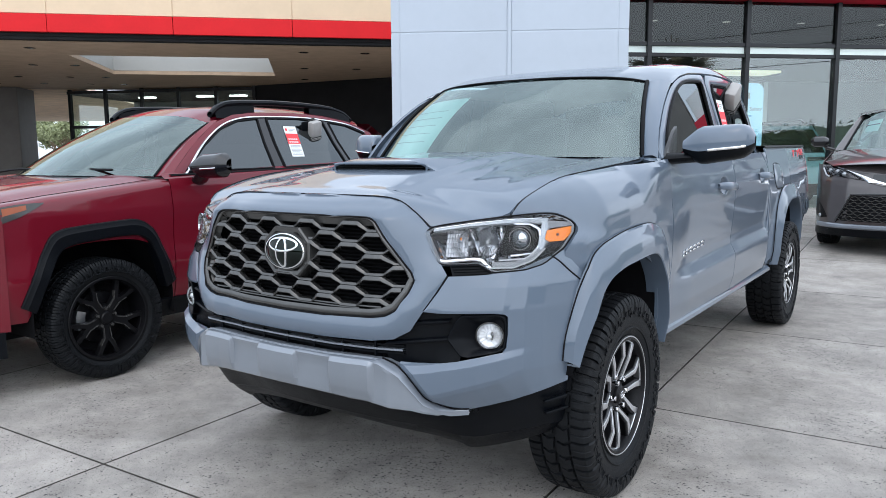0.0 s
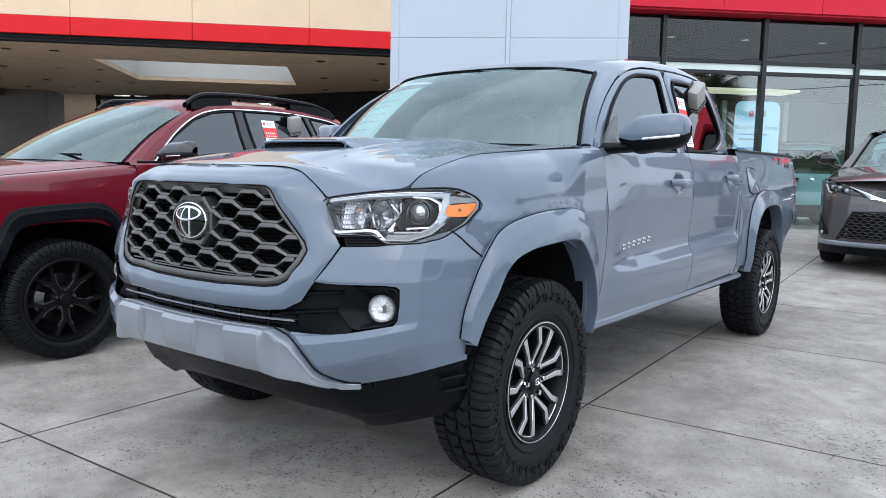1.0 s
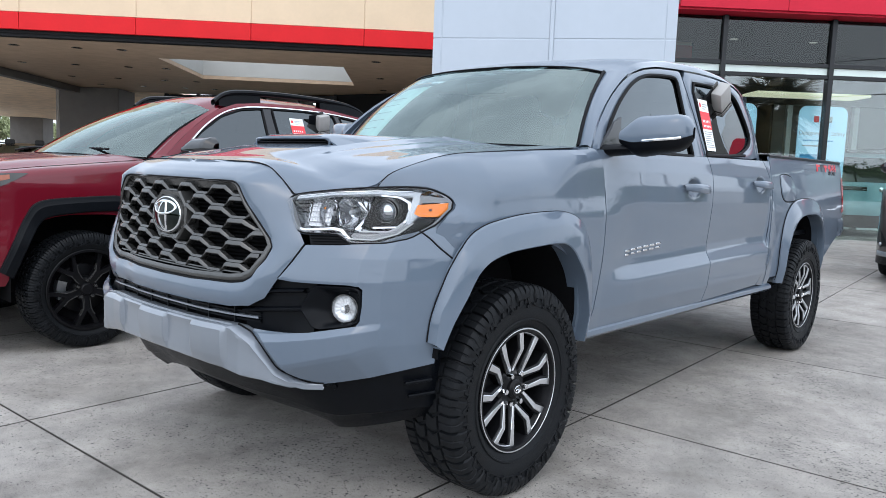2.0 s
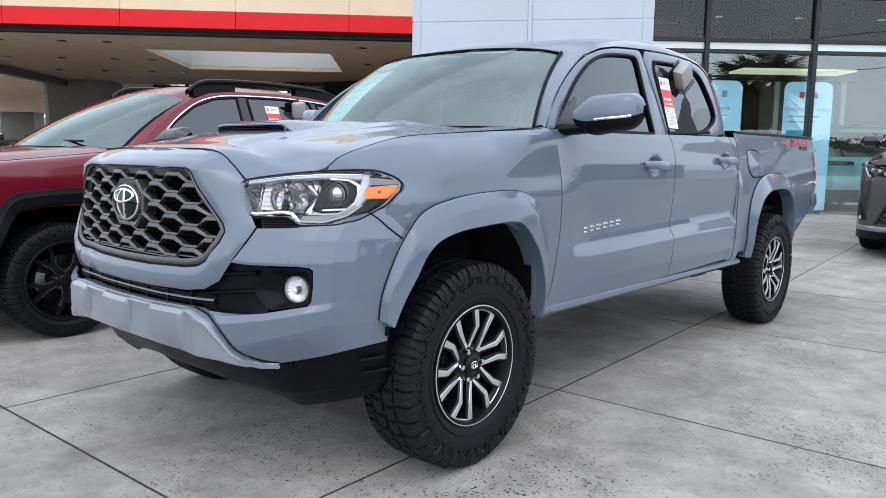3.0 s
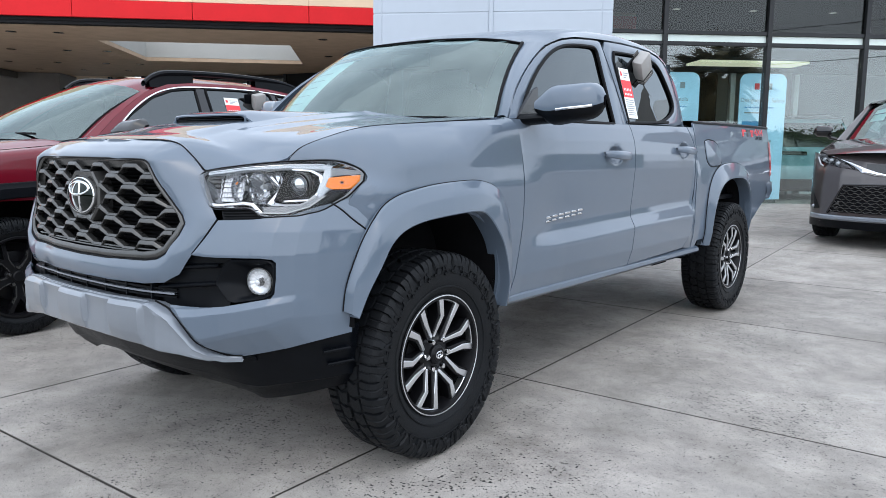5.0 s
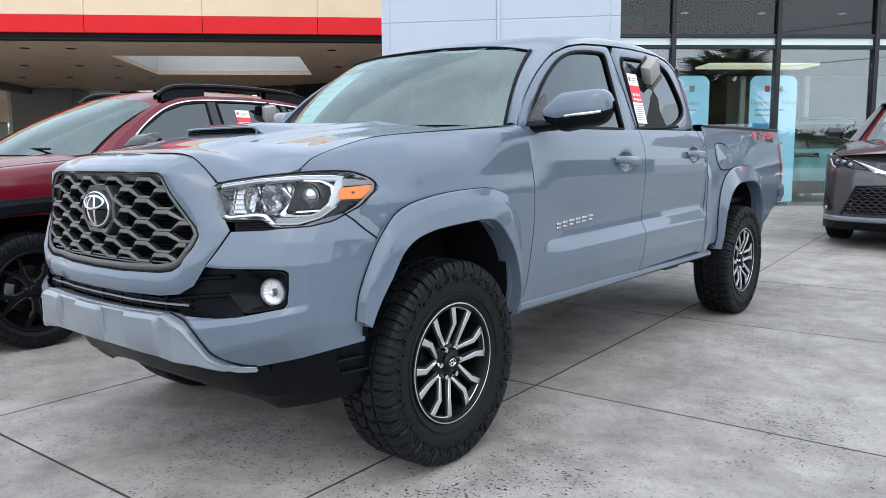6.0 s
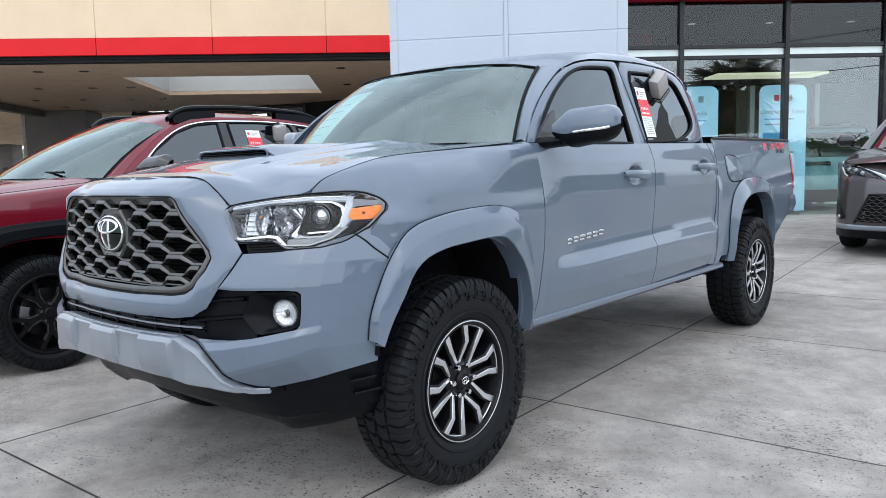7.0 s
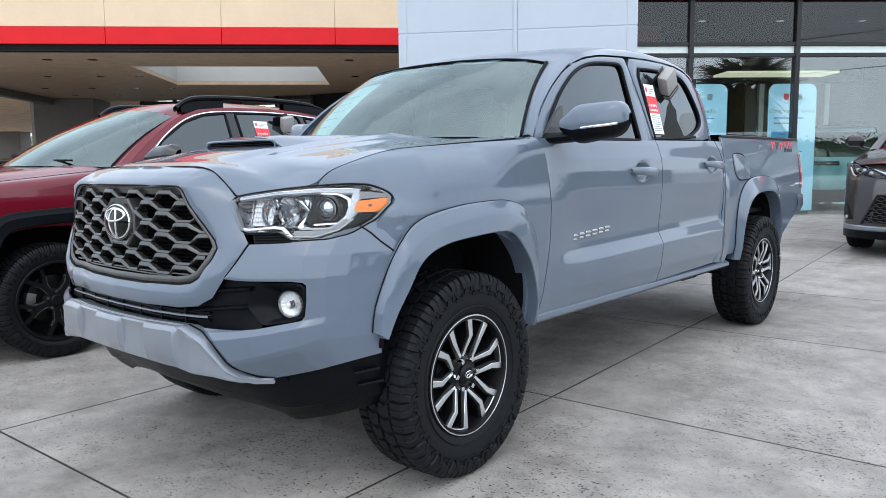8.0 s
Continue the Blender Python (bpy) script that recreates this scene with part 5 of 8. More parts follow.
def flare(A, a0, a1, wide, fn):
    """Wheel arch trim: a proud band round the opening."""
    rows = []
    n = 64
    for i in range(n + 1):
        a = a0 + (a1 - a0) * i / n
        y, z = arch(a=a, **A)
        o = dict(A)
        o["r"] = A["r"] + wide * narrow(a)
        y2, z2 = arch(a=a, **o)
        row = []
        for t, l in ((1.0, -0.006), (1.0, 0.008), (0.95, 0.014), (0.55, 0.030), (0.14, 0.044), (0.03, 0.044), (0.0, 0.034), (0.0, -0.04)):
            yy, zz = y + (y2 - y) * t, z + (z2 - z) * t
            row.append(Vector((fn(yy, zz) + l, yy, zz)))
        rows.append(row)
    return grid(rows, (1, 0, 0))


def fx(y, z):
    """Body side near the front wheel, turned in towards the bumper."""
    return min(side_x(max(y, -0.3), z), table(y, PY + [0.0], PX + [0.90])) + 0.004


FLARE_OUT = [(-0.453, 0.605), (-0.441, 0.69), (-0.40, 0.80), (-0.372, 0.855), (-0.345, 0.897), (-0.312, 0.928), (-0.265, 0.954), (-0.20, 0.973), (-0.06, 0.993), (0.10, 1.001), (0.20, 0.998), (0.29, 0.976), (0.345, 0.940), (0.395, 0.86), (0.428, 0.72), (0.436, 0.60), (0.430, 0.500)]
FLARE_RIDGE = [(-0.446, 0.598), (-0.434, 0.69), (-0.40, 0.762), (-0.385, 0.792), (-0.36, 0.832), (-0.325, 0.866), (-0.28, 0.894), (-0.20, 0.926), (-0.086, 0.944), (0.069, 0.955), (0.174, 0.954), (0.262, 0.932), (0.315, 0.895), (0.365, 0.80), (0.395, 0.69), (0.405, 0.59), (0.405, 0.498)]
FLARE_IN = [(-0.428, 0.584), (-0.400, 0.650), (-0.371, 0.704), (-0.355, 0.732), (-0.336, 0.763), (-0.305, 0.806), (-0.25, 0.848), (-0.165, 0.872), (-0.04, 0.884), (0.085, 0.890), (0.165, 0.886), (0.215, 0.862), (0.258, 0.822), (0.316, 0.752), (0.357, 0.66), (0.377, 0.566), (0.378, 0.496)]


def front_flare():
    lines = [sample([(y, 0, z) for y, z in L], 16 * 5) for L in (FLARE_OUT, FLARE_RIDGE, FLARE_IN)]
    rows = []
    for o, r, i in zip(*lines):
        pts = [(o, -0.006), (o, 0.007), (o.lerp(r, 0.10), 0.013), (o.lerp(r, 0.55), 0.024), (o.lerp(r, 0.96), 0.033), (r.lerp(i, 0.10), 0.035), (r.lerp(i, 0.6), 0.040), (r.lerp(i, 0.95), 0.043), (i, 0.040), (i, -0.05)]
        rows.append([Vector((fx(p.x, p.z) + l, p.x, p.z)) for p, l in pts])
    return grid(rows, (1, 0, 0))


both("front_wheel_flare", front_flare(), PAINT, truck, angle=22)
both("flare_seam", tube([Vector((fx(p.x, p.z) + 0.003, p.x, p.z)) for p in sample([(y, 0, z) for y, z in FLARE_OUT[:13]], 60)], 0.0028, n=5), "seal", truck)
both("rear_wheel_flare", flare(RA, 178, -6, 0.10, side_x), PAINT, truck, angle=18)
q = []
for i in range(41):
    a = 176 - 176 * i / 40
    q.append(arch(a=a, **dict(RA, r=RA["r"] + 0.101 * narrow(a))))
both("flare_seam", tube([Vector((side_x(y, z) + 0.003, y, z)) for y, z in q], 0.0026, n=5), "seal", truck)
seam = [(0.779, 0.944), (0.798, 0.921), (0.814, 0.896), (0.829, 0.873), (0.841, 0.853)]
both("fender_seam", tube(sample([(x + 0.001, nose_y(x, z) - 0.0005, z) for x, z in seam], 16), 0.0028, n=5), "seal", truck)
seam = sample([(x + 0.004, y, z - 0.001) for x, y, z in SEAMH], 40)
both("hood_side_seam", tube([Vector((p.x - 0.0045, p.y, p.z)) for p in seam], 0.0024, n=5), "seal", truck)
# wheel housings
for A in (FA, RA):
    P = []
    for i in range(25):
        y, z = arch(a=6 + 168 * i / 24, **A)
        P.append([Vector((xx, y, z + 0.01)) for xx in (0.845, 0.70, 0.50, 0.42)])
    both("wheel_housing", grid(P), "dark", truck)
    P = [[Vector((0.42, A["yc"] + dy, z)) for z in (0.52, 1.0)] for dy in (-0.45, 0.45)]
    both("inner_wall", grid(P, (1, 0, 0)), "dark", truck)
# flare screws
for yy, zz in ((0.352, 0.60), (0.352, 0.70), (0.335, 0.78)):
    both("clip", revolve([(0.0005, 0.004), (0.006, 0.003), (0.008, 0)], 12, Matrix.Translation((0.84, yy - 0.012, zz)) @ Matrix.Rotation(radians(-60), 4, "X")), "seal", truck)

# ---------- doors ----------
SEAM1 = [(1.602, 1.25), (1.612, 1.17), (1.617, 1.05), (1.615, 0.85), (1.606, 0.65), (1.590, 0.52)]
SEAM2 = [(2.432, 1.262), (2.472, 1.17), (2.492, 1.05), (2.495, 0.85), (2.465, 0.66), (2.37, 0.535)]


HANDLES = ((1.389, 1.092), (2.306, 1.121))


def pocket(y, z):
    """The dish behind a door handle."""
    return max(0.030 * smooth(1.0, 0.45, math.hypot((y - yh - 0.004) / 0.078, (z - zh - 0.002) / 0.047)) for yh, zh in HANDLES)


def door_skin(L, Rr, inset=0.003):
    rows = []
    la, lb = sample([(y + inset, 0, z) for y, z in L], 96), sample([(y - inset, 0, z) for y, z in Rr], 96)
    for a, b in zip(la, lb):
        row = []
        for j in range(101):
            y, z = a.x + (b.x - a.x) * j / 100, a.z + (b.z - a.z) * j / 100
            row.append(Vector((side_x(y, z) - pocket(y, z), y, z)))
        rows.append(row)
    return grid(rows, (1, 0, 0))


W1 = [(0.590, 1.244), (0.646, 1.335), (0.773, 1.446), (0.905, 1.532), (0.998, 1.574), (1.098, 1.602), (1.23, 1.617), (1.378, 1.626), (1.405, 1.616), (1.414, 1.598), (1.418, 1.515), (1.440, 1.248)]
D1 = [(0.492, 1.238), (0.575, 1.343), (0.70, 1.450), (0.83, 1.533), (0.93, 1.580), (1.06, 1.620), (1.215, 1.647), (1.40, 1.661), (1.472, 1.665), (1.488, 1.64), (1.535, 1.50), (1.598, 1.252)]
W2 = [(1.612, 1.258), (1.600, 1.40), (1.583, 1.622), (1.70, 1.628), (1.90, 1.635), (2.10, 1.634), (2.20, 1.615), (2.262, 1.572), (2.335, 1.462), (2.356, 1.385), (2.300, 1.335), (2.12, 1.283), (1.90, 1.266)]
D2 = [(1.604, 1.254), (1.552, 1.48), (1.488, 1.667), (1.70, 1.678), (1.93, 1.682), (2.13, 1.680), (2.27, 1.664), (2.36, 1.628), (2.425, 1.53), (2.448, 1.40), (2.445, 1.33), (2.434, 1.266), (1.90, 1.259)]


def rounded(poly, n=2):
    """Cuts the corners of an open outline, its ends kept."""
    for _ in range(n):
        out = [poly[0]]
        for a, b, c in zip(poly, poly[1:], poly[2:]):
            out += [(b[0] + (a[0] - b[0]) * 0.22, b[1] + (a[1] - b[1]) * 0.22), (b[0] + (c[0] - b[0]) * 0.22, b[1] + (c[1] - b[1]) * 0.22)]
        poly = out + [poly[-1]]
    return poly


W1, D1, W2, D2 = rounded(W1, 1), rounded(D1, 1), rounded(W2, 1), rounded(D2, 1)
DOORS = []
for L, Rr, W, D, nm in ((SEAM0, SEAM1, W1, D1, "front"), (SEAM1, SEAM2, W2, D2, "rear")):
    pair = both("door", door_skin(L, Rr), PAINT, truck, thick=0.012)
    fr = both("window_frame", grid(ribbon(D, W, 5, house(0.0), 3, 0.006), (1, 0, 0.2)), PAINT, None, thick=0.012)
    closed = W + W[:1]
    loop = [house(0.004)(y, z, 0) for y, z in [(p.x, p.z) for p in sample([(y, 0, z) for y, z in closed], 140, False)]]
    se = both("window_seal", tube(loop, 0.0085, n=6), "seal", None)
    cy, cz = (min(p[0] for p in W) + max(p[0] for p in W)) / 2 + 0.06, 1.42
    gl = both("window_glass", grid([[house(-0.004)(cy + (y - cy) * s, cz + (z - cz) * s, 0) for y, z in closed] for s in (1.0, 0.66, 0.33, 0.01)], (1, 0, 0.2)), "tint", None)
    for i in range(2):
        for o in (fr[i], se[i], gl[i]):
            o.parent = pair[i]
    # belt trim
    blt = [house(0.004)(y, z, 0) for y, z in ((W[0][0] - 0.02, 1.243), (1.0, 1.243), (1.38, 1.247))] if nm == "front" else [house(0.004)(y, z, 0) for y, z in ((1.60, 1.258), (1.9, 1.268), (2.2, 1.282))]
    bt = both("belt_trim", tube(sample(blt, 12), 0.009, n=6), "seal", None)
    # handle in a dished cup
    yh, zh = HANDLES[0] if nm == "front" else HANDLES[1]
    def hp(y, z, d):
        return Vector((side_x(y, z) + d, y, z))
    rows = []
    for i in range(21):
        t = -1 + 2 * i / 20
        yy = yh + 0.128 * t
        wz = 0.0215 * (1 - 0.25 * t * t) * (1 if abs(t) < 0.95 else 0.6)
        d = 0.044 * (1 - abs(t) ** 4) + 0.004
        rows.append([hp(yy, zh - 0.006 * t + wz * math.cos(q), d + 0.009 * math.sin(q)) for q in [2 * math.pi * k / 12 for k in range(13)]])
    hd = both("door_handle", grid(rows, None), PAINT, None)
    for i in range(2):
        for o in (bt[i], hd[i]):
            o.parent = pair[i]
    DOORS.append(pair)
both("cab_corner", grid(ribbon([(y + 0.006, z) for y, z in SEAM2], [(2.514, 1.262), (2.514, 1.17), (2.514, 1.05), (2.514, 0.85), (2.514, 0.66), (2.514, 0.520)], 5, side(), 8), (1, 0, 0)), PAINT, truck, thick=0.012)
# dark inner walls behind the seams
P = [[Vector((side_x(y, z) - 0.03, y, z)) for z in np.linspace(0.50, 1.23, 10)] for y in np.linspace(0.42, 2.51, 20)]
both("inner_panel", grid(P, (1, 0, 0)), "dark", truck)
# sill
P = [[Vector((0.845 + d, y, z)) for d, z in ((-0.10, 0.53), (-0.03, 0.525), (-0.008, 0.512), (-0.006, 0.495), (-0.02, 0.480), (-0.06, 0.465), (-0.14, 0.465))] for y in np.linspace(0.40, 2.62, 24)]
both("sill", grid(P, (1, 0, -0.3)), PAINT, truck)

# ---------- cab roof, pillars, glass ----------
def roof_edge(y):
    z = table(y, [0.60, 0.83, 0.93, 1.06, 1.215, 1.40, 1.48, 1.70, 1.93, 2.13, 2.27, 2.36, 2.46], [1.40, 1.546, 1.593, 1.633, 1.660, 1.674, 1.679, 1.691, 1.695, 1.693, 1.677, 1.641, 1.55])
    return Vector((house_x(y, z - 0.008) + 0.002, y, z - 0.008))


WB = sample([(0, 0.235, 1.250), (0.25, 0.265, 1.250), (0.50, 0.36, 1.248), (0.64, 0.45, 1.246), (0.712, 0.525, 1.246)], 20)
WT = sample([(0, 0.735, 1.622), (0.20, 0.745, 1.621), (0.40, 0.785, 1.615), (0.52, 0.840, 1.606), (0.592, 0.892, 1.592)], 20)
rows = []
for i in range(37):
    s = i / 36
    ye = 0.92 + 1.46 * s
    e = roof_edge(ye)
    yc = 0.735 + 1.73 * s
    zc = table(yc, [0.73, 0.80, 1.0, 1.3, 1.7, 2.1, 2.35, 2.47], [1.622, 1.645, 1.690, 1.727, 1.745, 1.737, 1.715, 1.685])
    row = []
    for j in range(33):
        t = 1 - (1 - j / 32) ** 1.3
        y = yc + (ye - yc) * t ** 2.2
        z = zc + (e.z + 0.004 - zc) * (0.22 * t ** 3 + 0.10 * t ** 9 + 0.68 * t ** 40)
        z += 0.004 * smooth(0.86, 0.80, t) * smooth(0.60, 0.74, t)
        row.append(Vector((e.x * t, y, z)))
    rows.append(row)
lip = sample([tuple(p) for p in WT] + [(0.66, 0.915, 1.580), tuple(rows[0][-1])], 32)
first = [p.copy() for p in rows[0]]
for i, row in enumerate(rows):
    f = (1 - i / 36) ** 6
    for j, p in enumerate(row):
        row[j] = p + (lip[j] - first[j]) * f
whole("roof", grid(rows, (0, 0, 1)), PAINT, truck)
part("roof_lining", grid([[Vector((x, y, table(y, [0.85, 1.2, 1.8, 2.4], [1.61, 1.675, 1.69, 1.62]) - 0.10 * (abs(x) / 0.62) ** 3)) for x in np.linspace(-0.6, 0.6, 9)] for y in np.linspace(0.86, 2.38, 9)], (0, 0, -1)), "headliner", truck)

# windscreen between cowl and roof
P = []
for a, b in zip(WB, WT):
    P.append([a.lerp(b, t) + Vector((0, -0.03, 0.03)) * math.sin(math.pi * t) * 0.7 for t in [k / 10 for k in range(11)]])
whole("windscreen", grid(P, (0, -1, 0.6)), "glass", truck)
# black border of the glass
both("glass_border", grid([[p + Vector((0, 0.003, -0.003)) for p in r] for r in [[P[i][j].lerp(P[min(i + 0, 20)][j], 1) for j in range(11)] for i in (18, 19, 20)]], (0, -1, 0.6)), "seal", truck)
whole("windscreen_seal", tube([p + Vector((0, -0.003, 0.003)) for p in WT], 0.0042, n=6), "seal", truck)
# A pillar: from the glass edge to the door line
ga = [r for r in P[-1]]
da = sample([(house_x(y, z), y, z) for y, z in [(0.482, 1.240), (0.570, 1.350), (0.70, 1.457), (0.83, 1.541), (0.925, 1.59)]], 10)
rows = []
for a, b in zip(ga, da):
    mid = a.lerp(b, 0.5) + Vector((0.014, -0.006, 0.010))
    rows.append([p for p in sample([a, a.lerp(b, 0.2) + Vector((0.003, -0.006, 0.007)), mid, b], 8)])
both("pillar", grid(rows, (1, -0.6, 0.4)), PAINT, truck, thick=0.01)
both("pillar_trim", tube(sample([p + Vector((0.004, -0.004, 0.004)) for p in ga], 20), 0.009, n=6), "seal", truck)
# cowl
P = [[Vector((a.x, a.y + d, a.z + h)) for d, h in ((0.03, -0.005), (0.0, -0.006), (-0.07, -0.022), (-0.08, -0.06))] for a in WB]
whole("cowl", grid(P, (0, 0, 1)), "black_plastic", truck)
# corner between hood seam, pillar foot and door
P = []
for k in range(9):
    t = k / 8
    a = Vector((0.722, 0.50, 1.238)).lerp(Vector((0.712, 0.530, 1.244)), t)
    b = Vector((side_x(0.455, 1.225) - 0.006, 0.44, 1.222)).lerp(Vector((house_x(0.46, 1.245), 0.462, 1.243)), t)
    P.append([a.lerp(b, j / 6) for j in range(7)])
both("pillar_foot", grid(P, (0.3, -0.2, 1)), PAINT, truck, thick=0.02)
# rear pillar and cab back
outer = sample([(house_x(y, z), y, z) for y, z in [(2.375, 1.640), (2.432, 1.53), (2.454, 1.38), (2.442, 1.20)]], 20)
back = sample([(0.60, 2.475, 1.640), (0.66, 2.515, 1.50), (0.70, 2.51, 1.35), (0.74, 2.51, 1.20)], 20)
both("rear_pillar", grid([[a, a.lerp(b, 0.5) + Vector((0.012, 0.01, 0)), b] for a, b in zip(outer, back)], (1, 0.5, 0)), PAINT, truck, thick=0.01)
P = [[Vector((x, 2.50 - 0.05 * (z > 1.6), z)) for z in (0.6, 1.28)] for x in (-0.74, 0.74)]
part("cab_back", grid(P, (0, 1, 0)), PAINT, truck, thick=0.02)
P = [[Vector((x, 2.50 - 0.14 * (z - 1.28), z)) for z in (1.28, 1.45, 1.64)] for x in (-0.66, 0.66)]
part("rear_glass", grid(P, (0, 1, 0)), "tint", truck)

# ---------- cabin ----------
def seat(x, y, hw, name, heads):
    st = empty_part(name, truck)
    part("seat_base", box_bm(x, y, 0.86, hw * 2, 0.50, 0.18, bevel=0.05), "interior", st)
    part("backrest", box_bm(0, 0, 0, hw * 2, 0.15, 0.60, m=Matrix.Translation((x, y + 0.27, 1.18)) @ Matrix.Rotation(radians(-14), 4, "X"), bevel=0.055), "interior", st)
    for hx_ in heads:
        part("headrest", box_bm(0, 0, 0, 0.26, 0.10, 0.17, m=Matrix.Translation((hx_, y + 0.37, 1.51)) @ Matrix.Rotation(radians(-10), 4, "X"), bevel=0.045), "interior", st)


seat(0.36, 1.20, 0.25, "front_seat", [0.36])
seat(-0.36, 1.20, 0.25, "front_seat", [-0.36])
seat(0.0, 1.98, 0.62, "rear_bench", [0.38, -0.38])
P = [[Vector((x, y, z - 0.02 * abs(x))) for y, z in ((0.30, 1.19), (0.50, 1.215), (0.66, 1.20), (0.70, 1.15), (0.72, 0.90))] for x in np.linspace(-0.70, 0.70, 9)]
part("dashboard", grid(P, (0, 0, 1)), "dash", truck)
part("cabin_floor", box_bm(0, 1.4, 0.62, 1.5, 2.1, 0.05), "dark", truck)
sw = Matrix.Translation((0.37, 0.86, 1.07)) @ Matrix.Rotation(radians(-65), 4, "X")
part("steering_wheel", tube([sw @ Vector((0.185 * math.cos(q), 0.185 * math.sin(q), 0)) for q in [2 * math.pi * i / 32 for i in range(33)]], 0.016, n=8), "dark", truck)
part("rear_view_mirror", box_bm(0, 0.80, 1.545, 0.24, 0.03, 0.065, bevel=0.012), "dash", truck)

# ---------- mirrors ----------
def wing_mirror(s):
    mi = empty_part("wing_mirror", truck)

    def put(nm, b, mt, lb=""):
        if s < 0:
            q = flip_x(b)
            b.free()
            b = q
        part(nm, b, mt, mi, lb)
    rows = []
    for i in range(21):
        t = i / 20
        x = 0.868 + 0.268 * t
        hz_ = 0.078 * (smooth(-0.20, 0.30, t) * (1 - 0.06 * t)) * (max(1 - (max(t - 0.74, 0) / 0.27) ** 2.6, 0.02) ** 0.5)
        dy = 0.092 * (0.75 + 0.25 * smooth(0, 0.4, t)) * (max(1 - (max(t - 0.55, 0) / 0.46) ** 2, 0.02) ** 0.5)
        cz = 1.292 + 0.016 * t
        yc = 0.635 + 0.028 * t
        row = []
        for k in range(17):
            q = math.pi * k / 16
            row.append(Vector((x, yc - dy * abs(math.sin(q)) ** 0.6, cz + hz_ * (1.0 if k < 8 else 1.16 - 0.30 * t) * math.copysign(abs(math.cos(q)) ** 0.65, math.cos(q)))))
        rows.append(row)
    up = [[p for p in r[:10]] for r in rows]
    lo = [[p - Vector((0, 0, 0.0)) for p in r[9:]] for r in rows]
    put("mirror_shell", grid(up, (0, -1, 0.3)), PAINT)
    put("mirror_base", grid(lo, (0, -1, -0.5)), "black_plastic")
    put("mirror_glass", grid([[r[0] + Vector((0, 0.0, -0.002)), r[8] * 0 + (r[0] + r[16]) / 2, r[16]] for r in rows], (0, 1, 0)), "gloss_black")
    put("signal_strip", tube([r[9] + Vector((0, -0.003, 0.001)) for r in rows[8:19]], 0.0055, n=6), "chrome", "slim chrome indicator strip")
    arm = []
    for i in range(9):
        t = i / 8
        c = Vector((0.79 + 0.18 * t, 0.60 + 0.045 * t, 1.236 + 0.012 * t))
        arm.append([c + Vector((0, 0.062 * (1 - 0.25 * t) * math.cos(q), 0.024 * math.sin(q) * (1 - 0.1 * t))) for q in [2 * math.pi * k / 14 for k in range(15)]])
    put("mirror_arm", grid(arm), "black_plastic")
    put("mirror_sail", prism([(0.0, 0.0), (0.16, 0.0), (0.15, 0.13), (0.11, 0.11)], 0.014, Matrix(((0, 0, 1, house_x(0.6, 1.26) + 0.0), (1, 0, 0, 0.545), (0, 1, 0, 1.247), (0, 0, 0, 1)))), "gloss_black")


wing_mirror(1)
wing_mirror(-1)

# ---------- bed ----------
rows = []
for i in range(61):
    s = i / 60
    y = 2.522 + (4.36 - 2.522) * s
    top = 1.292 + 0.016 * s
    zb = (0.52 if s < 0.05 else 0.56) + 0.19 * smooth(3.58, 4.30, y)
    dy = y - RA["yc"]
    r = RA["r"]
    if abs(dy) < r:
        zb = max(zb, RA["zc"] + (r ** 3 - abs(dy) ** 3) ** (1 / 3) * RA["sz"])
    rows.append([Vector((side_x(y, zb + (top - zb) * j / 22), y, zb + (top - zb) * j / 22)) for j in range(23)])
both("bed_side", grid(rows, (1, 0, 0)), PAINT, truck, thick=0.01)
P = [[Vector((side_x(y, 1.29) + d, y, 1.292 + 0.016 * (y - 2.525) / 1.835 + h)) for d, h in ((0.004, -0.006), (0.003, 0.006), (-0.006, 0.012), (-0.06, 0.012), (-0.075, 0.004), (-0.08, -0.5))] for y in np.linspace(2.525, 4.36, 20)]
both("bed_rail", grid(P, (0, 0, 1)), "black_plastic", truck)
part("bed_front", box_bm(0, 2.56, 1.02, 1.50, 0.04, 0.52, bevel=0.01), "black_plastic", truck)
part("bed_floor", box_bm(0, 3.44, 0.80, 1.48, 1.82, 0.03), "black_plastic", truck)
part("tailgate", box_bm(0, 4.37, 1.03, 1.36, 0.05, 0.52, bevel=0.015), PAINT, truck)
both("tail_lamp", grid([[Vector((side_x(y, z) + 0.004, y, z)) for z in np.linspace(0.93, 1.20, 8)] for y in np.linspace(4.30, 4.362, 5)], (1, 0, 0)), "red_lamp", truck, "red tail lamp")
P = []
for x, y in ((0.0, 4.52), (0.50, 4.52), (0.68, 4.50), (0.765, 4.44), (0.785, 4.36), (0.785, 4.22)):
    P.append([Vector((x * 0.98, y - 0.02, 0.885)), Vector((x, y, 0.875)), Vector((x * 1.008, y + 0.006, 0.80)), Vector((x * 0.99, y - 0.015, 0.745)), Vector((x * 0.9, y - 0.1, 0.73))])
whole("rear_bumper", grid(P, (0.5, 1, 0)), PAINT, truck)
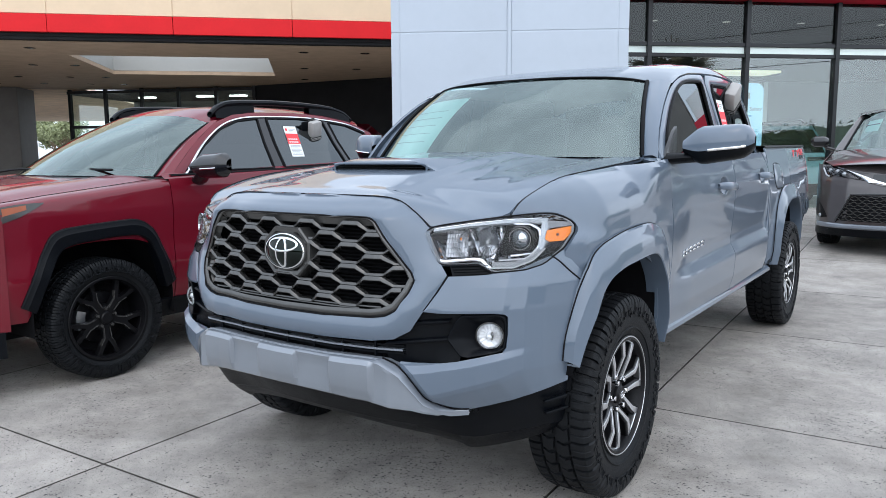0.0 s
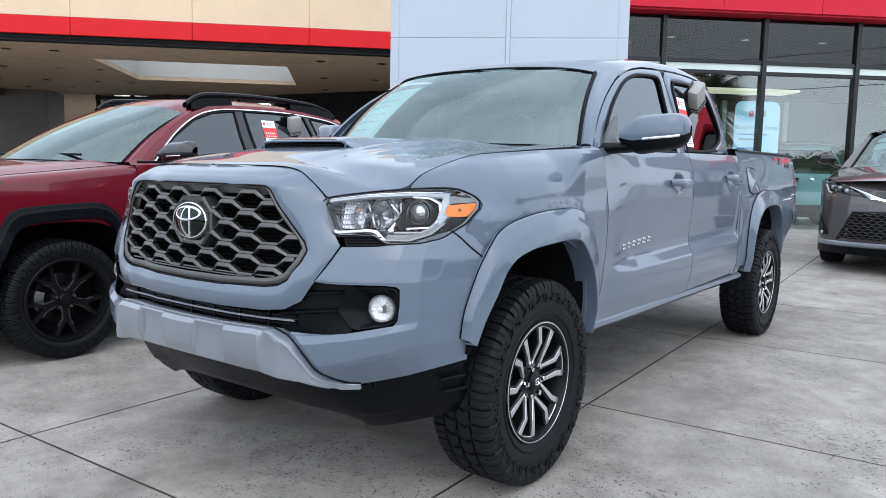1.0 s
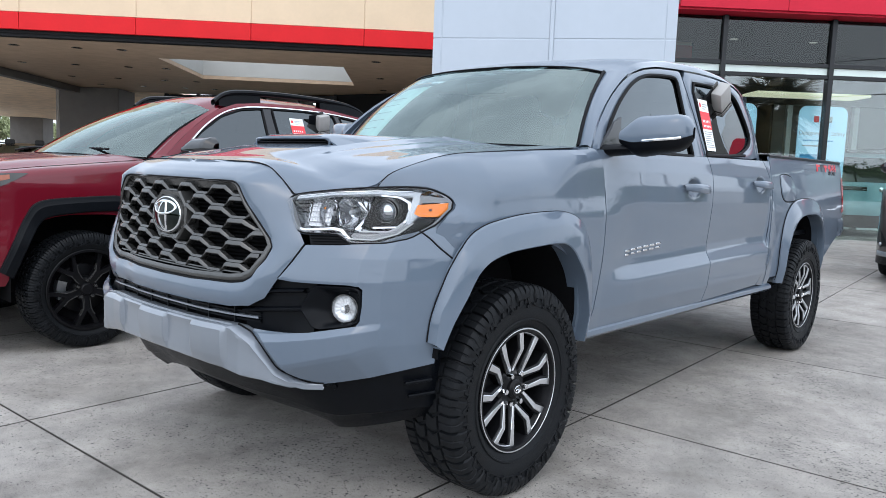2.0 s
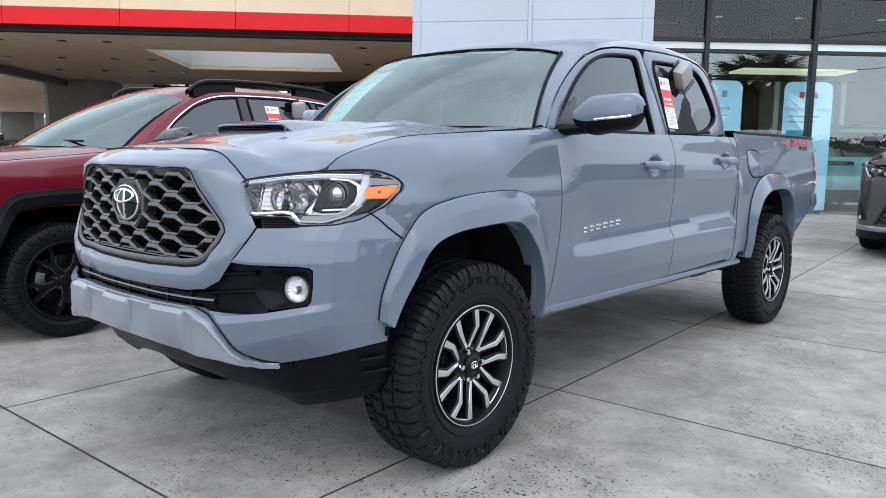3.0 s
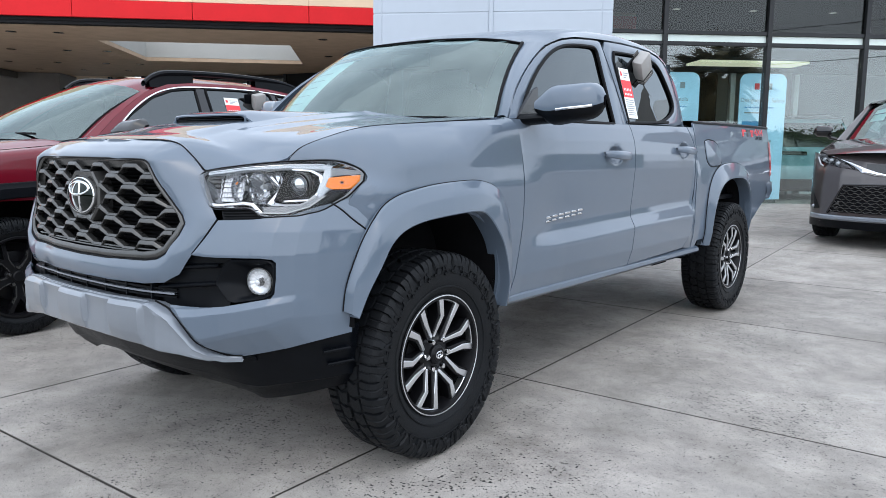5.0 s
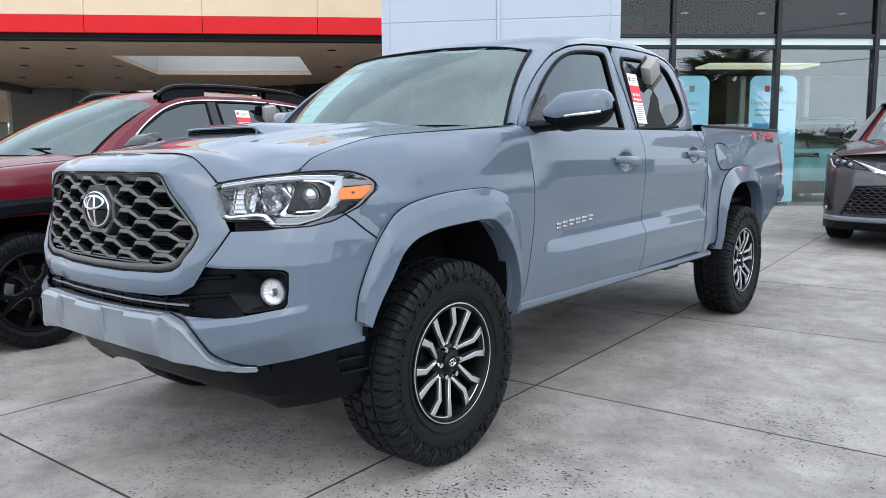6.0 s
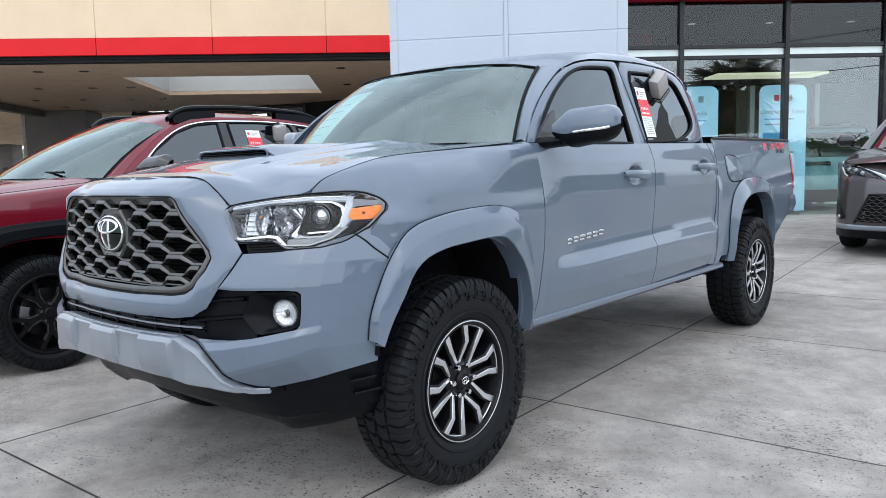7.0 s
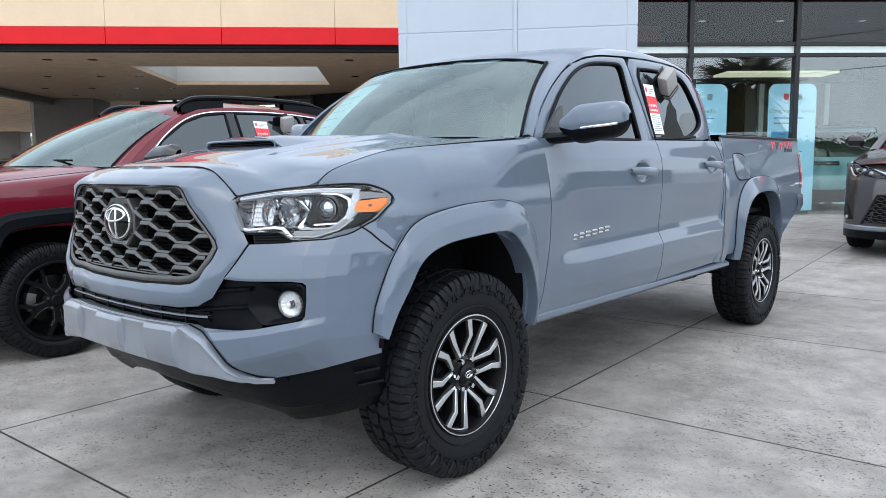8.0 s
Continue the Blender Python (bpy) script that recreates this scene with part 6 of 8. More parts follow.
# fuel door
fo = [(2.680, 1.180), (2.74, 1.190), (2.83, 1.186), (2.90, 1.168), (2.945, 1.120), (2.968, 1.062), (2.945, 1.032), (2.88, 1.024), (2.76, 1.026), (2.70, 1.06), (2.682, 1.11), (2.680, 1.180)]
fuel = grid([[side(0.012 * (1 - s) ** 0.6 + 0.004 if s < 1 else 0.0)(2.82 + (y - 2.82) * s, 1.105 + (z - 1.105) * s, 0) for y, z in [(p.x, p.z) for p in sample([(a, 0, b) for a, b in fo], 32)]] for s in (1.0, 0.96, 0.6, 0.02)], (1, 0, 0))
part("fuel_door", fuel, PAINT, truck)
part("fuel_gap", tube([side(0.0)(p.x, p.z, 0) for p in sample([(2.82 + (a - 2.82) * 1.03, 0, 1.105 + (b - 1.105) * 1.03) for a, b in fo], 40)], 0.003, n=5), "seal", truck)

# ---------- underbody ----------
part("underbody", box_bm(0, 1.62, 0.52, 1.30, 2.3, 0.10, bevel=0.03), "dark", truck)
for xx in (0.42, -0.42):
    part("chassis_rail", box_bm(xx, 1.8, 0.475, 0.09, 4.7, 0.12, bevel=0.01), "dark", truck)
part("front_tray", box_bm(0, -0.25, 0.46, 0.80, 0.75, 0.22, bevel=0.05), "dark", truck)
part("rear_tray", box_bm(0, 3.55, 0.56, 1.0, 1.5, 0.14, bevel=0.03), "dark", truck)
part("engine_block", box_bm(0, -0.1, 0.80, 1.1, 1.0, 0.45), "dark", truck)
for yy in (0.0, 3.236):
    part("axle", tube([(-0.72, yy, 0.385), (0.72, yy, 0.385)], 0.045, n=10), "dark", truck)
part("exhaust", tube([(-0.5, 1.0, 0.42), (-0.5, 2.6, 0.40)], 0.035, n=8), "steel", truck)
part("spring_hanger", box_bm(0.60, 2.52, 0.445, 0.08, 0.22, 0.10, bevel=0.02), "dark", truck)
for yy in (0.75, 1.6):
    part("hanger", box_bm(0.60, yy, 0.455, 0.10, 0.05, 0.05, bevel=0.01), "dark", truck)
for yy, xw, zw in ((-0.008, 0.759, 0.376), (3.220, 0.752, 0.394)):
    w1 = wheel(truck, xw, yy, zw, 0.376, 0.217, 0.231, 0.852, "split", 40)
    w2 = copy_thing(w1, Matrix.Translation((0, 2 * yy, 0)) @ Matrix.Rotation(radians(180), 4, "Z"))
    w2.parent = truck


# ---------- a red crossover beside the truck ----------
RED = Matrix.Translation((0.0995, -0.1225, 0.058)) @ Matrix.Scale(0.95, 4)


def crossover():
    X0, Y0 = -3.235, -0.12
    car = empty("crossover_car", "dark red crossover car with black wheel arches and roof rails", "car", m=RED @ Matrix.Translation((X0, Y0, 0)))
    HW = 0.925

    def sx(y, z):
        prof = table(z, [0.22, 0.35, 0.45, 0.60, 0.72, 0.80, 0.95, 1.08, 1.16, 1.22], [-0.09, -0.04, -0.015, 0.0, -0.012, -0.008, 0.0, -0.018, -0.045, -0.09])
        plan = table(y, [-0.95, -0.8, -0.66, -0.56, -0.42, -0.1, 0.5, 2.2, 2.9, 3.3, 3.55], [-0.42, -0.20, -0.085, -0.042, -0.018, 0.0, -0.012, -0.01, 0.0, -0.05, -0.16])
        return HW + prof + plan

    def hx2(y, z):
        return 0.845 - 0.42 * (z - 1.14) - 0.05 * smooth(1.9, 2.9, y)

    def sp(y, z, l=0.0):
        return Vector((sx(y, z) + l, y, z))

    def belt(y):
        return table(y, [-0.9, -0.5, 0.0, 0.45, 1.5, 2.8], [0.97, 1.03, 1.085, 1.125, 1.155, 1.20])
    AF, AR = dict(yc=0.0, zc=0.33, r=0.445, sz=1.0), dict(yc=2.69, zc=0.33, r=0.445, sz=1.0)

    def skin(y0, y1, nm, n=40):
        rows = []
        for i in range(n + 1):
            y = y0 + (y1 - y0) * i / n
            zb = 0.36
            for A in (AF, AR):
                d = abs(y - A["yc"])
                if d < A["r"]:
                    zb = max(zb, A["zc"] + (A["r"] ** 3 - d ** 3) ** (1 / 3))
            rows.append([sp(y, zb + (belt(y) - zb) * j / 18) for j in range(19)])
        return both(nm, grid(rows, (1, 0, 0)), "redpaint", car, thick=0.012)
    # front fender: up the side and over to the hood edge
    rows = []
    for i in range(61):
        y = -0.565 + 1.033 * i / 60
        zb = 0.36
        dd = abs(y - AF["yc"])
        if dd < AF["r"]:
            zb = max(zb, AF["zc"] + (AF["r"] ** 3 - dd ** 3) ** (1 / 3))
        ze = table(y, [-0.86, -0.6, -0.3, 0.0, 0.43], [0.965, 1.012, 1.052, 1.082, 1.126])
        xe = table(y, [-0.86, -0.7, -0.5, -0.2, 0.43], [0.62, 0.74, 0.80, 0.815, 0.80]) + 0.006
        z1 = ze - 0.05
        row = [sp(y, zb + (z1 - zb) * j / 14) for j in range(15)]
        p0, p2 = row[-1], Vector((xe, y, ze))
        p1 = Vector((p0.x - 0.006, y, ze - 0.004))
        for j in range(1, 7):
            t = j / 6
            row.append(p0 * (1 - t) ** 2 + p1 * 2 * t * (1 - t) + p2 * t * t)
        rows.append(row)
    both("front_fender", grid(rows, (1, 0, 0.3)), "redpaint", car, thick=0.012)
    tip = ribbon([(-0.566, 1.004), (-0.48, 1.016), (-0.40, 1.020), (-0.345, 1.020)], [(-0.566, 0.915), (-0.48, 0.945), (-0.40, 0.985), (-0.345, 1.016)], 4, lambda y, z, l: sp(y, z, 0.004), 4)
    both("lamp_tip", grid(tip, (1, 0, 0)), "gunmetal", car)
    both("side_signal", grid(ribbon([(-0.56, 0.995), (-0.44, 1.010)], [(-0.56, 0.955), (-0.44, 0.985)], 3, lambda y, z, l: sp(y, z, 0.007), 4), (1, 0, 0)), mat("dull_amber_reflector", (0.28, 0.075, 0.03), 0.25, vary=0.1, coat=0.6), car)
    skin(0.474, 1.462, "front_door")
    skin(1.468, 2.40, "rear_door")
    skin(2.406, 3.50, "rear_quarter", 50)
    # nose
    NXs, NYs = [0, 0.3, 0.55, 0.70, 0.80, 0.85, 0.885], [-1.02, -1.0, -0.95, -0.87, -0.77, -0.68, -0.56]

    def ny(x, z):
        return table(abs(x), NXs, NYs) + table(z, [0.25, 0.4, 0.6, 0.8, 0.95, 1.03], [0.05, 0.0, -0.01, 0.0, 0.05, 0.11]) * (1 - smooth(0.76, 0.885, abs(x)))
    P = [[Vector((x, ny(x, z), z)) for z in np.linspace(0.33, 0.965, 14)] for x in np.linspace(0, 0.885, 30)]
    whole("front_bumper", grid(P, (0.2, -1, 0)), "redpaint", car)
    P = [[Vector((x + 0.006, ny(x, z) - 0.012, z)) for z in np.linspace(0.19, 0.332, 6)] for x in np.linspace(0, 0.880, 26)]
    whole("lower_cladding", grid(P, (0.2, -1, 0)), "black_plastic", car, thick=0.02)
    P = [[Vector((x, ny(x, z) - 0.006, z)) for z in np.linspace(0.55, 0.86, 8)] for x in np.linspace(-0.45, 0.45, 16)]
    part("grille", grid(P, (0, -1, 0)), "black_plastic", car)
    # headlamp
    lo = [(0.56, 0.90), (0.62, 0.955), (0.76, 0.985), (0.885, 1.005), (0.86, 0.93), (0.80, 0.865), (0.68, 0.845), (0.56, 0.90)]

    def ring(s, d):
        return [Vector((0.73 + (x - 0.73) * s, ny(0.73 + (x - 0.73) * s, 0.93 + (z - 0.93) * s) - d, 0.93 + (z - 0.93) * s)) for x, z in lo]
    both("headlamp", grid([ring(1, 0.004), ring(0.9, 0.012), ring(0.5, 0.014), ring(0.02, 0.014)], (0.5, -1, 0)), "lens", car)
    both("lamp_housing", grid([ring(1, 0.002), ring(0.9, 0.004), ring(0.02, 0.004)], (0.5, -1, 0)), "gunmetal", car)
    both("lamp_reflector", grid([[Vector((x, ny(x, z) - 0.008, z)) for z in (0.885, 0.91, 0.945)] for x in np.linspace(0.60, 0.76, 6)], (0.5, -1, 0)), "chrome", car)
    both("turn_signal", grid([[Vector((x, ny(x, z) - 0.009, z)) for z in (0.94, 0.965, 0.985)] for x in np.linspace(0.76, 0.83, 6)], (0.5, -1, 0)), "amber", car)
    # hood
    rows = []
    for i in range(31):
        s = i / 30
        ye = -0.86 + 1.26 * s
        xe = table(ye, [-0.86, -0.7, -0.5, -0.2, 0.4], [0.62, 0.74, 0.80, 0.815, 0.80])
        ze = table(ye, [-0.86, -0.6, -0.3, 0.0, 0.4], [0.965, 1.015, 1.055, 1.085, 1.125])
        yc = -1.0 + 1.06 * s
        zc = table(yc, [-1.0, -0.8, -0.4, 0.06], [0.97, 1.03, 1.10, 1.145])
        row = []
        for j in range(19):
            t = j / 18
            z = zc + (ze - zc) * t ** 2.6
            z += 0.016 * smooth(0.62, 0.72, t) * (1 - smooth(0.86, 1.0, t))
            row.append(Vector((xe * t, yc + (ye - yc) * t ** 2, z)))
        rows.append(row)
    whole("hood", grid(rows, (0, 0, 1)), "redpaint", car)
    # black wheel arches, angular
    for A, nm in ((AF, "front_arch"), (AR, "rear_arch")):
        o0 = rounded([(A["yc"] + y, z) for y, z in ((-0.500, 0.450), (-0.395, 0.704), (-0.325, 0.842), (-0.265, 0.866), (-0.125, 0.880), (0.05, 0.889), (0.19, 0.894), (0.262, 0.868), (0.335, 0.806), (0.400, 0.66), (0.466, 0.480))], 1)
        i0 = rounded([(A["yc"] + y, z) for y, z in ((-0.428, 0.405), (-0.364, 0.574), (-0.290, 0.728), (-0.240, 0.764), (-0.138, 0.780), (0.04, 0.794), (0.200, 0.792), (0.235, 0.778), (0.285, 0.742), (0.335, 0.62), (0.388, 0.440))], 1)
        rows = []
        for (a, b) in zip(sample([(y, 0, z) for y, z in o0], 48, False), sample([(y, 0, z) for y, z in i0], 48, False)):
            row = []
            for t, l in ((0, -0.005), (0, 0.010), (0.06, 0.016), (0.30, 0.022), (0.36, 0.026), (0.92, 0.030), (1, 0.022), (1, -0.06)):
                y, z = a.x + (b.x - a.x) * t, a.z + (b.z - a.z) * t
                row.append(sp(y, z, l))
            rows.append(row)
        both(nm, grid(rows, (1, 0, 0)), "black_plastic", car, angle=25)
        P = []
        for i in range(21):
            y, z = arch(a=-8 + 196 * i / 20, **A)
            P.append([Vector((xx, y, z)) for xx in (0.90, 0.60, 0.50)])
        both("wheel_housing", grid(P), "dark", car)
        both("inner_wall", grid([[Vector((0.5, A["yc"] + d, z)) for z in (0.2, 0.9)] for d in (-0.45, 0.45)], (1, 0, 0)), "dark", car)
    P = [[sp(y, z, 0.012) for z in (0.235, 0.29, 0.33, 0.355)] for y in np.linspace(0.37, 2.31, 16)]
    both("sill_cladding", grid(P, (1, 0, 0)), "black_plastic", car, thick=0.02)
    # windows
    W = [[(0.64, 1.165), (0.84, 1.335), (1.03, 1.460), (1.20, 1.520), (1.40, 1.545), (1.40, 1.36), (1.42, 1.175)],
         [(1.53, 1.178), (1.50, 1.36), (1.49, 1.550), (1.80, 1.558), (2.10, 1.548), (2.16, 1.36), (2.24, 1.20)],
         [(2.31, 1.21), (2.22, 1.38), (2.17, 1.543), (2.40, 1.520), (2.62, 1.46), (2.70, 1.37), (2.66, 1.26)]]
    hp = lambda y, z, l=0.0: Vector((hx2(y, z) + l, y, z))
    for k, w in enumerate(W):
        cy, cz = sum(p[0] for p in w) / len(w), sum(p[1] for p in w) / len(w)
        both("side_window", grid([[hp(cy + (y - cy) * s, cz + (z - cz) * s, 0.0) for y, z in w + w[:1]] for s in (1.0, 0.5, 0.01)], (1, 0, 0.3)), "tint", car)
        both("window_seal", tube([hp(p.x, p.z, 0.003) for p in sample([(y, 0, z) for y, z in w + w[:1]], 60, False)], 0.010, n=5), "seal", car)
    o = [(0.50, 1.128), (0.76, 1.345), (0.99, 1.500), (1.18, 1.565), (1.40, 1.590), (1.80, 1.603), (2.12, 1.592), (2.45, 1.555), (2.72, 1.47), (2.82, 1.36), (2.80, 1.20)]
    i_ = [(0.64, 1.160), (0.84, 1.338), (1.03, 1.464), (1.20, 1.524), (1.40, 1.549), (1.80, 1.560), (2.10, 1.550), (2.40, 1.522), (2.62, 1.464), (2.70, 1.37), (2.66, 1.22)]
    both("door_frames", grid(ribbon(o, i_, 4, lambda y, z, l: hp(y, z, l), 6, 0.004), (1, 0, 0.3)), "redpaint", car, thick=0.01)
    both("centre_pillar", grid([[hp(1.41, 1.17), hp(1.40, 1.36), hp(1.40, 1.55)], [hp(1.53, 1.17), hp(1.50, 1.36), hp(1.49, 1.555)]], (1, 0, 0)), "gloss_black", car)
    both("quarter_pillar", grid([[hp(2.24, 1.2, 0.004), hp(2.16, 1.36, 0.004), hp(2.10, 1.548, 0.004)], [hp(2.31, 1.21, 0.004), hp(2.22, 1.38, 0.004), hp(2.17, 1.543, 0.004)]], (1, 0, 0)), "gloss_black", car)
    ch = [(0.625, 1.148), (0.83, 1.345), (1.02, 1.472), (1.19, 1.532), (1.40, 1.557), (1.80, 1.568), (2.10, 1.558), (2.41, 1.53), (2.63, 1.47)]
    both("chrome_trim", tube([hp(p.x, p.z, 0.008) for p in sample([(y, 0, z) for y, z in ch], 50)], 0.0075, n=5), "chrome", car, "thin chrome window trim")
    both("belt_trim", tube([hp(p.x, p.z, 0.012) for p in sample([(0.50, 0, 1.145), (1.4, 0, 1.165), (2.7, 0, 1.205)], 30)], 0.010, n=5), "seal", car)
    P = [[sp(y, belt(y)), Vector((hx2(y, belt(y) + 0.02) + 0.02, y, belt(y) + 0.012)), Vector((hx2(y, belt(y) + 0.035), y, belt(y) + 0.035))] for y in np.linspace(0.44, 2.85, 30)]
    both("shoulder", grid(P, (0.6, 0, 1)), "redpaint", car)
    # roof
    rows = []
    for i in range(31):
        s = i / 30
        ye = 1.02 + 1.55 * s
        ze = table(ye, [0.72, 0.98, 1.18, 1.40, 1.80, 2.12, 2.45, 2.75], [1.345, 1.50, 1.565, 1.59, 1.603, 1.592, 1.555, 1.47])
        xe = hx2(ye, ze)
        yc = 0.86 + 2.0 * s
        zc = table(yc, [0.86, 1.1, 1.5, 2.0, 2.5, 2.9], [1.565, 1.63, 1.665, 1.665, 1.64, 1.60])
        rows.append([Vector((xe * t, yc + (ye - yc) * t ** 2.2, zc + (ze - zc) * t ** 3)) for t in [j / 18 for j in range(19)]])
    # windscreen and pillars
    B = sample([(0, 0.06, 1.15), (0.3, 0.10, 1.15), (0.6, 0.25, 1.145), (0.765, 0.45, 1.14)], 14)
    T = sample([(0, 0.88, 1.565), (0.3, 0.90, 1.56), (0.5, 0.95, 1.54), (0.61, 1.01, 1.50)], 14)
    lip = sample([tuple(p) for p in T] + [(0.655, 1.03, 1.495), tuple(rows[0][-1])], 18)
    first = [p.copy() for p in rows[0]]
    for i, row in enumerate(rows):
        f = (1 - i / 30) ** 6
        for j, p in enumerate(row):
            row[j] = p + (lip[j] - first[j]) * f
    whole("roof", grid(rows, (0, 0, 1)), "redpaint", car)
    P = [[a.lerp(b, k / 8) + Vector((0, -0.02, 0.02)) * math.sin(math.pi * k / 8) for k in range(9)] for a, b in zip(B, T)]
    whole("windscreen", grid(P, (0, -1, 0.6)), "glass", car)
    D = sample([(hx2(y, z), y, z) for y, z in [(0.50, 1.128), (0.76, 1.345), (0.99, 1.50), (1.03, 1.52)]], 8)
    both("pillar", grid([[a, a.lerp(b, 0.5) + Vector((0.01, -0.012, 0.012)), b] for a, b in zip(P[-1], D)], (1, -0.5, 0.4)), "redpaint", car, thick=0.01)
    both("pillar_trim", tube([p + Vector((0.002, -0.003, 0.003)) for p in P[-1]], 0.008, n=5), "seal", car)
    whole("cowl", grid([[a + Vector((0, d, h)) for d, h in ((0.02, -0.004), (-0.06, -0.012), (-0.07, -0.05))] for a in B], (0, 0, 1)), "black_plastic", car)
    for s_ in (-1, 1):
        a = [Vector((0.35 * s_ - 0.25, 0.09 + 0.05 * (s_ > 0), 1.160)), Vector((0.35 * s_ + 0.25, 0.16 + 0.10 * (s_ > 0), 1.185))]
        part("wiper", tube(sample([a[0], a[0].lerp(a[1], 0.5) + Vector((0, 0, 0.012)), a[1]], 10), 0.008, n=5), "seal", car)
    # roof rails
    rail = []
    for p in sample([(0, 1.02, 1.575), (0, 1.10, 1.635), (0, 1.25, 1.667), (0, 1.7, 1.685), (0, 2.2, 1.675), (0, 2.42, 1.640), (0, 2.52, 1.585)], 40):
        xx = 0.615 - 0.02 * smooth(1.9, 2.5, p.y)
        rail.append([Vector((xx + 0.030 * math.cos(q), p.y, p.z - 0.012 + 0.022 * math.sin(q))) for q in [2 * math.pi * k / 8 for k in range(9)]])
    both("roof_rail", grid(rail), "black_plastic", car)
    for ya, yb in ((1.06, 1.42), (2.00, 2.49)):
        P = []
        for y in np.linspace(ya, yb, 10):
            zt = table(y, [1.02, 1.10, 1.25, 1.7, 2.2, 2.42, 2.52], [1.560, 1.620, 1.652, 1.670, 1.660, 1.625, 1.570])
            P.append([Vector((0.60 + d, y, z)) for d, z in ((-0.03, 1.54), (-0.025, zt), (0.025, zt), (0.035, 1.54))])
        both("rail_foot", grid(P, (0, 0, 1)), "black_plastic", car)
    # wing mirror
    mi = empty_part("wing_mirror", car)
    rows = []
    for i in range(15):
        t = i / 14
        x = 0.92 + 0.275 * t
        hz_ = 0.080 * smooth(-0.25, 0.25, t) * (1 - 0.6 * smooth(0.82, 1.05, t))
        dy = 0.10 * (1 - 0.7 * smooth(0.82, 1.06, t))
        rows.append([Vector((x, 0.70 + 0.02 * t - dy * abs(math.sin(q)) ** 0.8, 1.200 + 0.012 * t + hz_ * math.cos(q))) for q in [math.pi * k / 12 for k in range(13)]])
    b = grid(rows, (0, -1, 0))
    a1 = part("mirror_shell", b, "gloss_black", mi)
    part("mirror_glass", grid([[r[0], (r[0] + r[12]) / 2, r[12]] for r in rows], (0, 1, 0)), "chrome", mi)
    part("signal_strip", tube([r[7] + Vector((0, -0.004, 0)) for r in rows[5:13]], 0.006, n=5), "chrome", mi)
    arm = [[c + Vector((0, 0.06 * math.cos(q), 0.036 * math.sin(q))) for q in [2 * math.pi * k / 10 for k in range(11)]] for c in [Vector((0.85, 0.70, 1.10)), Vector((0.90, 0.70, 1.115)), Vector((0.96, 0.69, 1.16))]]
    part("mirror_arm", grid(arm), "gloss_black", mi)
    # handles, inner walls, cabin
    for yy in (1.30, 2.24):
        both("door_handle", grid([[Vector((sx(yy, 1.0) + 0.03 * (1 - abs(t) ** 3) + 0.004 + 0.008 * math.sin(q), yy + 0.1 * t, 1.0 + 0.013 * math.cos(q))) for q in [2 * math.pi * k / 10 for k in range(11)]] for t in np.linspace(-1, 1, 13)]), "redpaint", car)
    both("inner_panel", grid([[Vector((sx(y, z) - 0.03, y, z)) for z in (0.4, 0.8, 1.08)] for y in np.linspace(0.46, 3.4, 20)], (1, 0, 0)), "dark", car)
    part("underbody", box_bm(0, 1.2, 0.42, 1.1, 4.1, 0.32, bevel=0.05), "dark", car)
    part("dashboard", box_bm(0, 0.55, 1.02, 1.45, 0.5, 0.2, bevel=0.06), "dash", car)
    for xx in (0.36, -0.36):
        part("seat_back", box_bm(0, 0, 0, 0.5, 0.15, 0.62, m=Matrix.Translation((xx, 1.42, 1.05)) @ Matrix.Rotation(radians(-14), 4, "X"), bevel=0.05), "interior", car)
        part("headrest", box_bm(xx, 1.51, 1.42, 0.26, 0.1, 0.17, bevel=0.04), "interior", car)
    part("rear_seat", box_bm(0, 2.25, 1.0, 1.25, 0.2, 0.6, bevel=0.05), "interior", car)
    part("rear_view_mirror", box_bm(0, 0.98, 1.49, 0.22, 0.03, 0.06, bevel=0.01), "dash", car)
    P = [[Vector((x, y, 0.36 + 0.8 * t)) for x, y in ((0, 3.62), (0.5, 3.60), (0.78, 3.52), (0.86, 3.40))] for t in np.linspace(0, 1, 6)]
    whole("tail_panel", grid(P, (0, 1, 0)), "redpaint", car)
    whole("tail_glass", grid([[Vector((0, 3.55, 1.16)), Vector((0, 2.95, 1.58))], [Vector((0.72, 3.40, 1.16)), Vector((0.58, 2.80, 1.55))]], (0, 1, 0.5)), "tint", car)
    both("tail_lamp", grid([[sp(y, z, 0.006) for z in (0.98, 1.05, 1.12)] for y in np.linspace(3.1, 3.48, 6)], (1, 0.4, 0)), "red_lamp", car)
    for yy in (0.0, 2.69):
        w1 = wheel(car, 0.80, yy, 0.302, 0.363, 0.250, 0.232, 0.878, "five", 64)
        w2 = copy_thing(w1, Matrix.Translation((0, 2 * yy, 0)) @ Matrix.Rotation(radians(180), 4, "Z"))
        w2.parent = car
    return car


crossover()


# ---------- ground: concrete slabs with sawn joints ----------
ground = tagged(part("ground", box_bm(0, 0, -0.32, 900, 900, 0.6), "joint"), "weathered light grey concrete paving with open joints", "ground", kind="structure")
TH = radians(2.5)
ca, sa = math.cos(TH), math.sin(TH)
LX, LY, GAP = 1.684, 1.852, 0.0032


def ground_z(y):
    return 0.018 * smooth(0.9, 2.8, y) + 0.102 * smooth(4.6, 8.2, y)

slab_me = None
far_bm = bmesh.new()


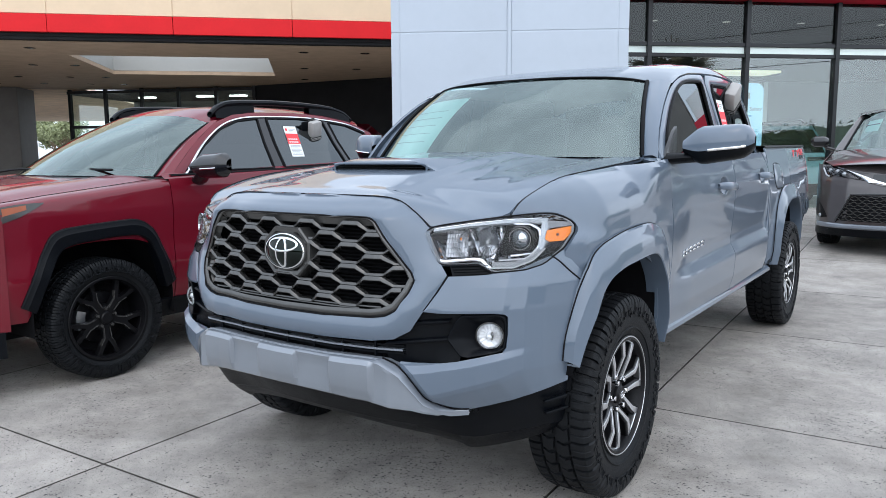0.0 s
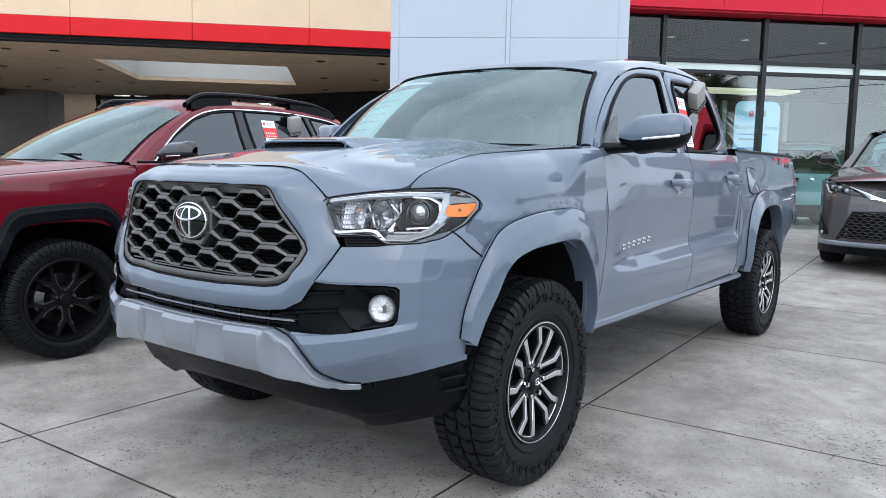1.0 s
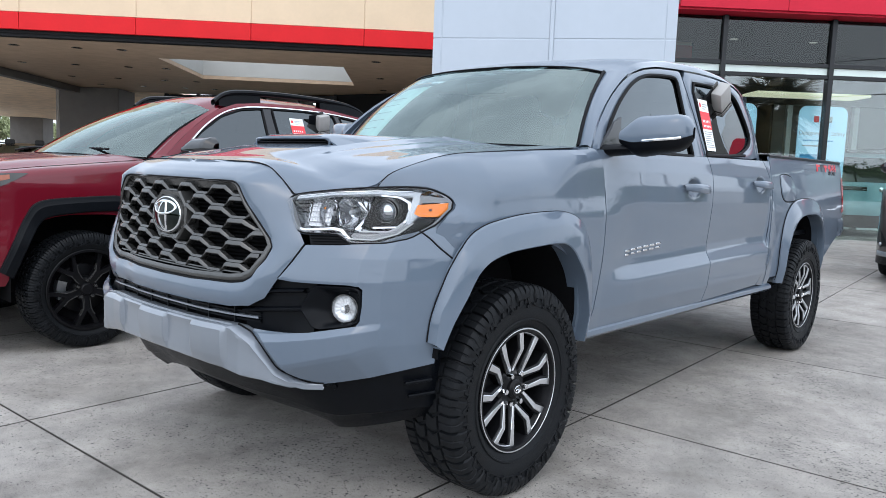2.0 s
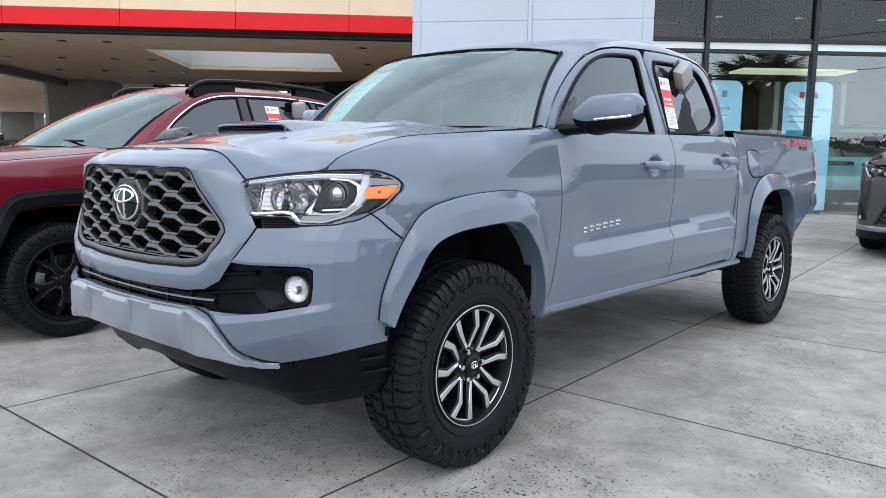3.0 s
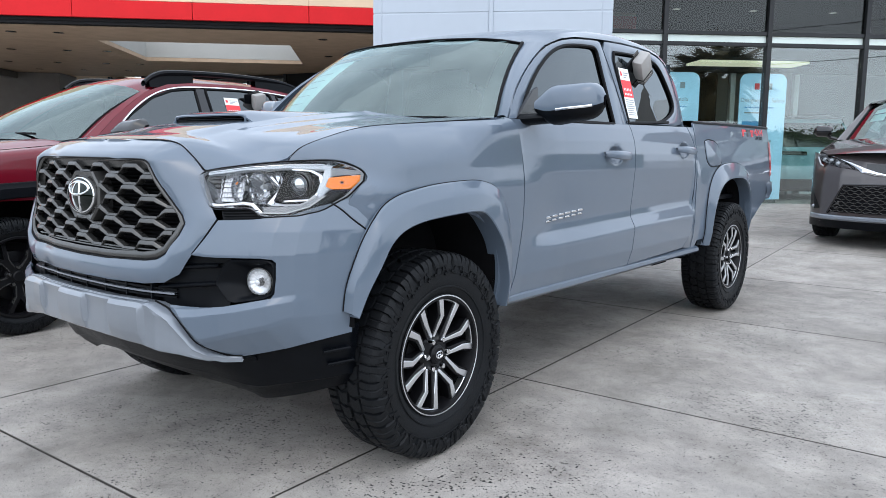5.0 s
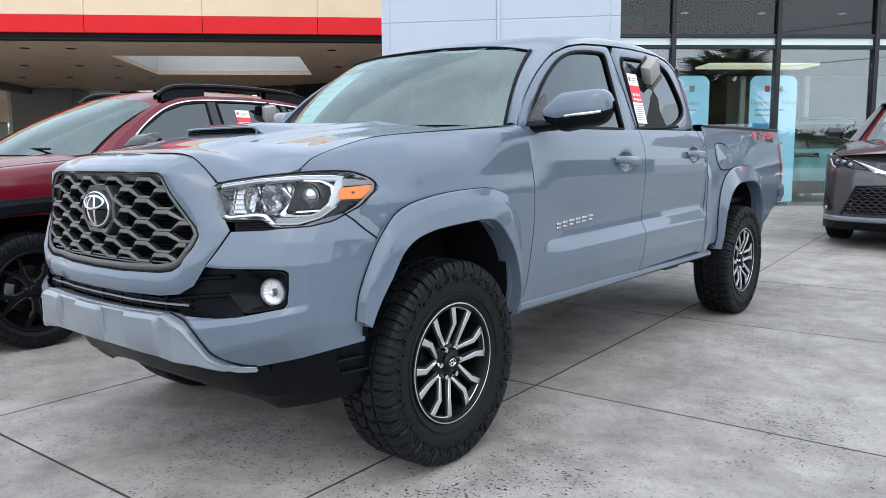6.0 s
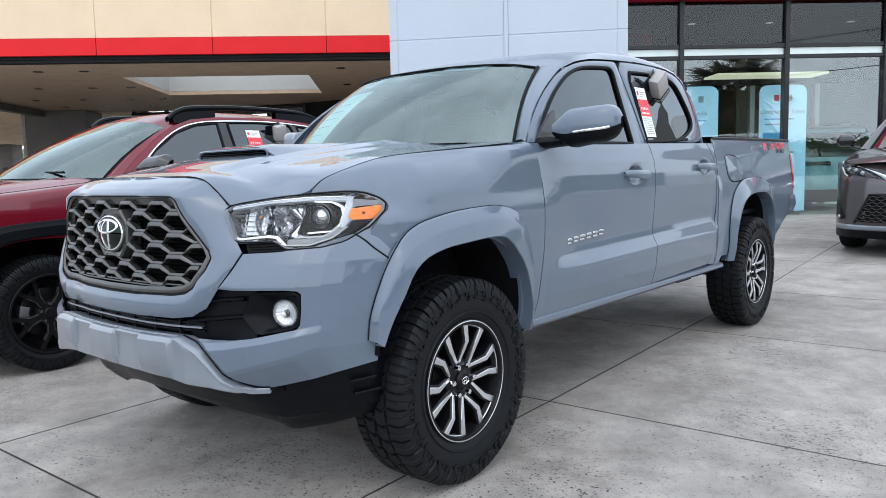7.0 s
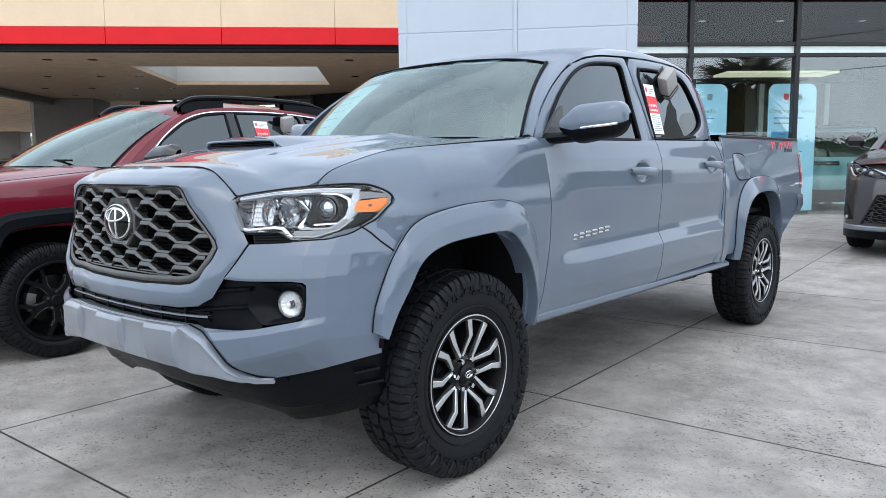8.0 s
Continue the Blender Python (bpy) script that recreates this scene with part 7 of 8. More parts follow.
def slab_bm(bm, m, lx, ly, sub=1):
    x, y, b = lx / 2 - GAP, ly / 2 - GAP, 0.0022
    top = [bm.verts.new(m @ Vector((px * (x - b), py * (y - b), 0))) for px, py in ((-1, -1), (1, -1), (1, 1), (-1, 1))]
    mid = [bm.verts.new(m @ Vector((px * x, py * y, -b))) for px, py in ((-1, -1), (1, -1), (1, 1), (-1, 1))]
    low = [bm.verts.new(m @ Vector((px * x, py * y, -0.018))) for px, py in ((-1, -1), (1, -1), (1, 1), (-1, 1))]
    bm.faces.new(top)
    for a, c in ((top, mid), (mid, low)):
        for k in range(4):
            bm.faces.new((c[k], c[(k + 1) % 4], a[(k + 1) % 4], a[k])).material_index = 1


for i in range(-9, 10):
    for j in range(-8, 12):
        px, py = (i - 0.5) * LX, (j - 0.5) * LY
        m = Matrix.Translation((0.592 + px * ca - py * sa, 0.964 + px * sa + py * ca, 0)) @ Matrix.Rotation(TH, 4, "Z")
        yc = m.translation.y
        za, zb = ground_z(yc - LY / 2), ground_z(yc + LY / 2)
        m.translation.z = (za + zb) / 2
        m = m @ Matrix.Rotation(math.atan((zb - za) / LY), 4, "X")
        if -6 <= i <= 5 and -5 <= j <= 9:
            if slab_me is None:
                b = bmesh.new()
                slab_bm(b, Matrix.Identity(4), LX, LY)
                slab_me = bpy.data.meshes.new("slab")
                b.to_mesh(slab_me)
                b.free()
                slab_me.materials.append(M["concrete"])
                slab_me.materials.append(M["joint"])
            s = new("slab", slab_me)
            s.parent = ground
            s.matrix_basis = m
        else:
            slab_bm(far_bm, m, LX, LY)
fsl = tagged(part("far_slabs", far_bm, "concrete", ground), kind="stuff")
fsl.data.materials.append(M["joint"])
b = bmesh.new()
rnd = random.Random(3)
for (xa, ya), (xb, yb), wd in (((0.600, 5.385), (0.740, 5.250), 0.016), ((0.790, 5.190), (0.925, 5.010), 0.030)):
    L_, R_ = [], []
    for i in range(10):
        f = i / 9
        x, y, w = xa + (xb - xa) * f, ya + (yb - ya) * f, wd * math.sin(math.pi * (0.08 + 0.84 * f)) * rnd.uniform(0.6, 1.3)
        z = ground_z(y) + 0.004
        L_.append((x - w, y + rnd.uniform(-0.01, 0.01), z))
        R_.append((x + w, y + rnd.uniform(-0.01, 0.01), z + 0.001))
    add_grid(b, [L_, R_], (0, 0, 1))
part("spall", b, "joint", ground, "dark broken strip in the concrete")
far = bmesh.new()
for cx, cy, w, d in ((0, -215, 860, 400), (0, 221, 860, 394), (-223, 3, 414, 36), (223, 3, 414, 36)):
    box_bm(cx, cy, -0.021, w, d, 0.03, far)
part("far_paving", far, "concrete", ground)


# ---------- canopy with cream and red fascia ----------
def basis(ox, oy, deg):
    a = radians(deg)
    return Matrix(((math.cos(a), -math.sin(a), 0, ox), (math.sin(a), math.cos(a), 0, oy), (0, 0, 1, 0), (0, 0, 0, 1)))


CB = basis(-11.55, 7.10, 45)
canopy = empty("canopy_building", "drive-through canopy with cream panels above a red fascia band", "canopy")


def bx(name, s0, s1, d0, d1, z0, z1, material, parent, label="", m=CB, bevel=0.0):
    return part(name, box_bm((s0 + s1) / 2, (d0 + d1) / 2, (z0 + z1) / 2, s1 - s0, d1 - d0, z1 - z0, m=m, bevel=bevel), material, parent, label, angle=12)


for k in range(-8, 4):
    s0 = k * 2.385
    bx("cream_panel", s0 + 0.006, s0 + 2.379, 0.0, 0.06, 4.085, 5.60, "cream", canopy, bevel=0.006)
    bx("red_panel", s0 + 0.005, s0 + 2.380, -0.03, 0.06, 3.725, 4.075, "red_band", canopy, bevel=0.008)
    bx("joint_cover", s0 - 0.012, s0 + 0.012, 0.015, 0.05, 4.085, 5.60, "cream", canopy)
bx("fascia_core", -19.1, 9.6, 0.07, 0.35, 3.66, 5.6, "black_wall", canopy)
bx("reveal", -19.1, 9.6, 0.10, 0.34, 3.60, 3.72, "black_wall", canopy)
bx("roof_deck", -19.1, 9.6, 0.3, 2.54, 4.4, 4.6, "grey_wall", canopy)
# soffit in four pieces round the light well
# the two outer pieces take the paler tint that holds the bounced light
for s0, s1, d0, d1, mt in ((-8.3, 9.6, 0.3, 2.55, "soffit"), (-8.3, -2.75, 2.55, 6.63, "soffit"), (1.75, 9.6, 2.55, 6.63, "soffit"), (-8.3, 9.6, 6.63, 12.0, "soffit"), (-12.5, -8.3, 0.3, 12.0, "lit_soffit"), (-23, -5, 12.0, 37, "lit_soffit")):
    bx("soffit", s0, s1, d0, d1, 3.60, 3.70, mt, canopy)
for s0, s1, d0, d1 in ((-2.75, 1.75, 6.63, 6.70), (-2.75, 1.75, 2.48, 2.55), (-2.82, -2.75, 2.48, 6.70), (1.75, 1.82, 2.48, 6.70)):
    bx("light_well", s0, s1, d0, d1, 3.705, 5.2, "well", canopy)
bx("beam", -8.5, -8.2, 0.3, 12.2, 3.38, 3.598, "column", canopy)
for s in (-7.0, -5.6, -4.2, -3.2, 2.6, 4.0):
    for d in (1.4, 4.6, 7.6, 9.8):
        if -2.9 < s < 1.9 and 2.4 < d < 6.8:
            continue
        part("downlight", revolve([(0.0005, 0.0), (0.09, 0.0), (0.11, -0.012), (0.12, 0.0)], 20, CB @ Matrix.Translation((s, d, 3.594)) @ Matrix.Rotation(radians(180), 4, "X")), "gunmetal", canopy)
bx("column", -8.9, -6.85, 11.0, 12.6, 0.0, 3.599, "column", canopy, bevel=0.02)
bx("column", -22.6, -20.5, 34.5, 36.0, 0.0, 3.599, "column", canopy, bevel=0.02)
# thin slab that makes one side of the column paler than the rest
bx("column_facing", -9.02, -8.905, 11.0, 12.6, 0.0, 3.599, "grey_wall", canopy)
# storefront under the canopy and a dark wall
SB = basis(-24.1, 11.8, 24.7)
store = empty("storefront", "glazed storefront with dark frames under the canopy", "storefront")
for k in range(6):
    s = 6.9 * k / 5
    bx("post", s - 0.05, s + 0.05, -0.06, 0.06, 0, 3.598, "mullion", store, m=SB)
for z in (0.05, 2.3, 3.5):
    bx("rail", 0, 6.9, -0.05, 0.05, z - 0.05, z + 0.05, "mullion", store, m=SB)
bx("glazing", 0, 6.9, -0.008, 0.008, 0.1, 3.5, "shopglass", store, m=SB)
bx("back_wall", -0.2, 7.2, 4.2, 4.3, 0, 3.598, "grey_wall", store, m=SB)
bx("inner_floor", -0.2, 7.2, 0.1, 4.2, 0.002, 0.01, "showroom_floor", store, m=SB)
bx("inner_ceiling", -0.2, 7.2, 0.1, 4.2, 3.45, 3.55, "ceiling_dark", store, m=SB)
for s in (1.6, 3.9, 5.2):
    bx("ceiling_lamp", s, s + 0.6, 1.65, 1.85, 3.40, 3.449, "lamp_glow", store, m=SB)
DW = basis(-17.8, 14.7, 8)
tagged(bx("wall_dark", 0, 14.0, 0.0, 0.2, 0, 3.598, "black_wall", None, m=DW), "dark painted wall under the canopy", "wall", kind="structure")

# ---------- white entrance tower ----------
TB = basis(-2.514, 5.037, 31)
tower = empty("entrance_tower", "white metal panel entrance tower with raised seams", "tower")
bx("core", -1.355, 1.345, 0.005, 2.2, 0, 6.0, "white_panel", tower, m=TB)
for s0, s1 in ((-1.36, -1.265), (-1.255, -0.025), (0.025, 1.225), (1.235, 1.35)):
    for z0, z1 in ((0.0, 1.38), (1.395, 2.648), (2.662, 3.92), (3.935, 6.0)):
        bx("panel", s0, s1, 0.0, 0.03, z0, z1, "white_panel", tower, m=TB, bevel=0.004)
bx("seam", -0.022, 0.022, -0.012, 0.02, 0, 6.0, "white_panel", tower, m=TB, bevel=0.003)

# ---------- showroom ----------
WBs = basis(-1.82, 13.25, 43)
room = empty("showroom", "glass-fronted showroom with black mullions and crimson fascia", "showroom")
posts = [-4.0, -2.04, 0.0, 1.94, 3.9, 5.86, 7.82, 9.78, 11.4, 13.0]
for s in posts:
    bx("mullion", s - 0.045, s + 0.045, -0.08, 0.08, 0, 4.21, "mullion", room, m=WBs, bevel=0.006)
for a, b in zip(posts, posts[1:]):
    for z in (0.06, 3.16, 3.365):
        bx("transom", a + 0.046, b - 0.046, -0.055, 0.055, z - 0.035 - 0.025 * (z < 1), z + 0.035, "mullion", room, m=WBs, bevel=0.004)
    for z0, z1, mt in ((0.10, 3.12, "shopglass"), (3.405, 4.20, "clerestory"), (3.2, 3.325, "spandrel")):
        bx("pane", a + 0.046, b - 0.046, -0.006, 0.006, z0, z1, mt, room, m=WBs)
for k in range(-2, 6):
    bx("fascia_panel", k * 1.96 + 0.9, k * 1.96 + 2.853, -0.42, -0.36, 4.25, 4.64 if k < 4 else 6.2, "red_fascia2" if k < 4 else "column", room, m=WBs, bevel=0.006)
bx("parapet", -3.9, 8.7, -0.30, 0.1, 4.645, 5.35, "white_trim", room, m=WBs)
bx("fascia_soffit", -3.9, 13.0, -0.36, 0.1, 4.215, 4.30, "red_fascia2", room, m=WBs)
bx("roof_slab", -3.9, 13.0, 0.1, 8.0, 4.25, 4.5, "grey_wall", room, m=WBs)
bx("ceiling", -3.9, 13.0, 0.1, 8.0, 4.15, 4.24, "ceiling_dark", room, m=WBs)
bx("bulkhead", -3.7, 12.8, 3.35, 3.5, 3.0, 4.14, "ceiling_dark", room, m=WBs)
bx("light_panel", -0.7, 1.7, 1.45, 2.2, 3.0, 3.05, "showroom_light", room, m=WBs, bevel=0.01)
bx("rear_wall", -3.9, 13.0, 5.6, 5.8, 0, 4.14, "showroom_wall", room, m=WBs)
bx("floor_tiles", -3.9, 13.0, 0.1, 5.6, 0.002, 0.012, "showroom_floor", room, m=WBs)
bx("side_wall", 12.8, 13.0, 0.1, 5.6, 0.012, 4.14, "showroom_wall", room, m=WBs)
bx("side_wall", -3.9, -3.7, 0.1, 5.6, 0.012, 4.14, "showroom_wall", room, m=WBs)
for s in (-2.9, -1.1, 0.6, 2.4, 4.4):
    part("downlight", revolve([(0.0005, 0.0), (0.06, 0.0), (0.08, -0.01), (0.09, 0.0)], 20, WBs @ Matrix.Translation((s, 1.9, 4.145)) @ Matrix.Rotation(radians(180), 4, "X")), "lamp_dim", room)


# ---------- other cars ----------
def people_carrier(name, label, paint, m, hw, length, roof_z, hood_z0, minivan=True):
    """A car seen from its nose: nose at local -y, ground at z = 0."""
    car = empty(name, label, "car", m=m)
    k = hw / 0.985
    XS = [0, 0.35, 0.60, 0.78, 0.90, 0.97, 0.985]
    YS = [-0.98, -0.955, -0.88, -0.76, -0.60, -0.42, -0.22]

    def ny(x, z):
        return table(abs(x) / k, XS, YS) + table(z, [0.12, 0.25, 0.45, 0.65, 0.80, 0.95, 1.05], [0.06, -0.01, 0.0, 0.02, 0.05, 0.15, 0.30]) * (1 - 0.85 * smooth(0.80, 0.96, abs(x) / k))

    def q(x, z, d=0.0):
        return Vector((x * k, ny(x * k, z) - d, z))
    ztop = lambda x: table(abs(x), [0, 0.5, 0.8, 0.985], [hood_z0, hood_z0 - 0.005, hood_z0 - 0.01, hood_z0 + 0.02])
    P = [[q(x, 0.20 + (ztop(x) - 0.20) * j / 16) for j in range(17)] for x in np.linspace(0, 0.985, 36)]
    whole("front_bumper", grid(P, (0.2, -1, 0)), paint, car)
    # flanks
    bl = lambda y: table(y, [-0.3, 0.4, 2.0, 4.0], [hood_z0 + 0.03, hood_z0 + 0.15, hood_z0 + 0.22, hood_z0 + 0.26])
    rows = []
    for i in range(50):
        y = -0.24 + (length - 1.0) * i / 49
        zb = 0.22
        for yc in (0.0, length * 0.59):
            d = abs(y - yc)
            if d < 0.39:
                zb = max(zb, 0.33 + (0.39 ** 3 - d ** 3) ** (1 / 3))
        rows.append([Vector((hw - 0.10 * (t - 0.45) ** 2 - 0.02, y, zb + (bl(y) - zb) * t)) for t in np.linspace(0, 1, 10)])
    both("body_side", grid(rows, (1, 0, 0)), paint, car, thick=0.01)
    for yc in (0.0, length * 0.59):
        both("wheel_housing", grid([[Vector((xx, yc + 0.39 * math.cos(a), 0.33 + 0.39 * math.sin(a))) for xx in (hw - 0.03, hw - 0.4)] for a in [math.pi * i / 12 for i in range(13)]]), "dark", car)
    # hood
    rows = []
    for i in range(21):
        s = i / 20
        ye, xe = table(s, [0, 0.3, 1], [-0.62, -0.35, 0.42]), table(s, [0, 0.3, 1], [0.78, 0.90, 0.90]) * k
        ze = table(s, [0, 0.3, 1], [hood_z0 - 0.008, hood_z0 + 0.035, hood_z0 + 0.16])
        yc, zc = -0.93 + 1.0 * s, hood_z0 + 0.02 + 0.18 * s ** 0.8
        rows.append([Vector((xe * t, yc + (ye - yc) * t ** 2, zc + (ze - zc) * t ** 2.5)) for t in [j / 12 for j in range(13)]])
    whole("hood", grid(rows, (0, 0, 1)), paint, car)
    zb = hood_z0 + 0.19
    B = sample([(0, 0.10, zb), (0.45 * k, 0.20, zb), (0.80 * k, 0.46, zb - 0.02)], 12)
    T = sample([(0, 1.00, roof_z - 0.08), (0.40 * k, 1.04, roof_z - 0.09), (0.66 * k, 1.16, roof_z - 0.15)], 12)
    P = [[a.lerp(b, t / 6) for t in range(7)] for a, b in zip(B, T)]
    whole("windscreen", grid(P, (0, -1, 0.6)), "glass", car)
    both("windscreen_seal", tube([p + Vector((0, -0.004, 0.004)) for p in P[-1]], 0.012, n=5), "seal", car)
    whole("cowl", grid([[a + Vector((0, d, h)) for d, h in ((0.02, -0.003), (-0.06, -0.012), (-0.08, -0.06))] for a in B], (0, 0, 1)), "black_plastic", car)
    top_e = lambda y: Vector((table(y, [1.1, 1.5, 3.0, length - 1.2], [0.70, 0.74, 0.75, 0.68]) * k, y, table(y, [1.1, 1.6, 3.0, length - 1.2], [roof_z - 0.14, roof_z - 0.07, roof_z - 0.06, roof_z - 0.14])))
    rows = []
    for i in range(17):
        s = i / 16
        y = 1.14 + (length - 2.4) * s
        e = top_e(y)
        yc = y - 0.14 * (1 - s)
        zc = roof_z - 0.075 * (1 - smooth(0, 0.25, s)) - 0.03 * smooth(0.8, 1, s)
        rows.append([Vector((e.x * t, yc + (y - yc) * t ** 2, zc + (e.z - zc) * t ** 3)) for t in [j / 10 for j in range(11)]])
    whole("roof", grid(rows, (0, 0, 1)), paint, car)
    dl = sample([(0.90 * k, 0.40, hood_z0 + 0.17), (0.80 * k, 0.85, roof_z - 0.33), (0.71 * k, 1.16, roof_z - 0.14)], 6)
    both("pillar", grid([[a, a.lerp(b, 0.5) + Vector((0.012, -0.01, 0.01)), b] for a, b in zip(P[-1], dl)], (1, -0.5, 0.3)), paint, car)
    P2 = []
    for y in np.linspace(0.55, length - 1.15, 16):
        lo = Vector((hw - 0.06, y, bl(y) + 0.01))
        hi = top_e(max(y, 1.1)) if y > 1.1 else dl[0].lerp(dl[-1], (y - 0.40) / 0.76)
        P2.append([lo, lo.lerp(hi, 0.5) + Vector((0.012, 0, 0)), hi])
    both("side_glass", grid(P2, (1, 0, 0.3)), "tint", car)
    part("tail", box_bm(0, length - 1.1, 0.75, hw * 1.8, 0.2, 1.0, bevel=0.06), paint, car)
    part("tail_window", box_bm(0, length - 1.22, roof_z - 0.32, hw * 1.4, 0.05, 0.42), "gloss_black", car)
    part("cabin_tub", box_bm(0, length * 0.33, 0.62, hw * 1.8, length * 0.58, 0.3, bevel=0.05), "dark", car)
    part("dashboard", box_bm(0, 0.60, hood_z0 + 0.05, hw * 1.6, 0.5, 0.16, bevel=0.05), "dash", car)
    for xx in (-0.38, 0.38):
        part("seat_back", box_bm(xx, 1.65, 1.08, 0.48, 0.16, 0.62, bevel=0.05), "interior", car)
        part("headrest", box_bm(xx, 1.70, 1.47, 0.25, 0.10, 0.17, bevel=0.04), "interior", car)
    part("rear_view_mirror", box_bm(0, 1.0, roof_z - 0.17, 0.22, 0.03, 0.06, bevel=0.01), "dash", car)
    # headlamps: slim, swept back
    if minivan:
        lo = [(0.40, 0.815), (0.56, 0.905), (0.72, 0.965), (0.86, 0.995), (0.90, 0.975), (0.86, 0.90), (0.80, 0.845), (0.76, 0.872), (0.62, 0.845), (0.40, 0.815)]
    else:
        lo = [(0.40, 0.93), (0.55, 0.975), (0.75, 0.985), (0.90, 0.965), (0.88, 0.925), (0.75, 0.90), (0.55, 0.90), (0.40, 0.93)]
    cx, cz = sum(p[0] for p in lo[:-1]) / (len(lo) - 1), sum(p[1] for p in lo[:-1]) / (len(lo) - 1)
    ring = lambda s, d: [q(cx + (x - cx) * s, cz + (z - cz) * s, d) for x, z in lo]
    both("headlamp", grid([ring(1, 0.006), ring(0.85, 0.016), ring(0.4, 0.018), ring(0.02, 0.018)], (0.4, -1, 0)), "lens", car)
    both("lamp_housing", grid([ring(1, 0.003), ring(0.9, 0.008), ring(0.02, 0.008)], (0.4, -1, 0)), "gloss_black", car)
    for xx, zz in ((0.80, 0.925), (0.72, 0.915), (0.64, 0.885)):
        both("lamp_unit", revolve([(0.0005, 0.012), (0.018, 0.009), (0.026, 0.0)], 14, Matrix.Translation(q(xx, zz if minivan else 0.94, 0.006)) @ Matrix.Rotation(radians(90), 4, "X")), "lamp_silver", car)
    if minivan:
        both("light_strip", tube([q(x, z, 0.014) for x, z in ((0.885, 0.955), (0.845, 0.875), (0.80, 0.855))], 0.009, n=5), "lamp_white", car)
        # chrome blades from the lamps to the badge
        up = [(0.10, 0.775), (0.22, 0.80), (0.36, 0.845), (0.50, 0.905), (0.66, 0.955), (0.80, 0.990)]
        dn = [(0.10, 0.760), (0.24, 0.765), (0.38, 0.800), (0.46, 0.855), (0.62, 0.935), (0.80, 0.982)]
        both("chrome_blade", grid(ribbon(up, dn, 4, lambda x, z, l: q(x, z, 0.012 + l), 6, 0.008), (0.2, -1, 0.2)), "chrome", car, "chrome blade above the grille")
        part("badge_panel", grid([[q(x, z, 0.008) for z in (0.79, 0.84, 0.89)] for x in np.linspace(-0.34, 0.34, 9)], (0, -1, 0)), "gloss_black", car)
        # wide trapezoid grille of hexagonal mesh
        part("grille_backing", grid([[q((0.68 - 0.15 * t) * u, 0.36 + 0.29 * t, 0.006) for t in np.linspace(0, 1, 5)] for u in np.linspace(-1, 1, 17)], (0, -1, 0)), "dark", car)
        gm = empty_part("grille_mesh", car)
        for r in range(9):
            z0 = 0.375 + r * 0.032
            w = 0.68 - 0.15 * (z0 - 0.36) / 0.29
            pts = []
            for i in range(49):
                x = -w + 2 * w * i / 48
                ph = (x / 0.085 + 0.5 * (r % 2)) % 1
                pts.append(q(x, z0 + 0.009 * max(-1, min(1, (abs(2 * ph - 1) * 2 - 1) * 2)), 0.014))
            part("mesh_bar", tube(pts, 0.0055, n=4), "gunmetal", gm)
        both("grille_edge", tube([q(0.70, 0.345, 0.012), q(0.62, 0.50, 0.012), q(0.545, 0.66, 0.012), q(0.30, 0.668, 0.012), q(0, 0.67, 0.012)], 0.012, n=6), "gloss_black", car)
        whole("lower_lip", grid([[q(x, z, d) for z, d in ((0.325, 0.012), (0.31, 0.03), (0.285, 0.03), (0.27, 0.01))] for x in np.linspace(0, 0.93, 20)], (0.1, -1, 0)), "skid", car, "silver lower lip")
        whole("air_dam", grid([[q(x, z, 0.008) for z in (0.265, 0.23, 0.18)] for x in np.linspace(0, 0.95, 20)], (0.1, -1, 0)), "black_plastic", car)
        both("fog_pocket", grid(ribbon([(0.94, 0.62), (0.955, 0.50), (0.95, 0.40), (0.90, 0.37)], [(0.90, 0.56), (0.84, 0.47), (0.80, 0.40), (0.80, 0.385)], 3, lambda x, z, l: q(x, z, 0.006), 4), (0.3, -1, 0)), "black_plastic", car)
        both("fog_lamp", revolve([(0.0005, 0.016), (0.016, 0.013), (0.024, 0.0)], 14, Matrix.Translation(q(0.885, 0.40, 0.006)) @ Matrix.Rotation(radians(90), 4, "X")), "lamp_silver", car)
        part("price_sheet", grid([[P[i][j] * 0.985 + Vector((0, 0.025, 0.008)) for j in (3, 4, 5)] for i in (7, 8, 9, 10)], (0, -1, 0.6)), "paper", car).matrix_basis = Matrix.Diagonal((-1, 1, 1, 1))
        part("sheet_line", tube([Vector((-p.x, p.y - 0.01, p.z)) for p in [P[7][4], P[10][4]]], 0.006, n=4), "ink", car)
    else:
        part("grille_panel", grid([[q(x, z, 0.008) for z in (0.50, 0.65, 0.80)] for x in np.linspace(-0.5, 0.5, 9)], (0, -1, 0)), "gloss_black", car)
        part("chrome_bar", tube([q(x, 0.89, 0.016) for x in np.linspace(-0.42, 0.42, 9)], 0.014, n=5), "chrome", car)
        both("bumper_chrome", tube([q(x, 0.45, 0.016) for x in np.linspace(0.55, 0.92, 7)], 0.014, n=5), "chrome", car)
        whole("air_dam", grid([[q(x, z, 0.008) for z in (0.50, 0.34, 0.18)] for x in np.linspace(0, 0.95, 20)], (0.1, -1, 0)), "black_plastic", car)
        both("roof_rail", tube([(0.66 * k, y, z) for y, z in ((1.2, roof_z - 0.08), (1.35, roof_z + 0.0), (3.0, roof_z + 0.01), (3.2, roof_z - 0.06))], 0.02, n=6), "black_plastic", car)
    rows = []
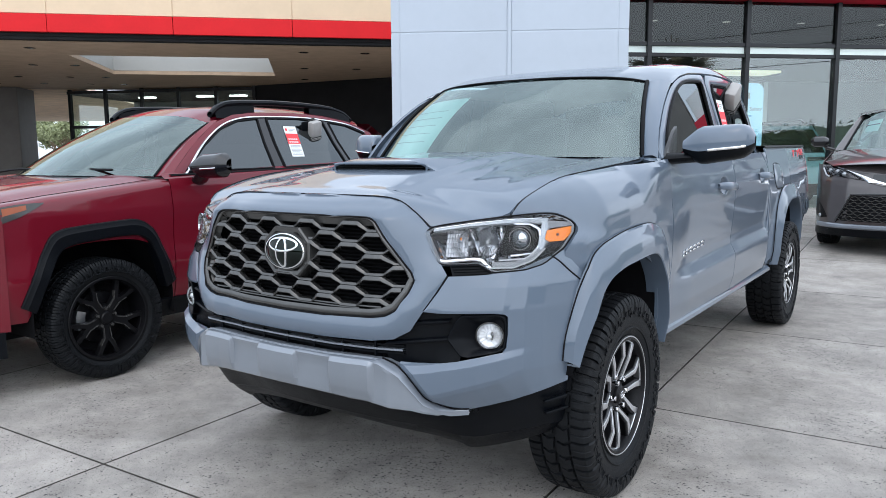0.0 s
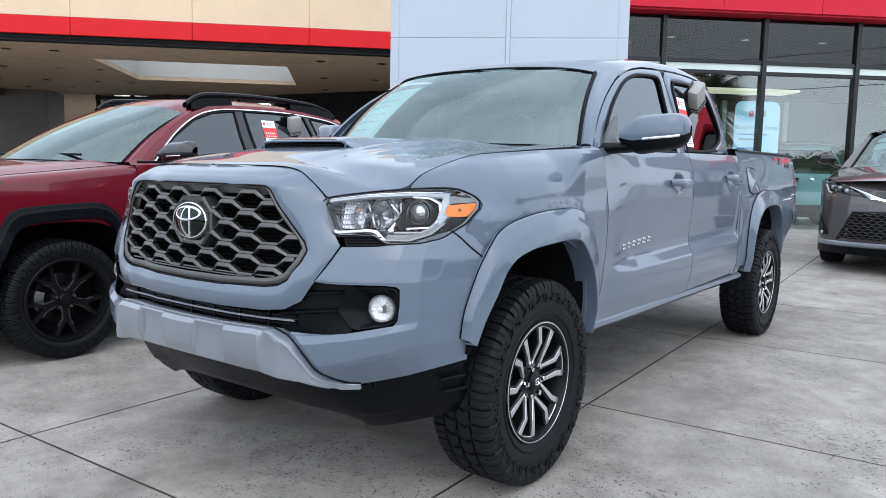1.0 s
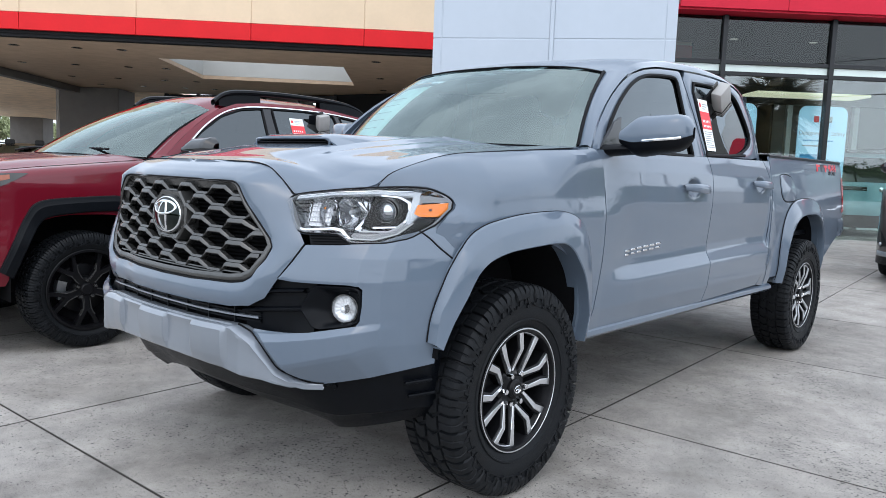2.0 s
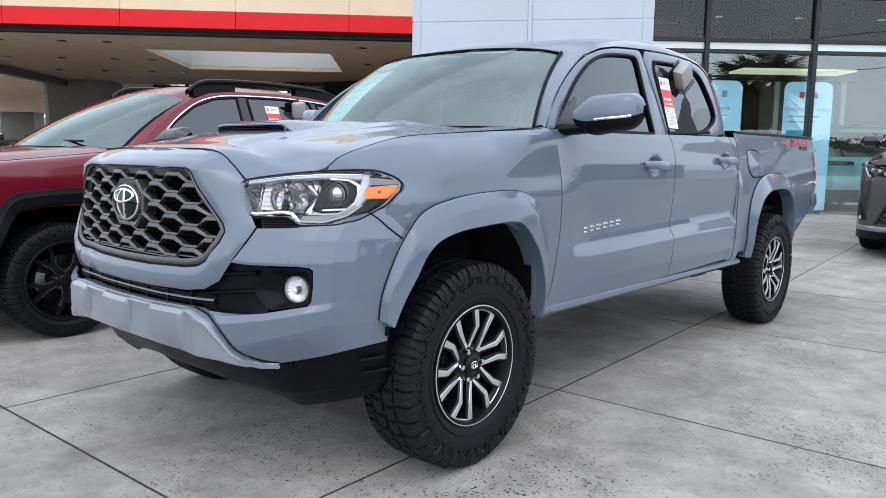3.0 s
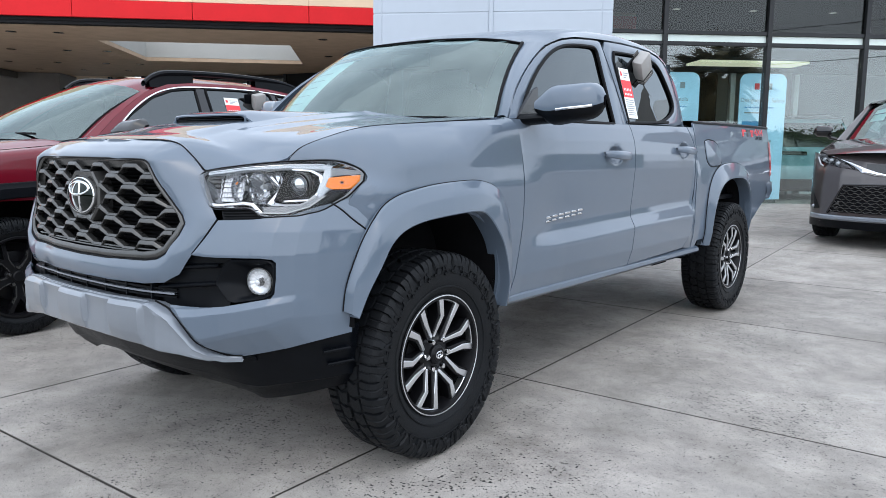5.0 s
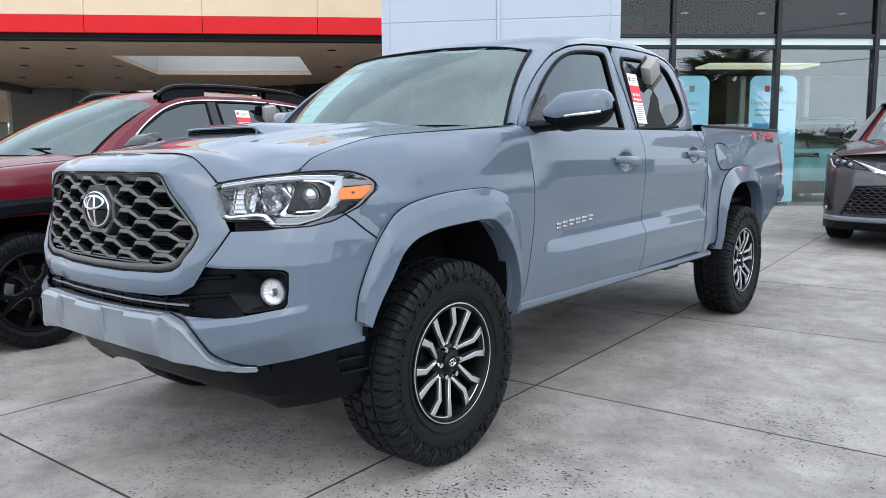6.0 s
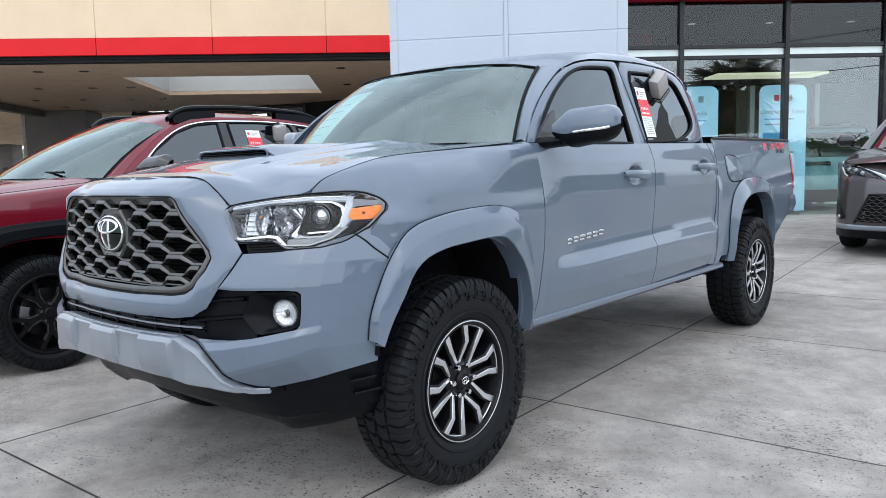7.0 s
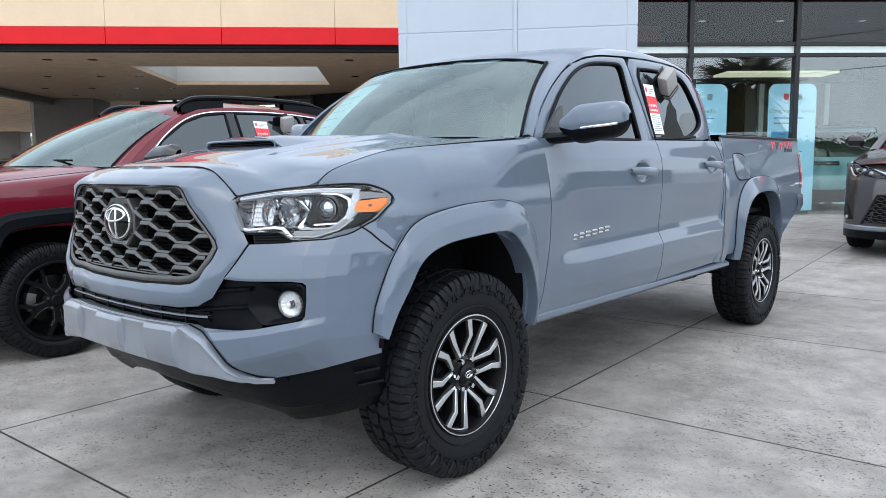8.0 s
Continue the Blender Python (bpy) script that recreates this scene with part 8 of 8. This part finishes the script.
    for i in range(11):
        t = i / 10
        hz_ = 0.07 * smooth(-0.3, 0.3, t) * (1 - 0.6 * smooth(0.8, 1.05, t))
        rows.append([Vector((hw + 0.02 + 0.22 * t, 0.70 - 0.09 * abs(math.sin(a)) ** 0.8 * (1 - 0.6 * smooth(0.8, 1.05, t)), hood_z0 + 0.29 + hz_ * math.cos(a))) for a in [math.pi * j / 10 for j in range(11)]])
    both("wing_mirror", grid(rows, (0, -1, 0)), "gloss_black" if minivan else paint, car)
    both("mirror_arm", tube([(hw - 0.05, 0.68, hood_z0 + 0.18), (hw + 0.05, 0.68, hood_z0 + 0.21), (hw + 0.09, 0.68, hood_z0 + 0.25)], 0.022, n=6), "gloss_black", car)
    for yy in (0.0, length * 0.59):
        w1 = wheel(car, hw - 0.13, yy, 0.345, 0.345, 0.23, 0.225, hw - 0.05, "five", 40)
        w2 = copy_thing(w1, Matrix.Translation((0, 2 * yy, 0)) @ Matrix.Rotation(radians(180), 4, "Z"))
        w2.parent = car
    return car


people_carrier("minivan", "dark brown-grey minivan with chrome blades and mesh grille parked outside", "greypaint", Matrix.Translation((1.37, 7.90, 0.117)), 0.985, 5.15, 1.76, 0.99)
def suv_rear():
    """A sport utility vehicle with its tail to the glass."""
    m = WBs @ Matrix.Translation((1.78, 0.85, 0.115))
    car = empty("suv", "pale teal sport utility vehicle with its tail to the showroom glass", "car", m=m)
    hw = 0.93
    # half outline in plan and the tail's slope

    def tail(x, z):
        r = abs(x) / hw
        return table(r, [0, 0.5, 0.78, 0.92, 0.985, 1.0], [0.0, 0.012, 0.05, 0.12, 0.24, 0.36]) + table(z, [0.20, 0.32, 0.52, 0.66, 0.78, 1.00, 1.10, 1.56, 1.73], [0.10, 0.03, 0.0, 0.02, 0.06, 0.07, 0.10, 0.36, 0.46])

    def q(x, z, d=0.0):
        return Vector((x, tail(x, z) - d, z))

    def width(z):
        return table(z, [0.2, 0.5, 0.95, 1.10, 1.56, 1.75], [0.86, 0.93, 0.93, 0.90, 0.74, 0.66])
    whole("tailgate", grid([[q(width(z) * u, z) for z in np.linspace(0.66, 1.73, 24)] for u in np.linspace(0, 1, 24)], (0.2, -1, 0)), "tealpaint", car)
    whole("rear_bumper", grid([[q(width(z) * u, z, 0.03) for z in (0.665, 0.66, 0.62, 0.52, 0.46)] for u in np.linspace(0, 1, 24)], (0.2, -1, 0)), "tealpaint", car, thick=0.02)
    whole("lower_bumper", grid([[q(width(z) * u, z, 0.025) for z in (0.458, 0.38, 0.28, 0.20)] for u in np.linspace(0, 1, 20)], (0.2, -1, 0)), "black_plastic", car, thick=0.02)
    whole("rear_window", grid([[q(width(z) * u * 0.90, z, 0.006) for z in np.linspace(1.13, 1.64, 8)] for u in np.linspace(0, 1, 14)], (0.1, -1, 0.4)), "gloss_black", car)
    both("tail_lamp", grid([[q(x, z + 0.02 * (x - 0.3), 0.012) for z in (0.955, 0.97, 1.02, 1.035)] for x in np.linspace(0.30, 0.915, 12)], (0.3, -1, 0)), "gloss_black", car, "dark slim tail lamp")
    both("lamp_line", tube([q(x, 0.985 + 0.02 * (x - 0.3), 0.020) for x in np.linspace(0.32, 0.90, 10)], 0.010, n=5), "chrome", car)
    part("tail_badge", revolve([(0.0005, 0.008), (0.04, 0.006), (0.05, 0.0)], 20, Matrix.Translation(q(0, 0.99, 0.004)) @ Matrix.Rotation(radians(90), 4, "X")), "chrome", car)
    part("spoiler", box_bm(0, 0.42, 1.76, 1.26, 0.22, 0.04, bevel=0.016), "gloss_black", car)
    for x in (-0.62, -0.50, 0.50, 0.62):
        part("exhaust_tip", tube([(x, tail(x, 0.33) - 0.04, 0.33), (x, tail(x, 0.33) + 0.12, 0.33)], 0.045, n=14), "chrome", car)
    rows = []
    for i in range(18):
        y = 0.46 + 2.6 * i / 17
        hz = 1.75 + 0.07 * smooth(0.4, 1.2, y) - 0.06 * smooth(2.2, 3.1, y)
        rows.append([Vector((x, y, hz - 0.09 * (abs(x) / 0.66) ** 3)) for x in np.linspace(-0.66, 0.66, 13)])
    part("roof", grid(rows, (0, 0, 1)), "gloss_black", car, "black roof")
    rows = []
    for i in range(40):
        y = 0.30 + 3.9 * i / 39
        zb = 0.28
        for yc in (0.95, 3.65):
            if abs(y - yc) < 0.38:
                zb = max(zb, 0.33 + (0.38 ** 3 - abs(y - yc) ** 3) ** (1 / 3))
        rows.append([Vector((0.93 - 0.05 * (t - 0.5) ** 2, y, zb + (1.06 - zb) * t)) for t in np.linspace(0, 1, 8)])
    both("body_side", grid(rows, (1, 0, 0)), "tealpaint", car, thick=0.01)
    both("side_glass", grid([[Vector((0.915 - 0.26 * t, y, 1.07 + 0.66 * t)) for t in (0, 0.5, 1)] for y in np.linspace(0.42, 3.0, 12)], (1, 0, 0.4)), "gloss_black", car)
    part("underbody", box_bm(0, 2.2, 0.42, 1.5, 3.9, 0.3, bevel=0.04), "dark", car)
    both("roof_rail", tube([(0.62, 0.7, 1.79), (0.62, 0.85, 1.86), (0.62, 2.4, 1.87), (0.62, 2.6, 1.80)], 0.02, n=6), "black_plastic", car)
    for yy in (0.95, 3.65):
        w1 = wheel(car, 0.80, yy, 0.345, 0.345, 0.23, 0.225, 0.88, "five", 40)
        w2 = copy_thing(w1, Matrix.Translation((0, 2 * yy, 0)) @ Matrix.Rotation(radians(180), 4, "Z"))
        w2.parent = car
    return car


suv_rear()
people_carrier("suv", "black sport utility vehicle on the showroom floor behind the banners", "gloss_black", WBs @ Matrix.Translation((-1.25, 2.3, 0.115)), 0.93, 4.6, 1.72, 0.98, False)
people_carrier("sedan_car", "black car parked under the canopy", "gloss_black", Matrix.Translation((-19.5, 5.0, 0)) @ Matrix.Rotation(radians(60), 4, "Z"), 0.9, 4.5, 1.45, 0.88, False)


# the nose stands square to a line turned slightly from the flank: its far corner lies further forward
for ob in truck.children_recursive:
    if ob.type == "MESH" and not ob.name.startswith(("tyre", "rim", "spoke", "brake", "lip_seg", "lug", "centre", "cap_m", "web", "tread")):
        for v in ob.data.vertices:
            if v.co.x < 0 and ob.name.split(".")[0] == "pillar":
                gx = table(v.co.z, [1.246, 1.592], [0.712, 0.592])
                f = max(0.0, min(1.0, (-v.co.x - gx) / 0.085))
                v.co.x, v.co.y = v.co.x + 0.022 * f, v.co.y + 0.050 * f
            # the passenger's mirror is turned in a little
            if v.co.x < -0.80 and ob.name.startswith(("mirror_shell", "mirror_base", "mirror_glass", "signal_strip", "mirror_arm")):
                f = smooth(-0.80, -0.98, v.co.x)
                v.co.x, v.co.y = v.co.x + 0.085 * f, v.co.y + 0.075 * f
            if v.co.x < -0.30 and v.co.y < -0.15:
                v.co.y += table(-v.co.x, [0.30, 0.46, 0.62, 0.70, 0.78], [0.0, -0.028, -0.062, -0.072, -0.085]) * smooth(-0.15, -0.42, v.co.y)


# ---------- truck details ----------
def text_bm(body, size, depth=0.001):
    cu = bpy.data.curves.new("lettering", "FONT")
    cu.body, cu.size, cu.extrude = body, size, depth
    cu.align_x, cu.align_y = "CENTER", "CENTER"
    ob = new("lettering", cu)
    bpy.context.view_layer.update()
    me = bpy.data.meshes.new_from_object(ob.evaluated_get(bpy.context.evaluated_depsgraph_get()))
    b = bmesh.new()
    b.from_mesh(me)
    bpy.data.objects.remove(ob)
    bpy.data.curves.remove(cu)
    bpy.data.meshes.remove(me)
    return b


def on_side(y, z, lift, bm, fn=side_x, shear=0.0):
    """Lays a flat bmesh (x right, y up) on the driver's side."""
    for v in bm.verts:
        a, b, d = v.co.x + shear * v.co.y, v.co.y, v.co.z
        v.co = Vector((fn(y + a, z + b) + lift + d, y + a, z + b))
    return bm


# door badge: chrome blocks in place of its letters
for i in range(6):
    y = 0.765 + i * 0.058
    z = 0.813 + 0.0035 * i
    b = box_bm(0, 0.010, 0, 0.046, 0.010, 0.006, bevel=0.002)
    box_bm(0.002, -0.007, 0, 0.040, 0.009, 0.006, b, bevel=0.002)
    part("door_badge", on_side(y, z, 0.004, b, shear=0.25), "chrome", DOORS[0][0])
# bed decal: plain bars and readable words
for i in range(3):
    b = box_bm(0, 0.016, 0, 0.098, 0.016, 0.001)
    box_bm(-0.02 + 0.01 * i, -0.010, 0, 0.040, 0.030, 0.001, b)
    part("decal_bar", on_side(3.555 + 0.112 * i, 1.254, 0.0015, b, shear=0.3), "ink_red" if i != 1 else "ink_black", truck)


def stretched(b, k):
    for v in b.verts:
        v.co.x *= k
    return b


part("decal", on_side(4.000, 1.262, 0.0015, stretched(text_bm("4X4", 0.072), 2.3), shear=0.3), "ink_red", truck, "red decal lettering")
part("decal", on_side(3.985, 1.222, 0.0015, stretched(text_bm("SPORT", 0.040), 2.2), shear=0.3), "ink_black", truck)


def window_tag(parent_thing, fn, y, z, w, h, name="window_sticker"):
    st = empty(name, "white and red price sticker on the rear side window", "sticker", "window stickers")
    def patch(a0, a1, b0, b1, lift, mt, nm):
        P = [[Vector((fn(y + w * u, z + h * v) + lift, y + w * u, z + h * v)) for v in np.linspace(b0, b1, 4)] for u in np.linspace(a0, a1, 3)]
        part(nm, grid(P, (1, 0, 0.2)), mt, st)
    patch(0, 1, 0, 1, 0.003, "paper", "sheet")
    patch(0.0, 1.0, 0.42, 0.76, 0.0042, "paper_red", "red_band")
    patch(0.08, 0.24, 0.84, 0.93, 0.0042, "paper_red", "red_mark")
    for i in range(3):
        patch(0.35, 0.9 - 0.15 * i, 0.90 - 0.045 * i, 0.915 - 0.045 * i, 0.0042, "ink", "text_bar")
    for i in range(5):
        patch(0.12 + 0.155 * i, 0.2 + 0.155 * i, 0.55, 0.60, 0.005, "paper", "band_mark")
        patch(0.12 + 0.155 * i, 0.22 + 0.155 * i, 0.46, 0.50, 0.005, "paper", "band_mark")
    for i in range(8):
        patch(0.1, 0.9 - 0.2 * (i % 3 == 2), 0.36 - 0.042 * i, 0.373 - 0.042 * i, 0.0042, "ink", "text_bar")
    return st


window_tag(truck, house_x, 1.628, 1.285, 0.118, 0.262)
rav_x = lambda y, z: -3.235 + 0.845 - 0.42 * (z - 1.14) - 0.05 * smooth(1.9, 2.9, y + 0.19)
window_tag(None, rav_x, 1.52, 1.26, 0.13, 0.235).matrix_world = RED


def lock_box(x, y, z, tilt, wide=1.0):
    """A key box hung over the top edge of a side window."""
    lb = empty("key_box", "grey plastic key lock box hooked over a car window", "lock box", "key boxes")
    m = Matrix.Translation((x, y, z)) @ Matrix.Rotation(radians(16), 4, "Y") @ Matrix.Rotation(radians(tilt), 4, "X") @ Matrix.Diagonal((1, wide, 1, 1))
    part("casing", box_bm(0.028, 0, 0.0, 0.062, 0.105, 0.125, m=m, bevel=0.012), "box_grey", lb)
    part("base", box_bm(0.03, 0, -0.076, 0.056, 0.10, 0.03, m=m, bevel=0.008), "box_grey", lb)
    for i in range(3):
        part("ridge", box_bm(0.03, 0, -0.064 - 0.011 * i, 0.060, 0.103, 0.003, m=m), "gunmetal", lb)
    part("slot", box_bm(0.045, 0, -0.091, 0.02, 0.04, 0.004, m=m), "ink_black", lb)
    part("back_plate", box_bm(-0.008, -0.045, -0.01, 0.012, 0.13, 0.15, m=m, bevel=0.004), "black_plastic", lb)
    part("hook", box_bm(-0.004, 0, 0.066, 0.008, 0.05, 0.03, m=m, bevel=0.002), "gunmetal", lb)
    return lb


lock_box(house_x(1.88, 1.59) + 0.026, 1.850, 1.582, 46, 0.98)
lock_box(rav_x(1.82, 1.49) + 0.024, 1.82, 1.488, 12).matrix_world = RED
# sheets behind the truck's windscreen, passenger side
sheet = empty("windscreen_papers", "pale dealer papers behind the windscreen", "paper sheets")
WSA = [[a.lerp(b, t / 10) + Vector((0, -0.03, 0.03)) * math.sin(math.pi * t / 10) * 0.7 for t in range(11)] for a, b in zip(WB, WT)]
for i0, i1, j0, j1 in ((7, 19, 0, 8),):
    part("sheet", grid([[Vector((-WSA[i][j].x, WSA[i][j].y + 0.012, WSA[i][j].z - 0.012)) for j in range(j0, j1 + 1)] for i in range(i0, i1 + 1)], (0, -1, 0.6)), "paper", sheet)
for j in range(2, 7):
    part("print_line", tube([Vector((-WSA[i][j].x, WSA[i][j].y + 0.008, WSA[i][j].z - 0.010)) for i in range(9, 18)], 0.0012, n=4), "ink", sheet)

# ---------- posters behind the showroom glass ----------
def poster(s0, s1, z0, z1, title, blocks):
    po = empty("banner_stand", "pale blue information banner with rounded top standing behind the glass", "banner", "banners")
    r = 0.16
    pts = [(s0, z0), (s1, z0), (s1, z1 - r)] + [(s1 - r + r * math.cos(a), z1 - r + r * math.sin(a)) for a in np.linspace(0.1, math.pi / 2, 8)] + [(s0 + r - r * math.sin(a), z1 - r + r * math.cos(a)) for a in np.linspace(0, math.pi / 2, 8)]
    mm = WBs @ Matrix.Translation((0, 0.32, 0)) @ Matrix.Rotation(radians(90), 4, "X")
    part("banner_panel", prism(pts, 0.02, mm), "poster", po)
    part("foot", box_bm((s0 + s1) / 2, 0.34, 0.10, (s1 - s0) * 0.7, 0.3, 0.18, m=WBs), "gunmetal", po)
    b = text_bm(title, 0.115)
    part("title", _moved(b, mm @ Matrix.Translation(((s0 + s1) / 2, z1 - 0.52, 0.021))), "ink", po)
    part("mark", box_bm((s0 + s1) / 2 - 0.13, z1 - 0.25, 0.022, 0.10, 0.12, 0.002, m=mm), "ink_red", po)
    part("mark", box_bm((s0 + s1) / 2 + 0.13, z1 - 0.25, 0.022, 0.10, 0.12, 0.002, m=mm), "ink", po)
    w = s1 - s0
    part("picture", box_bm(s0 + w * 0.33, z1 - 1.0, 0.022, w * 0.5, 0.16, 0.002, m=mm), "poster_blue", po)
    for i in range(blocks):
        z = z1 - 0.66 - 0.10 * i - (0.35 if i > 1 else 0)
        ww = w * (0.62 - 0.2 * ((i * 7) % 3) / 2)
        if z > z0 + 0.1:
            part("text_bar", box_bm(s0 + w * 0.12 + ww / 2, z, 0.022, ww, 0.028, 0.002, m=mm), "ink" if i % 4 else "poster_blue", po)


def _moved(b, m):
    for v in b.verts:
        v.co = m @ v.co
    return b


poster(-0.35, 0.60, 0.19, 2.66, "Designed for Safety", 18)
poster(-2.12, -1.17, 0.19, 2.66, "Multimedia", 18)
part("number_mark", box_bm(-3.42, -0.012, 3.62, 0.16, 0.004, 0.20, m=WBs), "white_trim", room)
part("number_mark", box_bm(-3.20, -0.012, 3.62, 0.14, 0.004, 0.20, m=WBs), "white_trim", room)
for s, h in ((1.0, 2.9), (2.6, 2.6)):
    bx("inner_post", s, s + 0.12, 3.6, 3.72, 0.012, 4.14, "white_trim", room, m=WBs)
bx("counter", 2.9, 5.6, 3.6, 4.3, 0.012, 1.05, "white_trim", room, m=WBs, bevel=0.02)

# ---------- trees, palm and wires ----------
def leaf_cloud(bm, c, r, n, size, rnd):
    for _ in range(n):
        d = Vector((rnd.gauss(0, 1), rnd.gauss(0, 1), rnd.gauss(0, 1)))
        d = d.normalized() * r * rnd.random() ** 0.4
        p = c + Vector((d.x, d.y, d.z * 0.75))
        u = Vector((rnd.uniform(-1, 1), rnd.uniform(-1, 1), rnd.uniform(-1, 1))).normalized()
        v = u.cross(Vector((rnd.uniform(-1, 1), rnd.uniform(-1, 1), rnd.uniform(-1, 1)))).normalized()
        s = size * rnd.uniform(0.6, 1.4)
        bm.faces.new([bm.verts.new(p + u * s), bm.verts.new(p + v * s * 0.6), bm.verts.new(p - u * s), bm.verts.new(p - v * s * 0.6)])


def tree(x, y, h, seed):
    rnd = random.Random(seed)
    tr = empty("tree", "broad-leaved tree with an open green crown", "tree", "trees beyond the canopy")
    b = tube([(x, y, 0), (x + 0.1, y, h * 0.25), (x - 0.1, y + 0.1, h * 0.5)], 0.22, n=8, r2=0.13)
    crown = bmesh.new()
    for i in range(9):
        a = 2 * math.pi * i / 9 + rnd.uniform(-0.3, 0.3)
        ln = h * rnd.uniform(0.25, 0.42)
        p0 = Vector((x - 0.05, y, h * rnd.uniform(0.3, 0.5)))
        p1 = p0 + Vector((math.cos(a) * ln, math.sin(a) * ln, ln * rnd.uniform(0.5, 1.3)))
        tube([p0, p0.lerp(p1, 0.5) + Vector((0, 0, 0.2)), p1], 0.08, b, 5, 0.02)
        for k in range(3):
            leaf_cloud(crown, p0.lerp(p1, 0.55 + 0.25 * k) + Vector((rnd.uniform(-0.5, 0.5), rnd.uniform(-0.5, 0.5), rnd.uniform(-0.2, 0.6))), h * rnd.uniform(0.10, 0.17), 130, 0.16, rnd)
    part("trunk", b, "bark", tr)
    part("crown", crown, "hazy_leaf", tr)


for k, (tx, ty, th_) in enumerate(((-84, 44, 6.5), (-95, 33, 7), (-100, 52, 7.5), (-88, 38, 5.5), (-92, 47, 6), (-98, 42, 7), (-103, 30, 7), (-90, 26, 6))):
    tree(tx, ty, th_, k + 1)


def palm(x, y, h, seed):
    rnd = random.Random(seed)
    pa = empty("palm_tree", "tall palm tree with drooping fan leaves behind the camera", "palm tree")
    part("trunk", tube(sample([(x, y, 0), (x + 0.15, y, h * 0.5), (x, y, h)], 12), 0.21, n=10, r2=0.18), "palm_bark", pa)
    b = bmesh.new()
    for i in range(130):
        a = rnd.uniform(0, 2 * math.pi)
        el = rnd.uniform(-1.1, 1.1)
        ln = rnd.uniform(2.2, 3.1)
        d = Vector((math.cos(a) * math.cos(el), math.sin(a) * math.cos(el), math.sin(el)))
        c = Vector((x, y, h)) + d * ln * 0.55
        side_v = d.cross(Vector((0, 0, 1))).normalized()
        upv = side_v.cross(d)
        for k in range(13):
            f = (k - 6) / 6
            tipv = c + (d * math.cos(f * 1.2) + side_v * math.sin(f * 1.2)) * ln * 0.62 - Vector((0, 0, 0.5 * abs(f) + 0.55))
            w = side_v * 0.13 + upv * 0.05
            b.faces.new([b.verts.new(c + w), b.verts.new(c - w), b.verts.new(tipv)])
        b.faces.new([b.verts.new(Vector((x, y, h)) + side_v * 0.03), b.verts.new(Vector((x, y, h)) - side_v * 0.03), b.verts.new(c)])
    part("crown", b, "palm_leaf", pa)


palm(25.0, 1.0, 5.3, 5)
# unseen belt of trees, added to darken the horizon reflected in paint and glass
b = bmesh.new()
rnd = random.Random(11)
for i in range(230):
    a = radians(-150 + 215 * i / 230 + rnd.uniform(-1, 1))
    d = rnd.uniform(48, 60)
    hgt = rnd.uniform(3.6, 5.2) + 0.6 * smooth(radians(22), radians(34), a)
    leaf_cloud(b, Vector((math.cos(a) * d, math.sin(a) * d, hgt * 0.38)), hgt * 0.6, 400, 0.15, rnd)
core = [Vector((54 * math.cos(q), 54 * math.sin(q), 3.1 + 0.4 * math.sin(9 * q) + rnd.uniform(-0.3, 0.3))) for q in [radians(-152 + 219 * i / 300) for i in range(301)]]
add_grid(b, [[Vector((p.x, p.y, 0)), Vector((p.x * 0.99, p.y * 0.99, p.z * 0.6)), p] for p in core])
tagged(part("tree_line", b, "leaf"), "unseen belt of dark green trees, added to darken reflections", "trees", kind="stuff")
wires = empty("utility_wires", "thin black overhead utility wires", "wires")
for z, dx in ((7.2, 0), (6.5, 0.4), (5.6, 0.2)):
    part("wire", tube(sample([(20.6 + dx, -44, z + 0.5), (21.4 + dx, -4, z - 0.2), (22.4 + dx, 46, z + 0.4)], 20), 0.018, n=4), "ink_black", wires)
for yy in (-44, 46):
    part("pole", tube([(21.5 + 0.02 * yy * 0.5, yy, 0), (21.5 + 0.02 * yy * 0.5, yy, 8.2)], 0.14, n=8, r2=0.1), "bark", wires)
